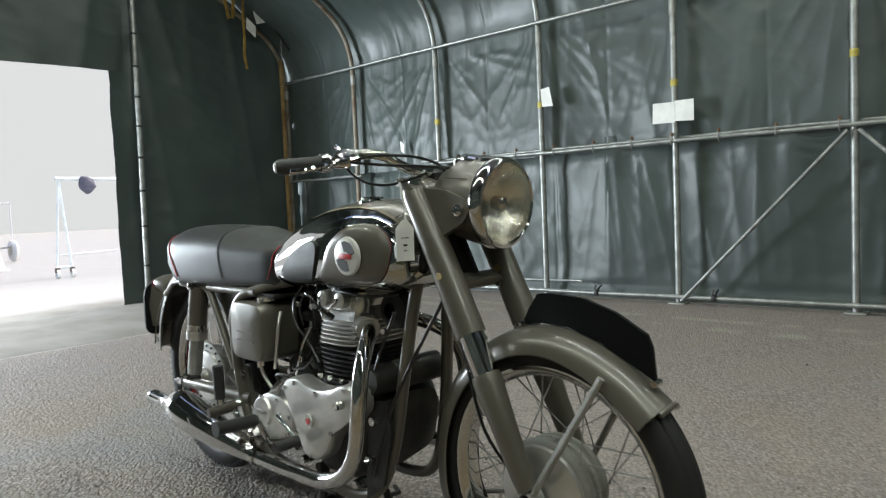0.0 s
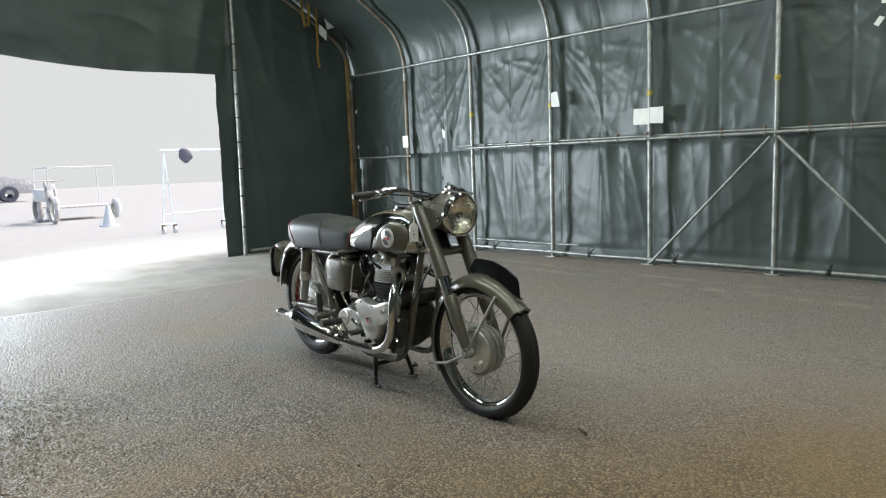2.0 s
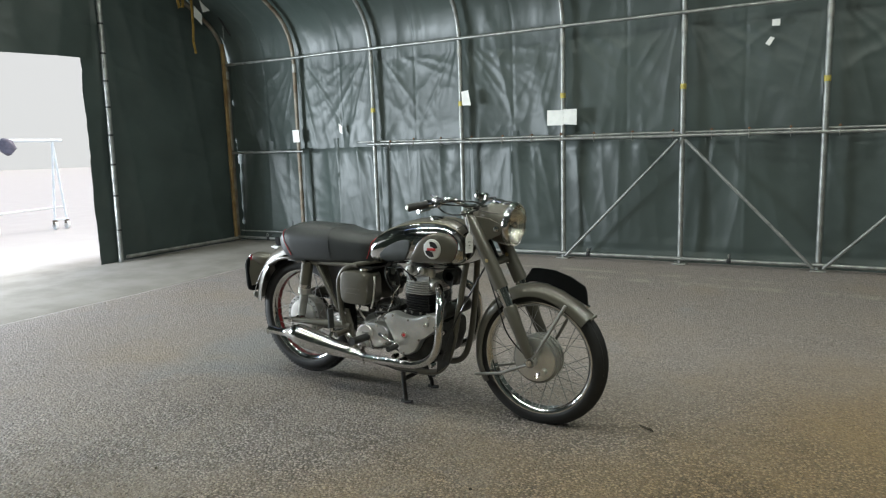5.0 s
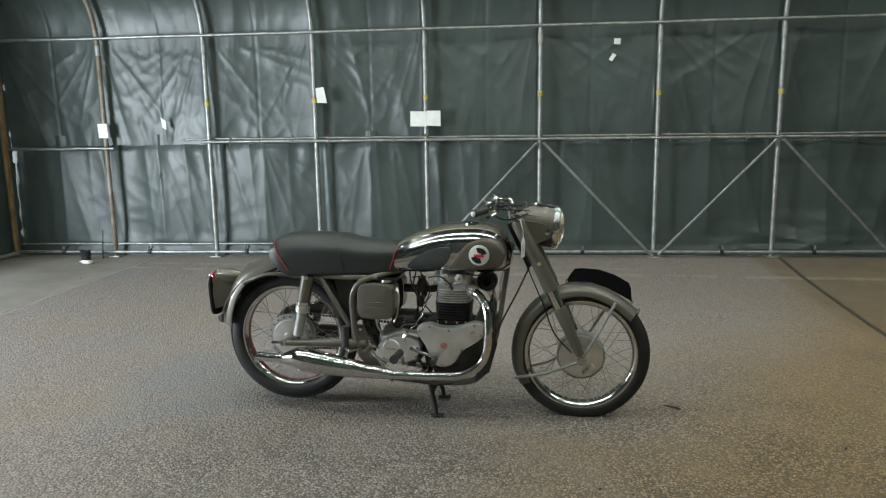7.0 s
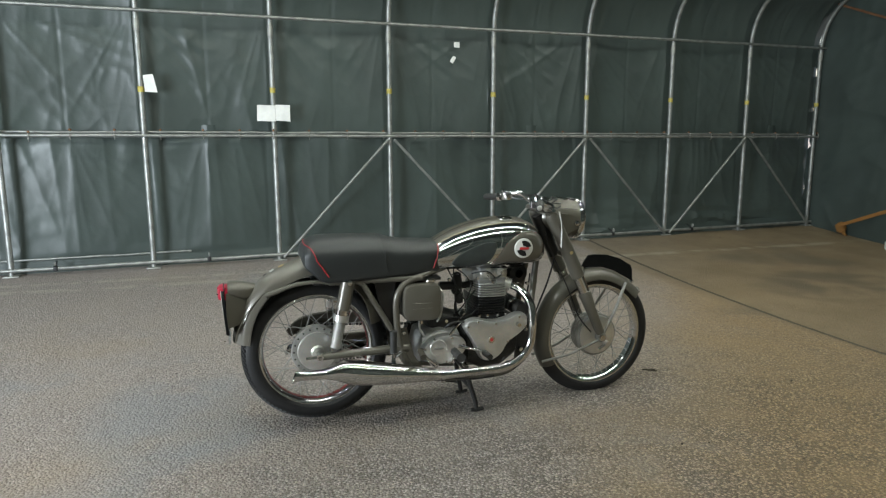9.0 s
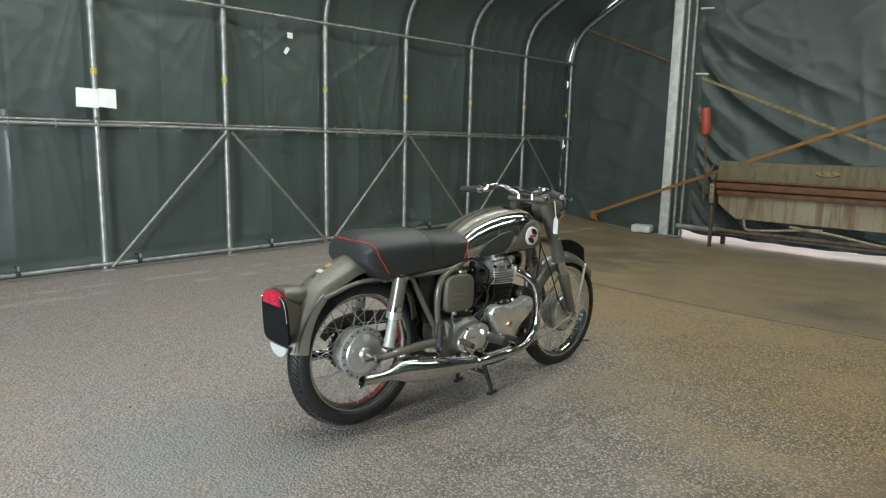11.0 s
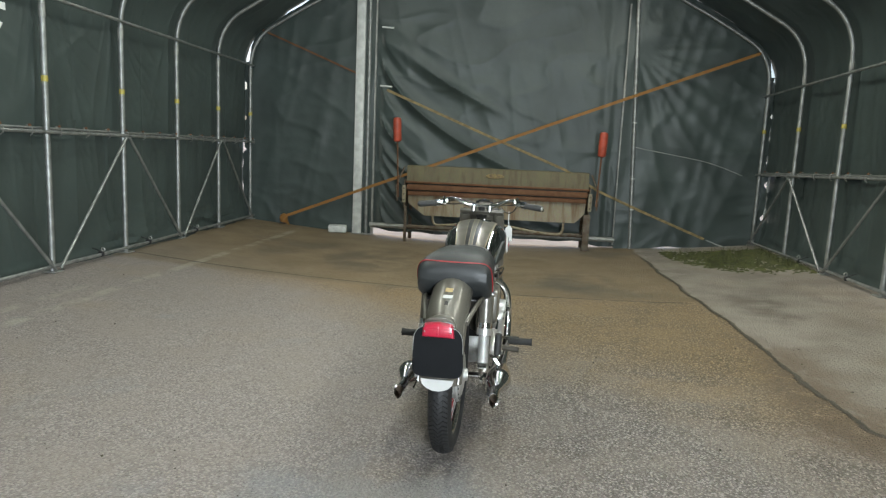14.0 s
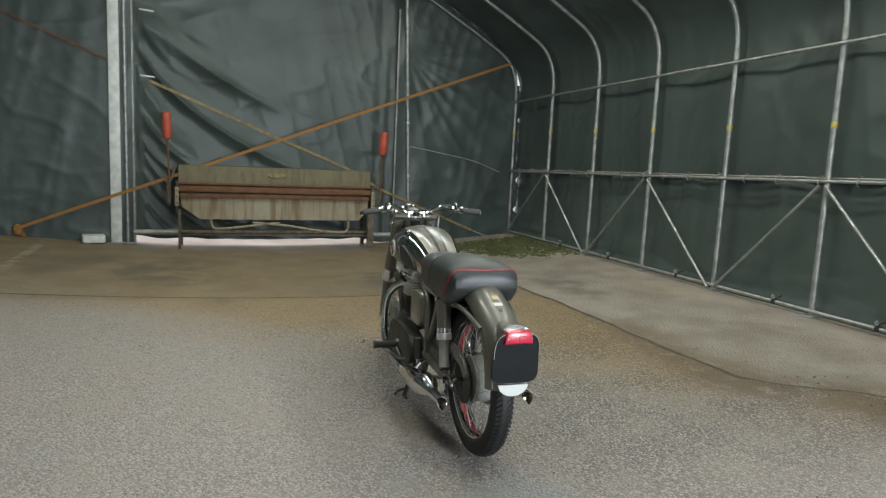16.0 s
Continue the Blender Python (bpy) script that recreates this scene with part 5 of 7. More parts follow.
def lofted(rows, n=28, e_top=2.4, e_bot=3.4):
    """A body through cross-sections (x, low, high, half width)."""
    secs = []
    for x, lo, hi, hw in rows:
        zc, hz = (lo + hi) / 2, (hi - lo) / 2
        sec = []
        for k in range(n):
            a = 2 * math.pi * k / n
            e = e_top if math.sin(a) >= 0 else e_bot
            c, s = math.cos(a), math.sin(a)
            sec.append((x, math.copysign(abs(c) ** (2 / e), c) * hw, zc + math.copysign(abs(s) ** (2 / e), s) * hz))
        secs.append(sec)
    return rings(secs)


# --- tank ---
TANK = [(-0.196, 0.690, 0.770, 0.085), (-0.180, 0.688, 0.805, 0.108), (-0.140, 0.688, 0.835, 0.118), (-0.08, 0.690, 0.868, 0.128), (0.0, 0.693, 0.898, 0.141), (0.08, 0.697, 0.917, 0.151), (0.15, 0.700, 0.926, 0.157), (0.22, 0.703, 0.928, 0.159), (0.28, 0.706, 0.919, 0.155), (0.325, 0.709, 0.898, 0.144), (0.355, 0.716, 0.868, 0.126), (0.374, 0.730, 0.838, 0.10), (0.383, 0.748, 0.815, 0.06)]


def tank_at(x):
    for a, b in zip(TANK, TANK[1:]):
        if a[0] <= x <= b[0]:
            t = (x - a[0]) / (b[0] - a[0])
            return [a[i] + (b[i] - a[i]) * t for i in range(4)]
    return TANK[0] if x < TANK[0][0] else TANK[-1]


def tank_y(x, z):
    _, lo, hi, hw = tank_at(x)
    zc, hz = (lo + hi) / 2, (hi - lo) / 2
    t = min(abs(z - zc) / hz, 0.999)
    e = 2.4 if z >= zc else 3.4
    return hw * (1 - t**e) ** (1 / e)


def dense_tank():
    rows = []
    for a, b in zip(TANK, TANK[1:]):
        for k in range(3):
            t = k / 3
            rows.append(tuple(a[i] + (b[i] - a[i]) * t for i in range(4)))
    return rows + [TANK[-1]]


tank = part("fuel_tank", lofted(dense_tank(), 56), M_CHROMEDARK, bike, "chromed fuel tank with painted panels")


def smooth_loop(pts, n=5):
    P = [Vector((x, z, 0)) for x, z in pts]
    out = []
    m = len(P)
    for i in range(m):
        p0, p1, p2, p3 = P[i - 1], P[i], P[(i + 1) % m], P[(i + 2) % m]
        for k in range(n):
            t = k / n
            out.append(0.5 * (2 * p1 + (p2 - p0) * t + (2 * p0 - 5 * p1 + 4 * p2 - p3) * t * t + (3 * p1 - p0 - 3 * p2 + p3) * t**3))
    return [(v.x, v.y) for v in out]


def tank_patch(loop, s, lift, material, name, label="", rim=0.6):
    """A raised panel lying on the side of the tank, from an outline in (x, z)."""
    cx, cz = sum(p[0] for p in loop) / len(loop), sum(p[1] for p in loop) / len(loop)
    secs = []
    for f, h in ((1.0, -0.002), (1.0, lift * rim), (0.97, lift), (0.8, lift), (0.6, lift), (0.4, lift), (0.2, lift), (0.01, lift)):
        secs.append([(cx + (x - cx) * f, s * (tank_y(cx + (x - cx) * f, cz + (z - cz) * f) + h), cz + (z - cz) * f) for x, z in loop])
    return part(name, rings(secs), material, tank, label)


PANEL = smooth_loop([(0.100, 0.727), (0.128, 0.775), (0.158, 0.822), (0.203, 0.856), (0.262, 0.873), (0.318, 0.862), (0.349, 0.826), (0.348, 0.785), (0.331, 0.750), (0.295, 0.733), (0.20, 0.728)])
PADLINE = smooth_loop([(-0.098, 0.732), (-0.072, 0.765), (-0.02, 0.798), (0.06, 0.828), (0.103, 0.826), (0.105, 0.795), (0.085, 0.752), (0.05, 0.722), (-0.02, 0.714), (-0.07, 0.714)])
for s in (-1, 1):
    big = [(0.226 + (x - 0.226) * 1.018, 0.80 + (z - 0.80) * 1.025) for x, z in PANEL]
    tank_patch(big, s, 0.0022, M_BLACK, "panel_edge")
    tank_patch([(0.226 + (x - 0.226) * 1.005, 0.80 + (z - 0.80) * 1.005) for x, z in PANEL], s, 0.0030, M_PIPING, "pinstripe")
    tank_patch(PANEL, s, 0.0036, M_PAINT, "side_panel", "taupe painted side panel")
    tank_patch(PADLINE, s, 0.007, M_KNEE, "knee_pad", "dark rubber knee pad")
    y0 = tank_y(0.238, 0.798) + 0.003
    c = (0.238, s * y0, 0.798)
    badge = part("badge", lathe([(0.0, 0.047), (s * 0.006, 0.045), (s * 0.008, 0.041), (s * 0.007, 0.0)], 32, "y", c), M_CREAM, tank, "round ivory badge with dark quarters")
    for a0 in (0.0, 3.14159):
        part("quarter", lathe([(s * 0.0088, 0.012), (s * 0.0088, 0.036)], 8, "y", c, arc=(a0 + 0.25, a0 + 1.95)), M_BLACK, badge)
    part("bar", box((0.046, 0.003, 0.012), (0.238, s * (y0 + 0.0105), 0.798), 0.001), M_REDPAINT, badge, "small red bar")


def tank_strip(x0, x1, th0, th1, lift, material, name, label="", taper=0.0):
    """A strip painted along the top of the tank, between two angles from the crown (degrees, to the right)."""
    secs = []
    n = 34
    for i in range(n + 1):
        x = x0 + (x1 - x0) * i / n
        _, lo, hi, hw = tank_at(x)
        zc, hz = (lo + hi) / 2, (hi - lo) / 2
        row = []
        f = 1 - taper * (1 - i / n) ** 1.6
        for k in range(9):
            th = radians((th0 + (th1 - th0) * k / 8) * f)
            c, sn = math.sin(th), math.cos(th)
            y = -math.copysign(abs(c) ** (2 / 2.4), c) * hw
            z = zc + abs(sn) ** (2 / 2.4) * hz
            d = Vector((0, y / hw**2, (z - zc) / hz**2)).normalized()
            row.append(Vector((x, y, z)) + d * lift)
        secs.append(row)
    return part(name, rings(secs, closed=False), material, tank, label)


tank_strip(-0.185, 0.362, -33, 33, 0.0016, M_PAINT, "top_panel", "taupe painted tank top")
for s in (-1, 1):
    tank_strip(-0.185, 0.360, s * 33, s * 36.5, 0.0020, M_LINE, "pinstripe")
    tank_strip(-0.185, 0.362, s * 3, s * 10, 0.0026, M_BLACK, "stripe")
    tank_strip(-0.185, 0.362, s * 2, s * 3, 0.0030, M_LINE, "pinstripe")
    tank_strip(-0.185, 0.362, s * 10, s * 11, 0.0030, M_LINE, "pinstripe")
cap = part("filler_cap", lathe([(0.0, 0.036), (0.006, 0.038), (0.014, 0.036), (0.017, 0.02), (0.018, 0.0)], 28, "z", (0.19, -0.035, 0.914)), M_CHROME, tank, "chrome filler cap")
part("cap_lever", box((0.075, 0.012, 0.006), (0.185, -0.035, 0.934), 0.002), M_CHROME, cap)

# --- seat ---
SEAT = [(-0.770, 0.752, 0.79, 0.11), (-0.763, 0.735, 0.818, 0.138), (-0.742, 0.714, 0.842, 0.152), (-0.70, 0.676, 0.858, 0.158), (-0.665, 0.660, 0.861, 0.158), (-0.62, 0.662, 0.861, 0.157), (-0.52, 0.667, 0.860, 0.152), (-0.43, 0.671, 0.858, 0.147), (-0.40, 0.673, 0.853, 0.144), (-0.36, 0.675, 0.842, 0.139), (-0.30, 0.678, 0.834, 0.132), (-0.22, 0.682, 0.832, 0.122), (-0.165, 0.686, 0.830, 0.113), (-0.150, 0.690, 0.820, 0.104)]
seat = part("seat", lofted(SEAT, 48, 2.6, 8.0), M_VINYL, bike, "dark grey vinyl dual seat with red piping")


def seat_point(x, c, s):
    """A point just proud of the seat's skin."""
    for a, b in zip(SEAT, SEAT[1:]):
        if a[0] <= x <= b[0]:
            t = (x - a[0]) / (b[0] - a[0])
            _, lo, hi, hw = [a[i] + (b[i] - a[i]) * t for i in range(4)]
            break
    zc, hz = (lo + hi) / 2, (hi - lo) / 2
    e = 2.6 if s >= 0 else 8.0
    return (x, math.copysign(abs(c) ** (2 / e), c) * (hw + 0.001), zc + (math.copysign(abs(s) ** (2 / e), s) * (hz + 0.001) if s >= 0 else s * hz))


def seat_hoop(x_top, x_low, hw, hi, lo, r, material, name, label=""):
    pts = []
    for t in (1.0, 0.75, 0.5, 0.25):
        pts.append(seat_point(x_top + (x_low - x_top) * (0.45 + 0.55 * t), 1, -0.62 * t))
    for k in range(33):
        a = math.pi * k / 32
        x = x_top + (x_low - x_top) * (1 - abs(math.sin(a))) * 0.45
        pts.append(seat_point(x, math.cos(a), math.sin(a)))
    for t in (0.25, 0.5, 0.75, 1.0):
        pts.append(seat_point(x_top + (x_low - x_top) * (0.45 + 0.55 * t), -1, -0.62 * t))
    return part(name, tube(pts, r, 6), material, seat, label)


seat_hoop(-0.7565, -0.665, 0.157, 0.846, 0.672, 0.0026, M_PIPING, "rear_piping", "thin red piping round the seat's rear edge")
seat_hoop(-0.152, -0.185, 0.113, 0.827, 0.688, 0.0022, M_PIPING, "front_piping", "thin red piping round the seat's front edge")
seat_hoop(-0.425, -0.40, 0.1475, 0.857, 0.672, 0.0009, M_BLACK, "seam")
part("seat_base", box((0.58, 0.25, 0.014), (-0.44, 0, 0.664), 0.004), M_BLACK, seat)


# --- mudguards ---
def guard(path, hw, drop, name, label, flare=0.0, n=10):
    """A curved mudguard along a side path (x, z), with a rounded crown and turned-down sides."""
    P = curve_pts([(x, 0, z) for x, z in path], 5)
    outer, inner = [], []
    for i, p in enumerate(P):
        d = (P[min(i + 1, len(P) - 1)] - P[max(i - 1, 0)]).normalized()
        nrm = Vector((-d.z, 0, d.x))
        row, row2 = [], []
        for k in range(n + 1):
            t = -1 + 2 * k / n
            y = math.sin(t * math.pi / 2 * 0.98) * hw
            h = -(1 - math.cos(t * math.pi / 2 * 0.98)) * drop
            row.append(p + Vector((0, y, 0)) + nrm * h)
            row2.append(p + Vector((0, y * 0.965, 0)) + nrm * (h - 0.003))
        outer.append(row)
        inner.append(row2)
    secs = [o + list(reversed(q)) for o, q in zip(outer, inner)]
    return part(name, rings(secs), material_for_guard, bike, label), P


material_for_guard = M_PAINT


front_path = [(0.428, 0.155)] + [(0.392, 0.235), (0.384, 0.31), (0.392, 0.39), (0.418, 0.47), (0.462, 0.54), (0.524, 0.598), (0.60, 0.640), (0.675, 0.658), (0.745, 0.656), (0.82, 0.633), (0.885, 0.598), (0.935, 0.558), (0.958, 0.540)]
fg, fgp = guard(front_path, 0.060, 0.055, "front_mudguard", "glossy taupe front mudguard")
part("edge_trim", tube([(0.955, -0.035, 0.527), (0.966, 0.0, 0.540), (0.955, 0.035, 0.527)], 0.006, 8, smooth=4), M_PAINT, fg)
# number blade along the crown, left blank
blade = [(0.628, 0.653), (0.645, 0.688), (0.668, 0.722), (0.70, 0.726), (0.777, 0.722), (0.85, 0.700), (0.915, 0.664), (0.925, 0.64), (0.932, 0.578), (0.885, 0.603), (0.82, 0.637), (0.745, 0.660), (0.675, 0.662)]
part("number_blade", rings([[(x, -0.005, z) for x, z in blade], [(x, 0.005, z) for x, z in blade]]), M_PLATE, fg, "plain black number blade along the mudguard crown")
part("blade_bolt", lathe([(-0.012, 0.0), (-0.012, 0.007), (0.012, 0.007), (0.012, 0.0)], 10, "y", (0.932, 0, 0.575)), M_CHROME, fg)
part("blade_bolt", lathe([(-0.012, 0.0), (-0.012, 0.007), (0.012, 0.007), (0.012, 0.0)], 10, "y", (0.634, 0, 0.662)), M_CHROME, fg)
rear_path = [(-1.070, 0.398), (-1.064, 0.458), (-1.044, 0.530), (-1.006, 0.606), (-0.937, 0.682), (-0.85, 0.730), (-0.77, 0.762), (-0.69, 0.768), (-0.60, 0.750), (-0.52, 0.698), (-0.455, 0.64), (-0.415, 0.56), (-0.395, 0.47)]
rg, rgp = guard(rear_path, 0.084, 0.074, "rear_mudguard", "glossy taupe rear mudguard")
for s in (-1, 1):
    side_line = [(x, s * 0.0765, z - 0.030) for x, z in [(-1.060, 0.44), (-1.036, 0.515), (-0.990, 0.590), (-0.922, 0.662), (-0.845, 0.708), (-0.765, 0.740), (-0.70, 0.750)]]
    part("bead", tube(side_line, 0.0028, 6, smooth=4), M_PAINT, rg)
part("guard_tip", rings([[(-1.086, math.cos(a) * 0.062, 0.43 - math.sin(a) * 0.045 * 1.0) for a in [math.pi * k / 14 for k in range(15)]], [(-1.078, math.cos(a) * 0.062, 0.43 - math.sin(a) * 0.045) for a in [math.pi * k / 14 for k in range(15)]]]), M_PLATEWHITE, rg, "pale half-round tip")


def crown(x):
    """A point on the rear mudguard's crown."""
    for a, b in zip(rgp, rgp[1:]):
        if a.x <= x <= b.x:
            return (x, 0, a.z + (b.z - a.z) * (x - a.x) / (b.x - a.x) + 0.0006)


part("transfer", strip([crown(-0.868), crown(-0.845)], 0.030, 0.001), M_GOLD, rg, "small gold transfer")
part("transfer", strip([crown(-0.905), crown(-0.888)], 0.038, 0.001), M_PLATEWHITE, rg, "small pale transfer")
part("transfer", strip([crown(-0.935), crown(-0.920)], 0.014, 0.001), M_IRON, rg)
part("lamp_cowl", lofted([(-1.085, 0.612, 0.664, 0.058), (-1.07, 0.600, 0.668, 0.060), (-1.02, 0.58, 0.664, 0.052), (-0.975, 0.59, 0.654, 0.034), (-0.95, 0.61, 0.645, 0.012)], 24, 2.2, 3), M_PAINT, rg, "pointed taupe cowl above the tail lamp")

# rear number plate holder and lamp
pl = []
for x in (-1.115, -1.104):
    row = []
    for k in range(32):
        a = 2 * math.pi * k / 32
        c, s = math.cos(a), math.sin(a)
        ex = 0.55 if s > 0 else 0.34
        z = 0.540 + math.copysign(abs(s) ** ex, s) * 0.10
        y = math.copysign(abs(c) ** ex, c) * (0.093 if z > 0.5 else 0.096)
        row.append((x + (0.54 - z) * 0.10, y, z))
    pl.append(row)
plate = part("number_plate", rings(pl), M_PLATE, bike, "blank black number plate with rounded corners")
plate.matrix_basis = Matrix.Translation((0.012, 0, 0))
part("plate_edge", tube([Vector(p) for p in pl[0][:17]], 0.0014, 6), M_ALUCAST, plate)
part("plate_fairing", rings([[(-1.104, y * 0.9, z) for y, z in ((-0.07, 0.625), (0.07, 0.625), (0.085, 0.56), (0.08, 0.47), (-0.08, 0.47), (-0.085, 0.56))], [(-1.035, y * 0.75, z) for y, z in ((-0.055, 0.615), (0.055, 0.615), (0.075, 0.56), (0.07, 0.49), (-0.07, 0.49), (-0.075, 0.56))], [(-1.01, y * 0.6, z) for y, z in ((-0.04, 0.61), (0.04, 0.61), (0.06, 0.56), (0.06, 0.50), (-0.06, 0.50), (-0.06, 0.56))]]), M_PAINT, plate)
lamp = part("tail_lamp", box((0.035, 0.108, 0.046), (-1.086, 0, 0.624), 0.012), M_IRON, plate, "dark tail lamp base")


def lens_loop(x, wide, narrow, lo, hi):
    """Tapered outline of the tail lamp's lens."""
    return [(x, -wide, lo), (x, wide, lo), (x, wide - 0.002, (lo + hi) / 2), (x, narrow, hi - 0.004), (x, 0.012, hi), (x, -0.012, hi), (x, -narrow, hi - 0.004), (x, -wide + 0.002, (lo + hi) / 2)]


bm = rings([lens_loop(-1.096, 0.060, 0.050, 0.597, 0.650), lens_loop(-1.124, 0.060, 0.050, 0.597, 0.650), lens_loop(-1.134, 0.056, 0.046, 0.601, 0.646), lens_loop(-1.137, 0.048, 0.038, 0.606, 0.640)])
part("lens", bm, M_REDLENS, lamp, "tapered red tail lamp lens")
part("lens_rib", box((0.005, 0.006, 0.040), (-1.137, 0, 0.623), 0.002), M_REDLENS, lamp)
part("lens_rib", box((0.005, 0.088, 0.004), (-1.1365, 0, 0.632), 0.0015), M_REDLENS, lamp)
part("lens_trim", tube([(-1.112, -0.062, 0.600), (-1.112, -0.060, 0.630), (-1.112, -0.050, 0.649), (-1.112, 0.0, 0.656), (-1.112, 0.050, 0.649), (-1.112, 0.060, 0.630), (-1.112, 0.062, 0.600)], 0.0022, 6), M_CHROME, lamp, "thin chrome trim over the lens")
for y in (-0.048, 0.048):
    part("lens_screw", lathe([(-1.1415, 0.0), (-1.141, 0.0035), (-1.132, 0.0035)], 8, "x", (0, y, 0.622)), M_CHROME, lamp)

# --- frame ---
for s in (-1, 1):
    part("frame_loop", tube([(0.375, s * 0.03, 0.83), (0.352, s * 0.055, 0.70), (0.325, s * 0.075, 0.50), (0.298, s * 0.085, 0.34), (0.255, s * 0.095, 0.225), (0.17, s * 0.10, 0.178), (-0.05, s * 0.105, 0.176), (-0.22, s * 0.115, 0.20), (-0.305, s * 0.12, 0.27), (-0.345, s * 0.125, 0.38), (-0.36, s * 0.13, 0.50), (-0.358, s * 0.132, 0.59), (-0.318, s * 0.13, 0.65), (-0.25, s * 0.118, 0.676), (-0.16, s * 0.09, 0.70), (-0.05, s * 0.05, 0.72)], 0.0155, 12, smooth=5), M_PAINT, bike, "taupe painted frame tube")
    part("rear_strut", tube([(-0.56, s * 0.125, 0.672), (-0.512, s * 0.125, 0.655), (-0.377, s * 0.125, 0.43)], 0.0125, 10), M_PAINT, bike)
    part("seat_rail", tube([(-0.24, s * 0.125, 0.672), (-0.50, s * 0.125, 0.668), (-0.66, s * 0.12, 0.665)], 0.0125, 10), M_PAINT, bike)
    gus = [(-0.375, 0.44), (-0.31, 0.44), (-0.275, 0.31), (-0.22, 0.23), (-0.19, 0.205), (-0.26, 0.215), (-0.335, 0.28), (-0.37, 0.36)]
    gp = part("pivot_plate", rings([[(x, s * 0.115, z) for x, z in gus], [(x, s * 0.124, z) for x, z in gus]]), M_PAINT, bike)
    for x, z in ((-0.325, 0.42), (-0.32, 0.345), (-0.25, 0.245)):
        part("bolt", lathe([(s * 0.124, 0.009), (s * 0.134, 0.0085), (s * 0.136, 0.0)], 8, "y", (x, 0, z)), M_CHROME, gp)
    arm = part("swing_arm", tube([(-0.30, s * 0.115, 0.347), (-0.42, s * 0.125, 0.345), (-0.60, s * 0.135, 0.342), (-0.715, s * 0.137, 0.336)], [0.021, 0.020, 0.018, 0.015], 12), M_PAINT, bike)
    part("adjuster", tube([(-0.70, s * 0.137, 0.338), (-0.765, s * 0.137, 0.333)], 0.007, 8), M_CHROME, arm)
    # rear suspension unit
    sh = part("suspension_unit", tube([(-0.578, s * 0.127, 0.668), (-0.602, s * 0.129, 0.545)], 0.031, 18), M_PAINT, bike, "taupe and chrome rear suspension unit")
    part("chrome_sleeve", tube([(-0.602, s * 0.129, 0.545), (-0.606, s * 0.129, 0.522)], 0.032, 18), M_CHROME, sh)
    part("adjuster_ring", tube([(-0.606, s * 0.129, 0.522), (-0.611, s * 0.129, 0.494)], 0.034, 18), M_ALU, sh)
    part("damper_body", tube([(-0.611, s * 0.129, 0.494), (-0.636, s * 0.131, 0.375)], 0.023, 16), M_ALUCAST, sh)
    part("lower_eye", lathe([(s * 0.112, 0.016), (s * 0.15, 0.016)], 14, "y", (-0.645, 0, 0.355)), M_CHROME, sh)
    part("top_bolt", lathe([(s * 0.10, 0.012), (s * 0.165, 0.012), (s * 0.167, 0.0)], 10, "y", (-0.575, 0, 0.67)), M_CHROME, sh)
    # lifting handle under the seat
    part("lifting_handle", tube([(-0.66, s * 0.12, 0.665), (-0.72, s * 0.118, 0.672), (-0.80, s * 0.108, 0.662), (-0.87, s * 0.092, 0.635), (-0.925, s * 0.080, 0.612)], [0.008, 0.009, 0.009, 0.010, 0.012], 10, smooth=4), M_PAINT, bike)

# --- front fork, yokes, lamp ---
for s in (-1, 1):
    fk = part("fork_leg", tube([(0.600, s * 0.098, 0.560), (0.606, s * 0.098, 0.548), (0.645, s * 0.098, 0.463), (0.690, s * 0.098, 0.368), (0.704, s * 0.098, 0.340)], [0.030, 0.033, 0.027, 0.024, 0.021], 18), M_PAINT, bike, "taupe fork slider")
    part("axle_lug", lathe([(s * 0.078, 0.024), (s * 0.112, 0.024), (s * 0.114, 0.018)], 16, "y", FA), M_ALUCAST, fk)
    part("stanchion", tube([(0.560, s * 0.098, 0.645), (0.602, s * 0.098, 0.556)], 0.0285, 18), M_CHROME, fk, "chrome fork tube")
    sh = part("fork_shroud", tube([(0.402, s * 0.098, 0.950), (0.408, s * 0.098, 0.935), (0.487, s * 0.098, 0.790), (0.563, s * 0.098, 0.638)], [0.027, 0.031, 0.0325, 0.034], 20), M_PAINT, bike, "taupe fork shroud")
    part("transfer", lathe([(-0.0332, 0.0), (-0.0338, 0.007), (-0.0325, 0.009)], 12, "y", (0.505, s * 0.098, 0.762)), M_GOLD, sh)
    # lamp ear joining shroud and nacelle
    ear = [(0.41, 0.955), (0.50, 0.945), (0.555, 0.925), (0.568, 0.90), (0.55, 0.876), (0.50, 0.852), (0.46, 0.83)]
    ep = part("lamp_ear", rings([[(x, s * 0.080, z) for x, z in ear], [(x, s * 0.100, z) for x, z in ear]]), M_PAINT, bike)
    part("ear_bolt", lathe([(s * 0.100, 0.014), (s * 0.108, 0.013), (s * 0.110, 0.008), (s * 0.116, 0.007), (s * 0.117, 0.0)], 12, "y", (0.540, 0, 0.902)), M_CHROME, ep)
    # mudguard stays
    part("stay", tube([FA + Vector((0.008, s * 0.104, 0.012)), (0.79, s * 0.09, 0.46), (0.855, s * 0.066, 0.585)], 0.0075, 8), M_ALUCAST, fg, "dull silver mudguard stay")
    part("stay", tube([FA + Vector((-0.012, s * 0.106, -0.012)), (0.55, s * 0.082, 0.235), (0.405, s * 0.062, 0.200)], 0.007, 8), M_ALUCAST, fg, "dull silver mudguard stay")
    part("guard_bracket", tube([(0.565, s * 0.098, 0.60), (0.565, s * 0.055, 0.628)], 0.008, 8), M_PAINT, fg)
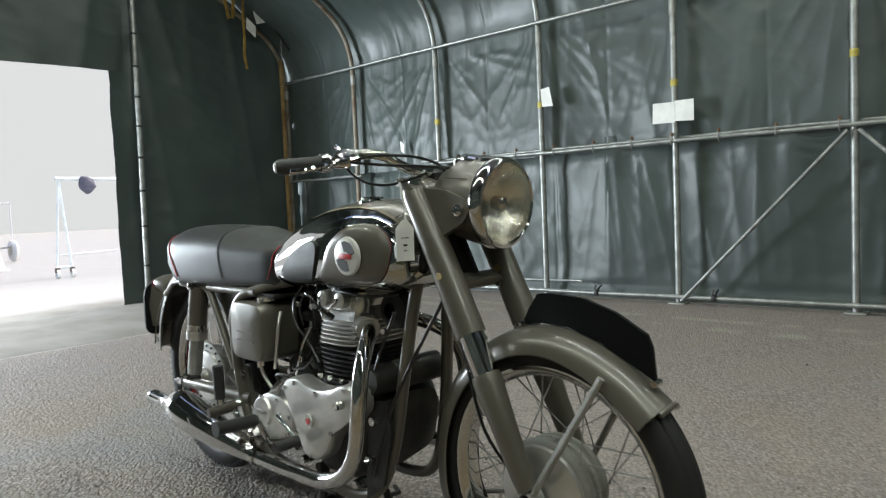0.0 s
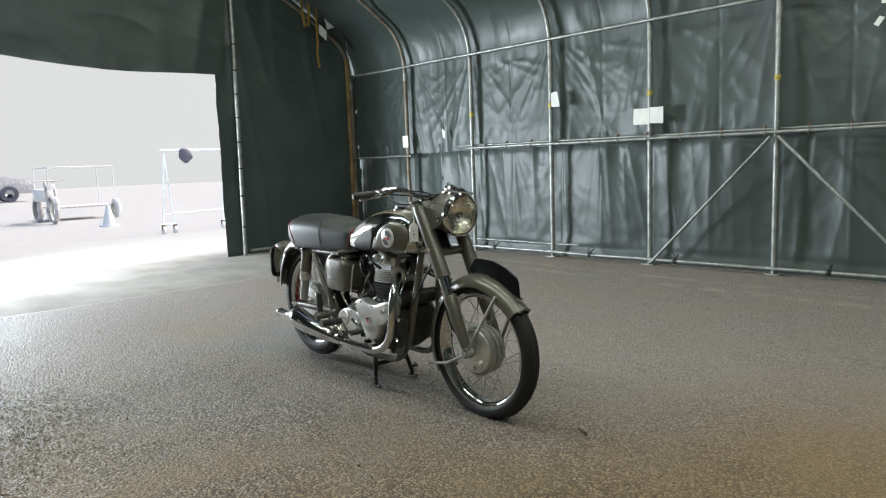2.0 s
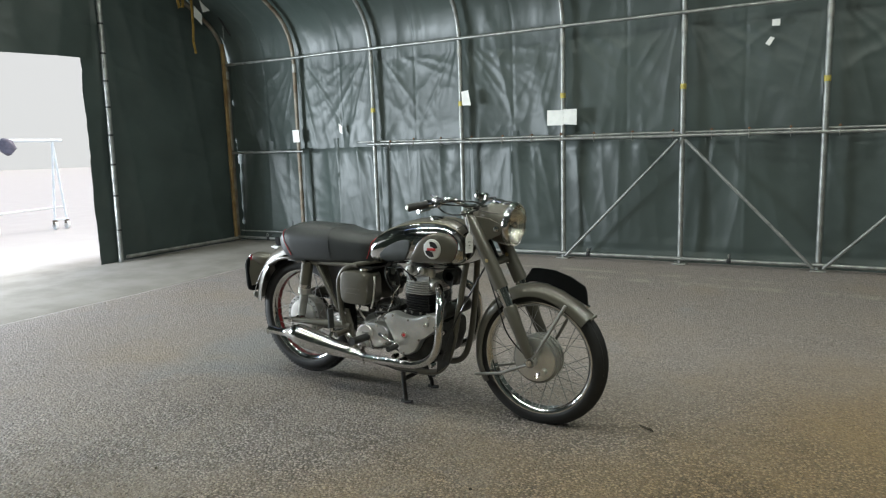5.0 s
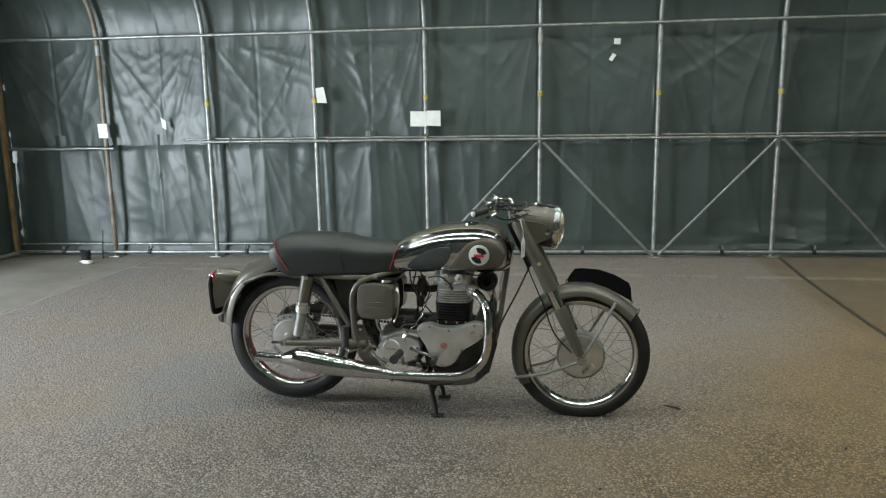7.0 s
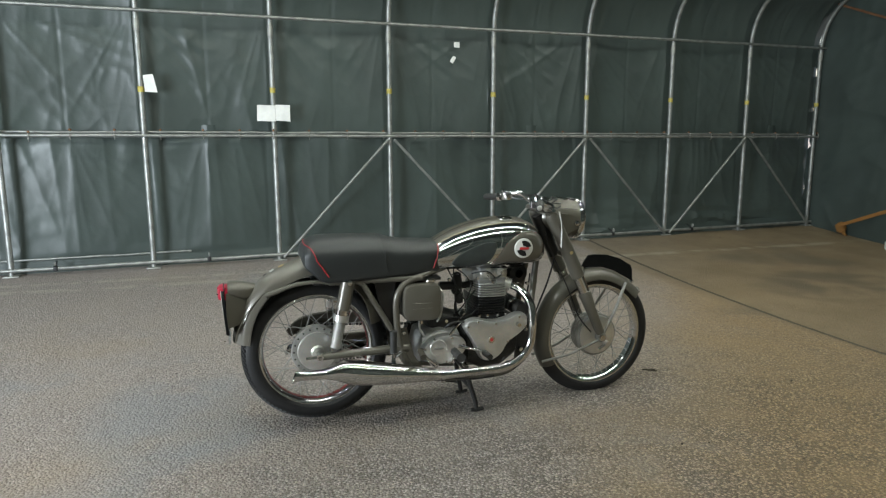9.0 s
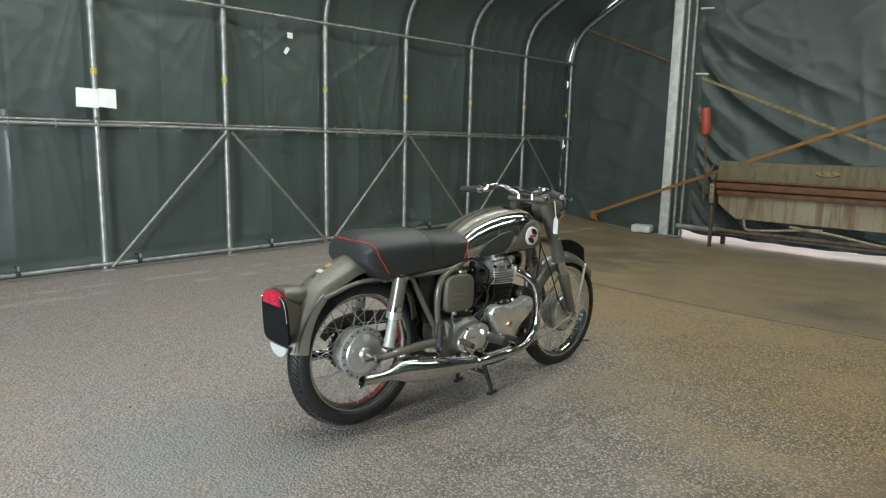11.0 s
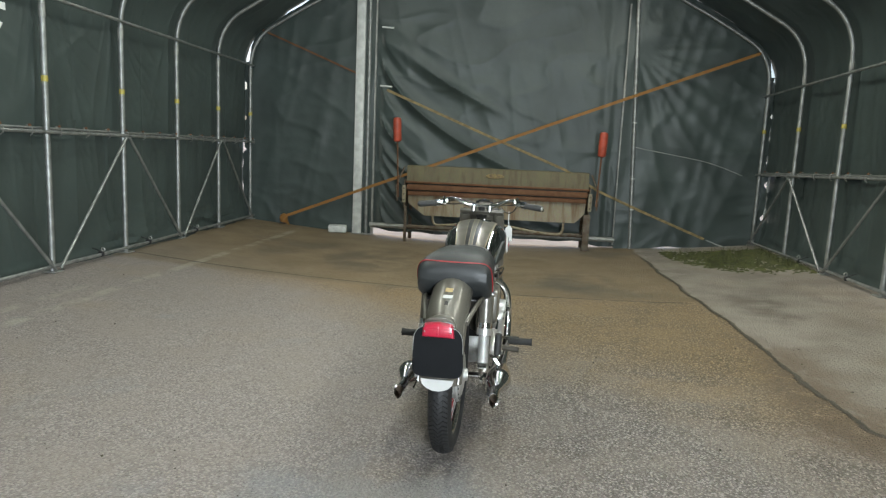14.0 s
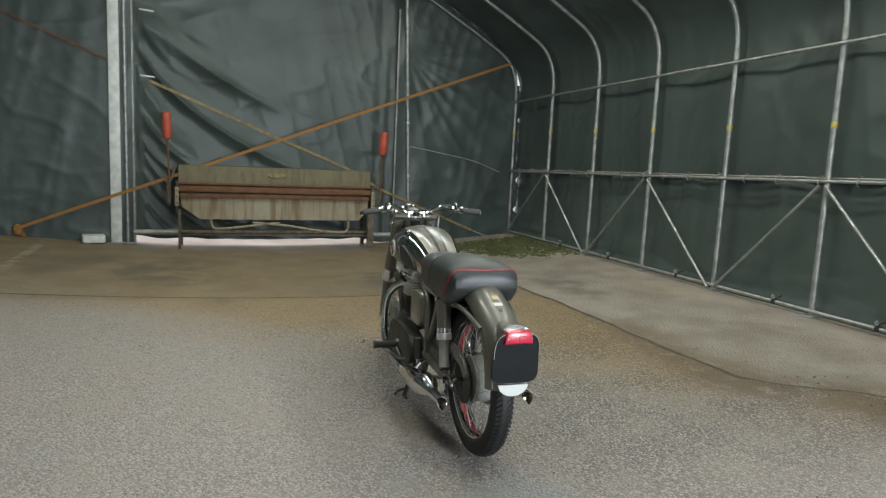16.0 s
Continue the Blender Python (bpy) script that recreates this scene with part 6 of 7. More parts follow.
yoke = part("lower_yoke", box((0.040, 0.20, 0.026), (0.497, 0, 0.742), 0.009, rot=(0, 26, 0)), M_PAINT, bike)
for s in (-1, 1):
    part("pinch_bolt", lathe([(0.522, 0.0), (0.522, 0.008), (0.51, 0.008)], 8, "x", (0.0, s * 0.06, 0.728)), M_CHROME, yoke)
part("steering_head", tube([(0.375, 0, 0.935), (0.475, 0, 0.735)], 0.03, 16), M_BLACK, bike)
top = part("top_yoke", box((0.06, 0.25, 0.022), (0.395, 0, 0.957), 0.008, rot=(0, 26, 0)), M_PAINT, bike)
for s in (-1, 1):
    part("cap_nut", lathe([(0.0, 0.021), (0.012, 0.021), (0.016, 0.012), (0.02, 0.0)], 6, "z", (0.398, s * 0.098, 0.96)), M_CHROME, top)
    part("bar_clamp", tube([(0.372, s * 0.045, 0.965), (0.372, s * 0.045, 0.995)], 0.015, 12), M_CHROME, top)
part("damper_knob", lathe([(0.0, 0.02), (0.02, 0.024), (0.028, 0.018), (0.03, 0.0)], 16, "z", (0.372, 0, 0.968)), M_BLACK, top)

# nacelle: turned about a nearly level axis
LC = Vector((0.566, 0, 0.914))
tilt = Matrix.Translation(LC) @ Matrix.Rotation(radians(4), 4, "Y")
bm = lathe([(-0.185, 0.015), (-0.175, 0.035), (-0.14, 0.062), (-0.09, 0.084), (-0.04, 0.094), (-0.003, 0.0965), (0.0, 0.094)], 48, "x")
for v in bm.verts:
    if v.co.z > 0 and v.co.x < -0.02:
        v.co.z *= 1 + 0.16 * smooth01((-0.02 - v.co.x) / 0.08)
bmesh.ops.transform(bm, matrix=tilt, verts=bm.verts)
nac = part("headlamp", bm, M_PAINT, bike, "taupe headlamp shell with chrome rim and ribbed glass")
bm = lathe([(-0.004, 0.097), (0.004, 0.1015), (0.016, 0.101), (0.024, 0.096), (0.027, 0.090), (0.022, 0.086), (0.0, 0.086)], 56, "x")
bmesh.ops.transform(bm, matrix=tilt, verts=bm.verts)
part("lamp_rim", bm, M_CHROME, nac, "chrome headlamp rim")
bm = lathe([(0.018, 0.0885), (0.030, 0.080), (0.041, 0.060), (0.048, 0.035), (0.051, 0.0)], 48, "x")
bmesh.ops.transform(bm, matrix=tilt, verts=bm.verts)
pane = part("lamp_glass", bm, M_GLASS, nac, "domed clear headlamp glass")
pane.visible_shadow = False
bm = lathe([(0.016, 0.087), (-0.01, 0.072), (-0.035, 0.05), (-0.048, 0.025), (-0.05, 0.0)], 48, "x")
bmesh.ops.transform(bm, matrix=tilt, verts=bm.verts)
part("reflector", bm, M_REFLECT, nac)
for k in range(-4, 5):
    y = k * 0.018
    h = math.sqrt(0.083**2 - y * y)
    rib = []
    for i in range(9):
        z = -h + (2 * h) * i / 8
        z = min(z, -0.005)
        r = math.hypot(y, z)
        x = 0.050 - 0.031 * (r / 0.0885) ** 2.0 - 0.002
        rib.append(tilt @ Vector((x, y, z)))
    part("glass_rib", tube(rib, 0.0016, 5), M_GLASS, nac).visible_shadow = False
bm = lathe([(-0.012, 0.0), (0.0, 0.014), (0.02, 0.013), (0.028, 0.0)], 14, "x")
bmesh.ops.transform(bm, matrix=tilt @ Matrix.Translation((-0.02, 0, 0)), verts=bm.verts)
part("bulb_cap", bm, M_CHROME, nac)
part("speedometer", lathe([(0.0, 0.036), (0.006, 0.036), (0.010, 0.031), (0.008, 0.0)], 24, "z"), M_CHROME, nac, "chrome-rimmed speedometer").matrix_basis = pose(0.505, 0.0, 1.010, 0, 14, 0)
part("dial", lathe([(0.0092, 0.0), (0.0092, 0.028)], 24, "z"), M_BLACK, nac).matrix_basis = pose(0.505, 0.0, 1.011, 0, 14, 0)
part("switch", lathe([(0.0, 0.026), (0.009, 0.025), (0.013, 0.018), (0.014, 0.0)], 18, "z"), M_BLACK, nac).matrix_basis = pose(0.552, -0.01, 1.004, 0, 10, 0)
part("switch", lathe([(0.0, 0.012), (0.016, 0.011), (0.02, 0.0)], 14, "z"), M_BLACK, nac).matrix_basis = pose(0.468, 0.035, 1.000, 0, 14, 0)
for s in (-1, 1):
    part("trim_line", tube([tilt @ Vector((x, s * y, z)) for x, y, z in ((-0.15, 0.045, 0.05), (-0.11, 0.070, 0.052), (-0.06, 0.083, 0.052), (-0.02, 0.0845, 0.052))], 0.0014, 5, smooth=3), M_BLACK, nac)

# --- handlebar ---
bar = [(0.230, -0.337, 1.004), (0.274, -0.245, 1.013), (0.308, -0.200, 1.028), (0.350, -0.15, 1.028), (0.372, -0.085, 0.998), (0.374, -0.04, 0.990), (0.374, 0.04, 0.990), (0.372, 0.085, 0.998), (0.350, 0.15, 1.028), (0.308, 0.200, 1.022), (0.274, 0.245, 1.003), (0.230, 0.337, 0.995)]
hb = part("handlebar", tube(bar, 0.0112, 12, smooth=5), M_CHROME, bike, "chrome handlebar")
for s in (-1, 1):
    a, b = (Vector(bar[0]), Vector(bar[1])) if s < 0 else (Vector(bar[-1]), Vector(bar[-2]))
    d = (a - b).normalized()
    g = part("grip", tube([b + d * 0.005, b + d * 0.012, b + d * 0.016, a - d * 0.004, a + d * 0.004], [0.019, 0.019, 0.0165, 0.0175, 0.013], 16), M_GRIP, hb, "ribbed dark rubber grip")
    part("grip_end", lathe([(0.0, 0.012), (0.004, 0.009), (0.005, 0.0)], 14, "z"), M_ALU if s < 0 else M_GRIP, g).matrix_basis = Matrix.Translation(a + d * 0.004) @ d.to_track_quat("Z", "Y").to_matrix().to_4x4()
    piv = b - d * 0.03
    part("lever_bracket", box((0.045, 0.04, 0.032), tuple(piv + Vector((0.012, 0, 0))), 0.008, rot=(0, 0, s * 28)), M_CHROME, hb)
    lv = [piv + Vector((0.030, 0, 0.0)), b + d * 0.03 + Vector((0.062, 0, -0.004)), b + d * 0.09 + Vector((0.066, 0, -0.012)), a + Vector((0.062, s * 0.012, -0.012))]
    part("lever", tube(lv, [0.008, 0.0065, 0.006, 0.0075], 8, smooth=4), M_CHROME, hb, "chrome hand lever")
    part("twist_housing", tube([b - d * 0.012, b + d * 0.008], 0.0205, 14), M_CHROME, hb)
    part("stub_lever", tube([piv + Vector((-0.002, 0, 0.012)), piv + Vector((-0.004, -s * 0.01, 0.024)), piv + Vector((-0.022, -s * 0.015, 0.036))], [0.006, 0.004, 0.0055], 8), M_CHROME, hb)
    for f in (0.25, 0.6):
        q = Vector(bar[1 if s < 0 else -2]).lerp(Vector(bar[3 if s < 0 else -4]), f)
        e = (Vector(bar[3 if s < 0 else -4]) - Vector(bar[1 if s < 0 else -2])).normalized()
        part("bar_clip", tube([q - e * 0.006, q + e * 0.006], 0.0145, 12), M_CHROMEDARK, hb)
        part("clip_screw", tube([q + Vector((0.012, 0, 0.004)), q + Vector((0.026, 0, 0.008))], 0.004, 6), M_CHROME, hb)
    part("cable_adjuster", tube([piv + Vector((0.028, 0, 0)), piv + Vector((0.048, -s * 0.022, 0.004))], [0.0065, 0.0045], 8), M_CHROME, hb)
    part("control_body", lathe([(-0.012, 0.010), (-0.008, 0.017), (0.006, 0.017), (0.012, 0.010), (0.013, 0.0)], 14, "z", tuple(piv + Vector((-0.004, -s * 0.028, 0.016)))), M_CHROMEDARK, hb)
    # control cables
    for n, (dx, dz) in enumerate(((0.0, 0.0), (0.02, -0.02))):
        c0 = piv + Vector((0.03, 0, -0.002))
        part("cable", tube([c0, c0 + Vector((0.05, -s * 0.05, 0.012 + dz)), (0.430 + dx, s * 0.10, 1.018 + dz), (0.435 + dx, s * 0.03, 0.99), (0.405, s * 0.02, 0.93), (0.42, s * 0.035, 0.80)], 0.0032, 6, smooth=6), M_BLACK, hb)
part("cable", tube([(0.300, -0.205, 1.030), (0.296, -0.20, 1.00), (0.330, -0.175, 0.968), (0.38, -0.14, 0.962), (0.45, -0.10, 0.985)], 0.0032, 6, smooth=6), M_BLACK, hb)
part("cable", tube([(0.42, -0.035, 0.80), (0.47, -0.055, 0.69), (0.53, -0.075, 0.56), (0.585, -0.085, 0.43), (0.665, -0.075, 0.34)], 0.0035, 6, smooth=6), M_BLACK, bike)
part("cable", tube([(0.46, -0.045, 0.73), (0.41, -0.08, 0.62), (0.36, -0.10, 0.52), (0.315, -0.115, 0.42), (0.26, -0.12, 0.26)], 0.0045, 6, smooth=6), M_BLACK, bike)
part("horn", lathe([(-0.03, 0.02), (-0.02, 0.045), (0.015, 0.05), (0.03, 0.04), (0.032, 0.0)], 20, "y", (0.265, -0.03, 0.655)), M_BLACK, bike)

# --- engine ---
eng = part("crankcase", lofted([(-0.03, 0.30, 0.45, 0.10), (-0.01, 0.24, 0.46, 0.128), (0.06, 0.205, 0.468, 0.135), (0.16, 0.21, 0.468, 0.135), (0.23, 0.26, 0.462, 0.128), (0.262, 0.33, 0.44, 0.10)], 32, 4, 4), M_CASE, bike, "dull cast aluminium crankcase")
cover = smooth_loop([(-0.047, 0.440), (-0.03, 0.462), (0.014, 0.473), (0.06, 0.462), (0.11, 0.458), (0.165, 0.468), (0.222, 0.488), (0.262, 0.478), (0.268, 0.43), (0.225, 0.388), (0.172, 0.352), (0.14, 0.30), (0.10, 0.272), (0.052, 0.272), (0.025, 0.305), (-0.005, 0.365), (-0.03, 0.405)], 4)


def slab(loop, y0, y1, dome=0.9, inset=0.93):
    """A cover with a rounded edge, standing from y0 out to y1."""
    cx, cz = sum(p[0] for p in loop) / len(loop), sum(p[1] for p in loop) / len(loop)
    secs = []
    for f, t in ((1.0, 0.0), (1.0, 0.55), (0.985, 0.82), (0.95, 0.96), (0.88, 1.0), (0.6, 1.02), (0.3, 1.03), (0.02, 1.03)):
        secs.append([(cx + (x - cx) * f, y0 + (y1 - y0) * t, cz + (z - cz) * f) for x, z in loop])
    return rings(secs)


tc = part("timing_cover", slab(cover, -0.125, -0.178), M_ALU, eng, "polished aluminium timing cover")
part("medallion", lathe([(-0.178, 0.018), (-0.186, 0.016), (-0.187, 0.0)], 20, "y", (0.083, 0, 0.374)), M_CHROME, tc)
part("medallion_face", lathe([(-0.1875, 0.0), (-0.1875, 0.008)], 16, "y", (0.083, 0, 0.374)), M_REDPAINT, tc, "small red disc")
for x, z in ((-0.03, 0.44), (0.015, 0.46), (0.105, 0.447), (0.222, 0.474), (0.252, 0.43), (0.165, 0.358), (0.075, 0.282), (0.02, 0.33)):
    part("cover_screw", lathe([(-0.172, 0.0065), (-0.181, 0.006), (-0.182, 0.0)], 8, "y", (x, 0, z)), M_CHROME, tc)
part("dynamo", lathe([(-0.13, 0.0), (-0.13, 0.032), (-0.12, 0.037), (0.10, 0.037), (0.11, 0.0)], 24, "y", (0.258, 0, 0.492)), M_CASE, eng)
part("dynamo_band", lathe([(-0.06, 0.0385), (-0.03, 0.0385)], 24, "y", (0.258, 0, 0.492)), M_CHROME, eng)
# left side: primary case
prim = smooth_loop([(-0.26, 0.35), (-0.22, 0.41), (-0.14, 0.43), (0.0, 0.44), (0.12, 0.43), (0.19, 0.385), (0.20, 0.33), (0.16, 0.275), (0.05, 0.245), (-0.10, 0.245), (-0.22, 0.27), (-0.255, 0.31)], 4)
pc = part("primary_case", slab(prim, 0.115, 0.185), M_CASE, eng, "dull oily primary chaincase")
part("case_nut", lathe([(0.185, 0.016), (0.196, 0.014), (0.197, 0.0)], 12, "y", (-0.03, 0, 0.34)), M_CHROME, pc)
# barrel and head
CX = 0.110


def fin_plate(z, hx, hy, t, r=0.03):
    secs = []
    loop = []
    for k in range(28):
        a = 2 * math.pi * k / 28
        c, s = math.cos(a), math.sin(a)
        loop.append((math.copysign(abs(c) ** 0.55, c) * hx, math.copysign(abs(s) ** 0.45, s) * hy))
    for zz, f in ((z - t / 2, 0.985), (z - t / 2 + 0.0008, 1.0), (z + t / 2 - 0.0008, 1.0), (z + t / 2, 0.985)):
        secs.append([(CX + x * f, y * f, zz) for x, y in loop])
    return rings(secs)


barrel = part("barrel", lofted([(0.038, 0.455, 0.585, 0.06), (0.045, 0.455, 0.560, 0.10), (0.175, 0.455, 0.560, 0.10), (0.182, 0.455, 0.560, 0.06)], 24, 8, 8), M_BLACK, eng, "black finned cylinder barrel")
for k in range(7):
    part("fin", fin_plate(0.474 + k * 0.0128, 0.079 + 0.0011 * k, 0.117 + 0.001 * k, 0.0042), M_BLACK, barrel)
part("base_flange", fin_plate(0.463, 0.082, 0.118, 0.012), M_BLACK, barrel)
for x in (0.045, 0.085, 0.135, 0.175):
    part("base_nut", lathe([(0.466, 0.0085), (0.479, 0.0085), (0.482, 0.0)], 6, "z", (x, -0.113, 0)), M_CHROME, barrel)
head = part("cylinder_head", lofted([(0.035, 0.562, 0.66, 0.06), (0.045, 0.560, 0.665, 0.10), (0.175, 0.560, 0.665, 0.10), (0.185, 0.562, 0.655, 0.06)], 24, 5, 8), M_ALUCAST, eng, "finned aluminium cylinder head")
for k in range(6):
    part("fin", fin_plate(0.566 + k * 0.0112, 0.086 - 0.0016 * k, 0.124 - 0.001 * k, 0.0042), M_ALU, head)
part("rocker_box", lofted([(0.04, 0.65, 0.69, 0.05), (0.055, 0.645, 0.705, 0.10), (0.11, 0.645, 0.712, 0.11), (0.165, 0.645, 0.70, 0.10), (0.18, 0.65, 0.685, 0.05)], 24, 3, 6), M_ALU, head, "polished rocker box")
for x in (0.075, 0.145):
    for s in (-1, 1):
        part("rocker_cap", lathe([(s * 0.10, 0.021), (s * 0.122, 0.020), (s * 0.126, 0.014), (s * 0.127, 0.0)], 16, "y", (x, 0, 0.680)), M_ALU, head)
        part("cap_bolt", lathe([(s * 0.126, 0.007), (s * 0.134, 0.006), (s * 0.135, 0.0)], 6, "y", (x, 0, 0.680)), M_CHROME, head)
for s in (-1, 1):
    part("port_boss", tube([(0.150, s * 0.055, 0.620), (0.178, s * 0.068, 0.617)], [0.034, 0.028], 16), M_ALUCAST, head)
    part("rocker_tower", tube([(0.160, s * 0.070, 0.640), (0.172, s * 0.074, 0.672), (0.176, s * 0.076, 0.690)], [0.026, 0.024, 0.016], 14), M_ALU, head)
    part("tappet_cap", lathe([(0.0, 0.015), (0.010, 0.015), (0.013, 0.009), (0.014, 0.0)], 6, "z", (0.176, s * 0.076, 0.688)), M_CHROME, head)
part("rear_rocker_box", lofted([(0.008, 0.640, 0.672, 0.045), (0.020, 0.632, 0.686, 0.085), (0.050, 0.632, 0.694, 0.095), (0.070, 0.636, 0.69, 0.09)], 20, 3, 4), M_ALU, head, "polished inlet rocker box")
part("head_steady", box((0.05, 0.012, 0.02), (0.14, -0.03, 0.712), 0.003), M_CASE, head)
part("rocker_pipe", tube([(0.075, -0.132, 0.672), (0.10, -0.137, 0.635), (0.115, -0.134, 0.655), (0.145, -0.132, 0.672)], 0.004, 6, smooth=4), M_CHROME, head)
for s in (-1, 1):
    part("plug", tube([(0.11, s * 0.118, 0.632), (0.105, s * 0.150, 0.660)], [0.009, 0.007], 8), M_BLACK, head)
    part("plug_lead", tube([(0.105, s * 0.150, 0.660), (0.06, s * 0.16, 0.695), (0.0, s * 0.12, 0.68)], 0.0035, 6, smooth=5), M_BLACK, head)
# carburettor and intake
carb = part("carburettor", lathe([(-0.045, 0.018), (-0.03, 0.026), (0.02, 0.026), (0.045, 0.018)], 16, "z", (-0.045, -0.035, 0.610)), M_IRON, bike, "dark carburettor")
part("float_bowl", lathe([(-0.05, 0.010), (-0.045, 0.019), (0.0, 0.02), (0.005, 0.0)], 16, "z", (-0.045, -0.075, 0.580)), M_IRON, carb)
part("mixing_top", lathe([(0.04, 0.019), (0.052, 0.019), (0.058, 0.008), (0.06, 0.0)], 14, "z", (-0.045, -0.035, 0.615)), M_BLACK, carb)
part("intake", tube([(-0.045, -0.035, 0.608), (0.0, -0.035, 0.608), (0.05, -0.03, 0.615)], 0.017, 12), M_IRON, carb)
part("air_hose", tube([(-0.13, -0.03, 0.608), (-0.06, -0.035, 0.608)], 0.021, 12), M_BLACK, carb)
part("fuel_line", tube([(-0.07, -0.06, 0.69), (-0.075, -0.09, 0.64), (-0.06, -0.09, 0.59)], 0.0035, 6, smooth=5), M_BLACK, carb)
for k in range(2):
    part("hose", tube([(-0.05 - 0.01 * k, -0.055, 0.57), (-0.06, -0.06 - 0.02 * k, 0.50), (-0.03 - 0.04 * k, -0.06, 0.455)], 0.004, 6, smooth=5), M_BLACK, carb)
part("magneto", lofted([(-0.19, 0.415, 0.47, 0.05), (-0.17, 0.405, 0.49, 0.07), (-0.08, 0.405, 0.49, 0.075), (-0.04, 0.42, 0.47, 0.05)], 20, 3, 4), M_IRON, bike, "dark magneto behind the engine")

for pts, r, m in (
    ([(0.30, -0.06, 0.70), (0.24, -0.10, 0.695), (0.17, -0.115, 0.70), (0.10, -0.10, 0.70)], 0.0032, M_BLACK),
    ([(-0.10, -0.06, 0.695), (-0.085, -0.10, 0.655), (-0.06, -0.115, 0.60), (-0.02, -0.10, 0.545), (0.02, -0.10, 0.50)], 0.0035, M_BLACK),
    ([(-0.05, -0.05, 0.69), (-0.02, -0.09, 0.665), (0.005, -0.10, 0.62), (-0.01, -0.10, 0.57), (-0.03, -0.09, 0.52), (-0.08, -0.09, 0.47)], 0.0032, M_BLACK),
    ([(-0.12, -0.09, 0.47), (-0.06, -0.125, 0.475), (0.0, -0.13, 0.49), (0.03, -0.125, 0.52)], 0.0030, M_BLACK),
    ([(-0.06, -0.12, 0.46), (-0.03, -0.13, 0.50), (-0.02, -0.12, 0.55), (0.02, -0.12, 0.60)], 0.0042, M_CHROME),
    ([(0.31, -0.085, 0.66), (0.285, -0.115, 0.56), (0.27, -0.125, 0.50)], 0.0038, M_BLACK),
    ([(-0.13, -0.13, 0.43), (-0.11, -0.15, 0.455), (-0.06, -0.145, 0.46), (-0.02, -0.14, 0.45)], 0.0045, M_IRON),
):
    part("cable" if m is M_BLACK else "pipe", tube(pts, r, 6, smooth=6), m, bike)
for x, y, z in ((-0.095, -0.075, 0.645), (-0.03, -0.115, 0.505), (0.03, -0.118, 0.655), (-0.115, -0.10, 0.455), (0.29, -0.10, 0.615)):
    part("union_nut", lathe([(-0.008, 0.0), (-0.008, 0.008), (0.008, 0.008), (0.008, 0.0)], 6, "y", (x, y, z)), M_CHROME, bike)

# gearbox
part("gearbox_shell", lofted([(-0.25, 0.29, 0.38, 0.06), (-0.23, 0.25, 0.41, 0.11), (-0.14, 0.235, 0.425, 0.12), (-0.05, 0.25, 0.41, 0.11), (-0.03, 0.29, 0.38, 0.06)], 28, 3, 3), M_ALUCAST, bike, "aluminium gearbox")
gl = [(-0.137 + math.cos(2 * math.pi * k / 40) * 0.108, 0.333 + math.sin(2 * math.pi * k / 40) * 0.068 + 0.012 * math.cos(2 * math.pi * k / 40)) for k in range(40)]
gc = part("gearbox_cover", slab(gl, -0.112, -0.158), M_ALU, bike, "polished aluminium gearbox cover")
part("cover_boss", lathe([(-0.156, 0.042), (-0.166, 0.038), (-0.167, 0.0)], 28, "y", (-0.168, 0, 0.345)), M_ALU, gc)
part("cover_bar", box((0.045, 0.002, 0.010), (-0.168, -0.1685, 0.345), 0.0005), M_ALUCAST, gc)
for k in range(7):
    a = 0.3 + k * 0.9
    part("cover_screw", lathe([(-0.150, 0.0062), (-0.160, 0.0058), (-0.161, 0.0)], 8, "y", (-0.137 + math.cos(a) * 0.095, 0, 0.333 + math.sin(a) * 0.058)), M_CHROME, gc)
part("gear_lever", tube([(-0.075, -0.172, 0.352), (-0.02, -0.185, 0.338), (0.035, -0.195, 0.325), (0.045, -0.20, 0.318)], [0.010, 0.006, 0.006, 0.007], 10), M_CHROME, gc, "chrome gear lever")
part("lever_rubber", tube([(0.045, -0.195, 0.318), (0.047, -0.265, 0.318)], 0.014, 12), M_GRIP, gc)
part("kick_shaft", lathe([(-0.19, 0.0), (-0.19, 0.016), (-0.15, 0.018)], 14, "y", (-0.19, 0, 0.275)), M_CHROME, gc)
part("kick_arm", tube([(-0.19, -0.185, 0.275), (-0.235, -0.20, 0.315), (-0.262, -0.205, 0.350)], [0.011, 0.008, 0.009], 10), M_CHROME, gc)
part("kick_rubber", tube([(-0.262, -0.195, 0.350), (-0.270, -0.275, 0.345)], 0.014, 12), M_BROWNRUB, gc)
# footrests
for s in (-1, 1):
    fr = part("footrest", tube([(-0.105, s * 0.12, 0.262), (-0.105, s * 0.19, 0.285), (-0.108, s * 0.215, 0.340), (-0.110, s * 0.225, 0.345)], 0.009, 10), M_CHROME, bike)
    part("rubber", tube([(-0.110, s * 0.215, 0.346), (-0.112, s * 0.225, 0.346), (-0.116, s * 0.325, 0.349), (-0.116, s * 0.335, 0.349)], [0.012, 0.018, 0.018, 0.021], 12), M_GRIP, fr, "dark rubber footrest sleeve")
    pil = part("pillion_rest", tube([(-0.382, s * 0.175, 0.325), (-0.383, s * 0.178, 0.345)], 0.011, 10), M_CHROME, bike)
    part("rubber", tube([(-0.383, s * 0.178, 0.345), (-0.385, s * 0.180, 0.445)], 0.0165, 12), M_GRIP, pil, "folded rubber pillion footrest")
    part("bracket", tube([(-0.335, s * 0.125, 0.33), (-0.382, s * 0.175, 0.322)], 0.011, 10), M_CHROME, pil)

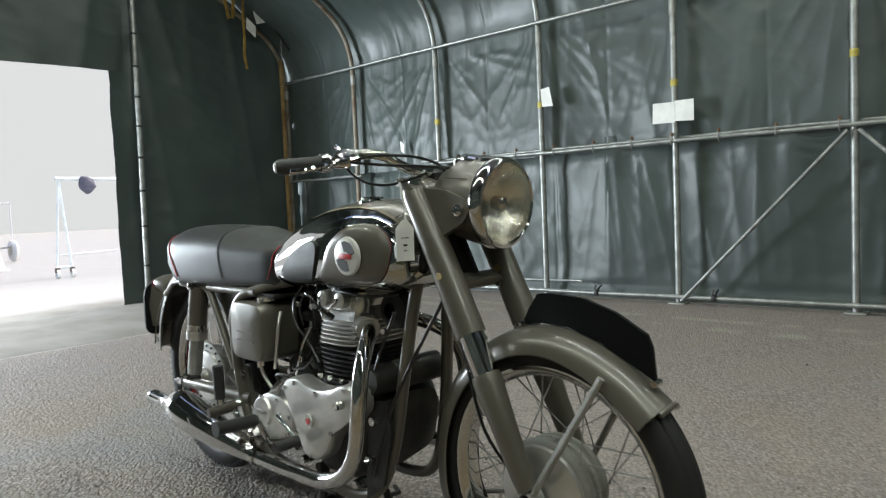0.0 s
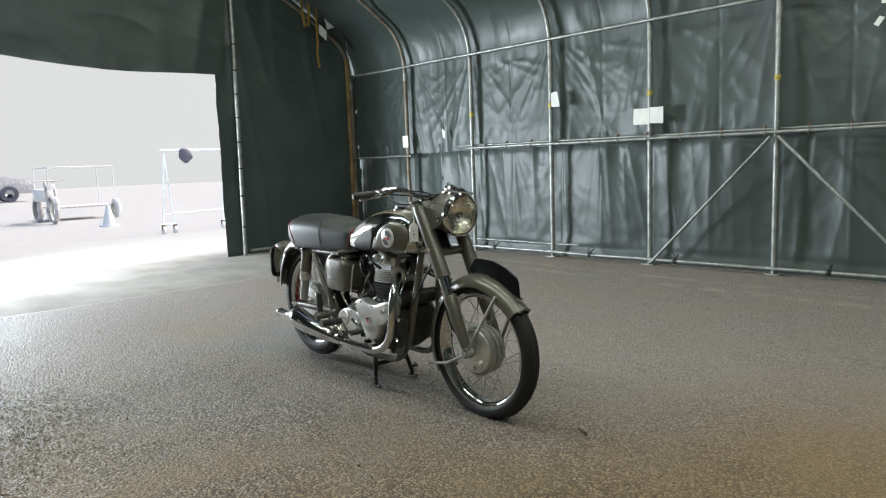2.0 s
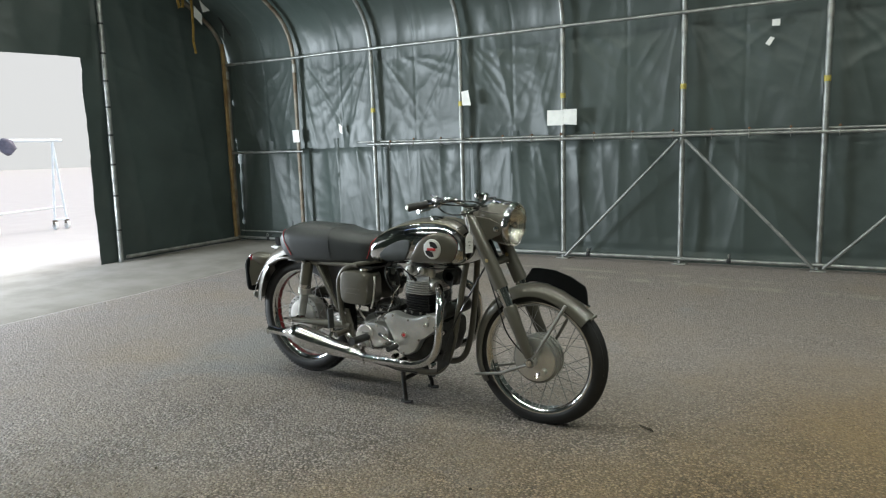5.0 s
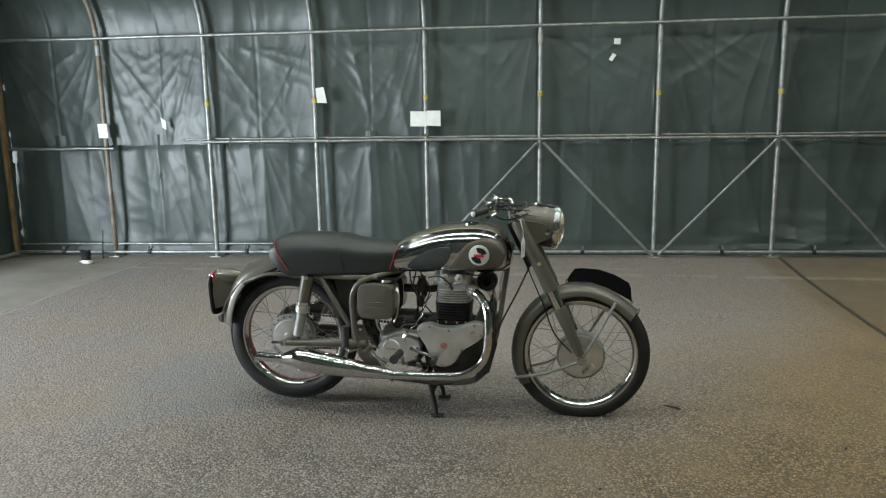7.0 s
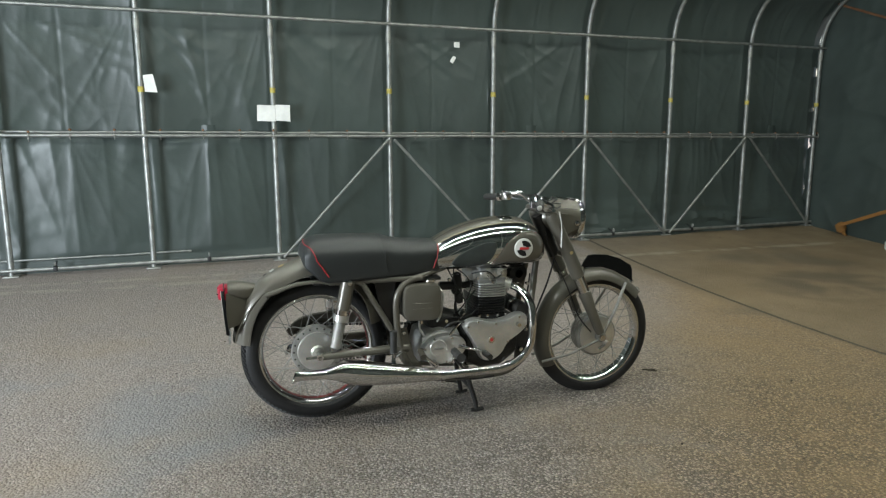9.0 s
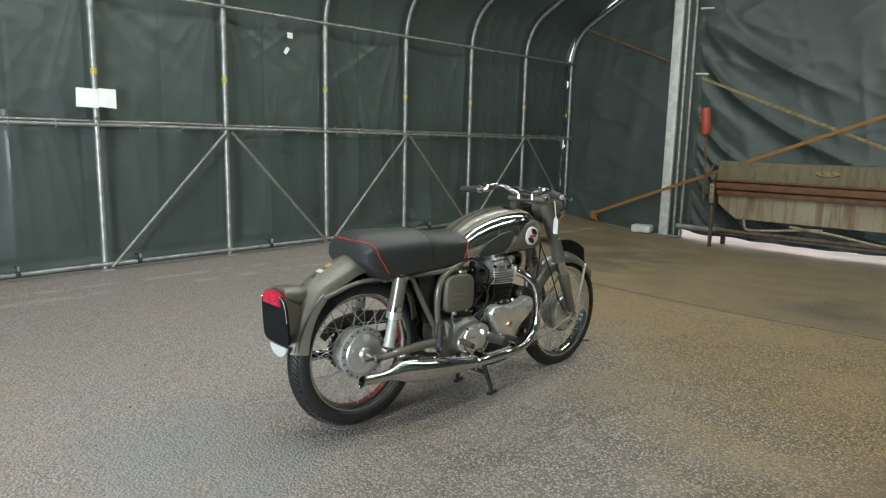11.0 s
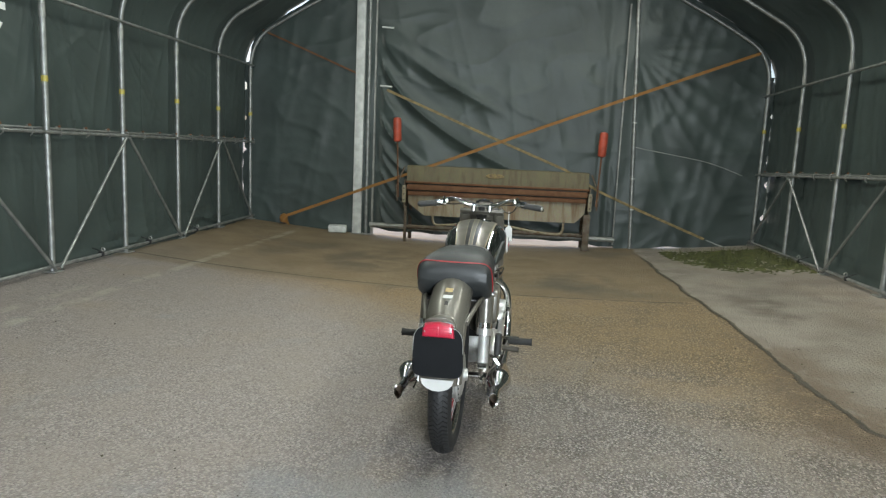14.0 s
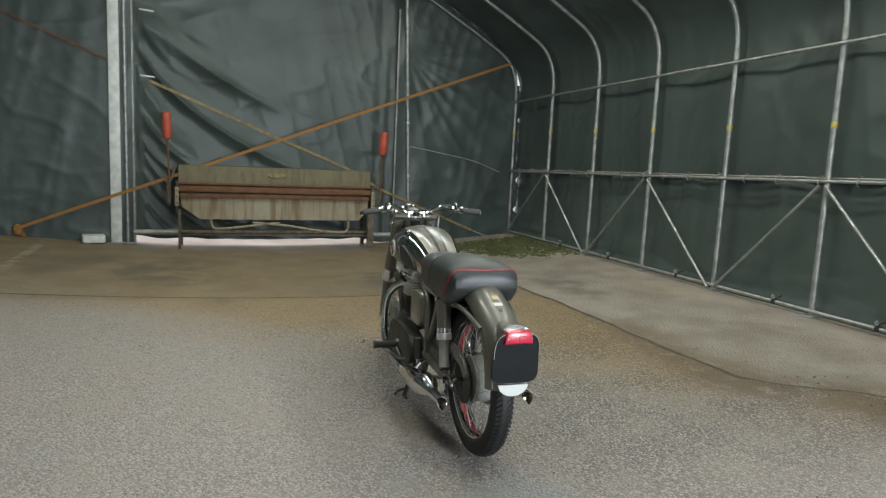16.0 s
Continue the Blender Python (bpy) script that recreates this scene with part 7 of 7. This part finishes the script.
# bolts, unions and small fittings round the engine
for x, z in ((0.255, 0.30), (0.275, 0.40), (-0.02, 0.235), (0.20, 0.225), (-0.24, 0.235), (-0.045, 0.265)):
    part("engine_bolt", lathe([(-0.140, 0.0), (-0.140, 0.011), (-0.130, 0.012), (-0.10, 0.012)], 6, "y", (x, 0, z)), M_CHROME, eng)
part("engine_plate", rings([[(x, -0.112, z) for x, z in ((0.225, 0.19), (0.29, 0.24), (0.325, 0.38), (0.30, 0.45), (0.245, 0.44), (0.235, 0.33))], [(x, -0.120, z) for x, z in ((0.225, 0.19), (0.29, 0.24), (0.325, 0.38), (0.30, 0.45), (0.245, 0.44), (0.235, 0.33))]]), M_IRON, eng, "dull steel front engine plate")
part("rev_union", lathe([(-0.20, 0.0), (-0.20, 0.010), (-0.176, 0.012)], 8, "y", (0.215, 0, 0.44)), M_CHROME, tc)
part("clutch_arm", tube([(-0.11, -0.150, 0.398), (-0.09, -0.155, 0.43), (-0.05, -0.14, 0.46)], [0.007, 0.005, 0.0035], 8), M_CHROME, gc)
part("choke_lever", tube([(-0.045, -0.06, 0.665), (-0.06, -0.075, 0.672), (-0.085, -0.08, 0.670)], 0.003, 6), M_CHROME, carb)
part("ticker", lathe([(0.0, 0.006), (0.016, 0.005), (0.018, 0.0)], 8, "z", (-0.045, -0.075, 0.585)), M_CHROME, carb)

# oil tank and battery box
for s in (-1, 1):
    secs = []
    for y, f in ((0.045, 1.0), (0.135, 1.0), (0.150, 0.985), (0.160, 0.94), (0.163, 0.86), (0.163, 0.05)):
        loop = []
        for k in range(36):
            a = 2 * math.pi * k / 36
            c, sn = math.cos(a), math.sin(a)
            loop.append((-0.244 + math.copysign(abs(c) ** 0.42, c) * 0.090 * f, s * y, 0.562 + math.copysign(abs(sn) ** 0.42, sn) * 0.086 * f))
        secs.append(loop)
    ot = part("oil_tank" if s < 0 else "toolbox", rings(secs), M_PAINT, bike, "taupe oil tank with pressed ribs" if s < 0 else "taupe side toolbox")
    for z in (0.535, 0.560):
        part("rib", tube([(-0.29, s * 0.1625, z), (-0.20, s * 0.1625, z)], 0.0028, 6), M_PAINT, ot)
    if s < 0:
        part("filler_cap", lathe([(0.0, 0.022), (0.004, 0.026), (0.014, 0.026), (0.018, 0.018), (0.019, 0.0)], 20, "z", (-0.200, -0.115, 0.648)), M_CHROME, ot, "chrome oil filler cap")
        part("drain_bolt", lathe([(-0.02, 0.0), (-0.02, 0.009), (0.0, 0.009)], 6, "z", (-0.24, -0.12, 0.474)), M_CHROME, ot)
        part("oil_pipe", tube([(-0.153, -0.10, 0.62), (-0.14, -0.12, 0.58), (-0.148, -0.125, 0.50), (-0.165, -0.12, 0.46)], 0.005, 8, smooth=5), M_ALU, ot)
        part("oil_pipe", tube([(-0.25, -0.12, 0.478), (-0.245, -0.11, 0.43), (-0.22, -0.10, 0.39)], 0.005, 8, smooth=5), M_ALU, ot)
part("inner_guard", rings([[(x, -0.105, z) for x, z in ((-0.46, 0.66), (-0.36, 0.655), (-0.355, 0.44), (-0.40, 0.43))], [(x, 0.105, z) for x, z in ((-0.46, 0.66), (-0.36, 0.655), (-0.355, 0.44), (-0.40, 0.43))]]), M_BLACK, bike)

# --- exhausts ---
for s in (-1, 1):
    ex = part("exhaust_pipe", tube([(0.165, s * 0.062, 0.618), (0.195, s * 0.075, 0.614), (0.235, s * 0.105, 0.600), (0.266, s * 0.145, 0.568), (0.284, s * 0.175, 0.515), (0.287, s * 0.188, 0.44), (0.281, s * 0.192, 0.365), (0.262, s * 0.193, 0.312), (0.222, s * 0.193, 0.270), (0.165, s * 0.193, 0.243), (0.09, s * 0.193, 0.232), (-0.16, s * 0.195, 0.226)], 0.0195, 18, smooth=5), M_CHROME, bike, "chrome exhaust pipe")
    clamp = part("finned_collar", tube([(0.186, s * 0.071, 0.616), (0.212, s * 0.086, 0.609)], 0.024, 16), M_ALU, ex)
    for k in range(4):
        part("collar_fin", tube([(0.188 + 0.007 * k, s * (0.072 + 0.004 * k), 0.6155 - 0.002 * k), (0.190 + 0.007 * k, s * (0.0731 + 0.004 * k), 0.615 - 0.002 * k)], 0.031, 16), M_ALU, clamp)
    sil = part("silencer", tube([(-0.155, s * 0.195, 0.227), (-0.172, s * 0.195, 0.229), (-0.25, s * 0.197, 0.238), (-0.35, s * 0.199, 0.250), (-0.45, s * 0.200, 0.262), (-0.53, s * 0.200, 0.272), (-0.575, s * 0.200, 0.281), (-0.612, s * 0.199, 0.286), (-0.65, s * 0.198, 0.283), (-0.690, s * 0.197, 0.279), (-0.73, s * 0.197, 0.279), (-0.800, s * 0.197, 0.281)], [0.022, 0.0225, 0.033, 0.044, 0.052, 0.056, 0.056, 0.050, 0.036, 0.0225, 0.021, 0.0215], 24, smooth=3, cap=False), M_CHROME, ex, "chrome tapered silencer")
    tail = []
    for x, lift, low, wide in ((-0.790, 0.0205, 0.0215, 0.0210), (-0.806, 0.0225, 0.026, 0.0215), (-0.822, 0.0215, 0.034, 0.0205), (-0.822, 0.0195, 0.032, 0.0185), (-0.800, 0.0190, 0.022, 0.0190)):
        tail.append([(x + (0.012 if math.sin(a) > 0 else -0.010) * abs(math.sin(a)) * (x < -0.803), s * 0.197 + math.cos(a) * wide * (1.0 if math.sin(a) > 0 else 1 - 0.45 * math.sin(a) ** 2), 0.281 + math.sin(a) * (lift if math.sin(a) > 0 else low)) for a in (2 * math.pi * k / 24 for k in range(24))])
    part("tail_end", rings(tail, cap=False), M_CHROME, sil, "chrome tail end drawn to a point")
    part("bore", tube([(-0.800, s * 0.197, 0.281), (-0.76, s * 0.197, 0.280), (-0.72, s * 0.197, 0.279)], [0.0205, 0.0195, 0.001], 20, cap=False), M_OLDSTEEL, sil)
    part("clip", tube([(-0.150, s * 0.195, 0.2265), (-0.166, s * 0.195, 0.2275)], 0.0245, 18), M_CHROME, sil)
    part("clip_bolt", tube([(-0.158, s * 0.197, 0.20), (-0.158, s * 0.197, 0.19)], 0.006, 6), M_CHROME, sil)
    part("bracket", tube([(-0.382, s * 0.165, 0.325), (-0.385, s * 0.19, 0.296)], 0.010, 8), M_CHROME, sil)
part("undershield", tube([(-0.10, -0.12, 0.185), (0.0, -0.135, 0.172), (0.12, -0.135, 0.178)], 0.005, 6, smooth=4), M_IRON, bike)

# --- centre stand ---
st = part("centre_stand", tube([(-0.005, -0.075, 0.205), (0.012, -0.10, 0.13), (0.036, -0.118, 0.045), (0.040, -0.120, 0.016)], [0.013, 0.012, 0.011, 0.011], 10), M_IRON, bike, "dark steel centre stand")
part("leg", tube([(-0.005, 0.075, 0.205), (0.012, 0.10, 0.13), (0.036, 0.118, 0.045), (0.040, 0.120, 0.016)], [0.013, 0.012, 0.011, 0.011], 10), M_IRON, st)
part("cross_tube", tube([(0.016, -0.10, 0.115), (0.016, 0.10, 0.115)], 0.011, 10), M_IRON, st)
part("pivot", tube([(-0.005, -0.10, 0.205), (-0.005, 0.10, 0.205)], 0.013, 10), M_IRON, st)
for s in (-1, 1):
    part("foot", tube([(0.015, s * 0.120, 0.010), (0.040, s * 0.120, 0.009), (0.075, s * 0.120, 0.014)], 0.009, 8), M_IRON, st)
part("stand_tang", tube([(0.03, 0.12, 0.06), (0.02, 0.17, 0.05), (-0.02, 0.19, 0.05)], 0.007, 8), M_IRON, st)

# --- left side drive ---
cg = part("chain_guard", tube([(-0.30, 0.095, 0.425), (-0.50, 0.095, 0.445), (-0.64, 0.095, 0.455), (-0.76, 0.095, 0.435), (-0.82, 0.095, 0.385)], [0.014, 0.017, 0.018, 0.017, 0.012], 10, smooth=4, flat=1.6), M_PAINT, bike, "taupe chain guard")
bm = bmesh.new()
for k in range(30):
    t = k / 29
    for z0, z1 in ((0.405, 0.432), (0.265, 0.246)):
        x = -0.22 - (0.486) * t
        box((0.012, 0.008, 0.010), (x, 0.068, z0 + (z1 - z0) * t), 0, bm=bm)
for k in range(14):
    a = math.pi / 2 + math.pi * k / 13
    box((0.012, 0.008, 0.010), (RA.x + math.cos(a) * 0.097, 0.068, RA.z + math.sin(a) * 0.097), 0, rot=(0, -math.degrees(a), 0), bm=bm)
part("drive_chain", bm, M_BLACK, bike)
part("brake_rod", tube([(-0.72, 0.155, 0.26), (-0.40, 0.16, 0.27), (-0.18, 0.17, 0.29)], 0.004, 6), M_CHROME, bike)
part("brake_pedal", tube([(-0.18, 0.17, 0.29), (-0.10, 0.20, 0.27), (0.02, 0.215, 0.28), (0.05, 0.25, 0.285)], [0.008, 0.007, 0.007, 0.010], 8, smooth=3), M_CHROME, bike)

# --- paper tag tied to the handlebar ---
tag = thing("paper_tag", "white paper lot tag tied to the handlebar with string", "tag", bike.matrix_world @ pose(0.433, -0.158, 0.865, 0, 0, 70))
loop = [(-0.021, -0.070), (0.021, -0.070), (0.021, 0.0), (0.012, 0.012), (0.006, 0.018), (-0.006, 0.018), (-0.012, 0.012), (-0.021, 0.0)]
card = part("card", rings([[(x, -0.0006, z) for x, z in loop], [(x, 0.0006, z) for x, z in loop]]), M_PAPER, tag)
for z, w in ((-0.020, 0.022), (-0.036, 0.012), (-0.048, 0.010)):
    part("print_bar", box((w * 0.8, 0.0004, 0.0018 if z != -0.036 else 0.0045), (0, -0.0011, z)), M_IRON, tag)
part("string", tube([(0, 0, 0.012), (0.002, 0.003, 0.05), (-0.004, 0.015, 0.10)], 0.0012, 5), M_PAPER, tag)
part("string", tube([(0.003, 0, 0.012), (0.005, 0.004, 0.05), (0.0, 0.018, 0.10)], 0.0012, 5), M_PAPER, tag)
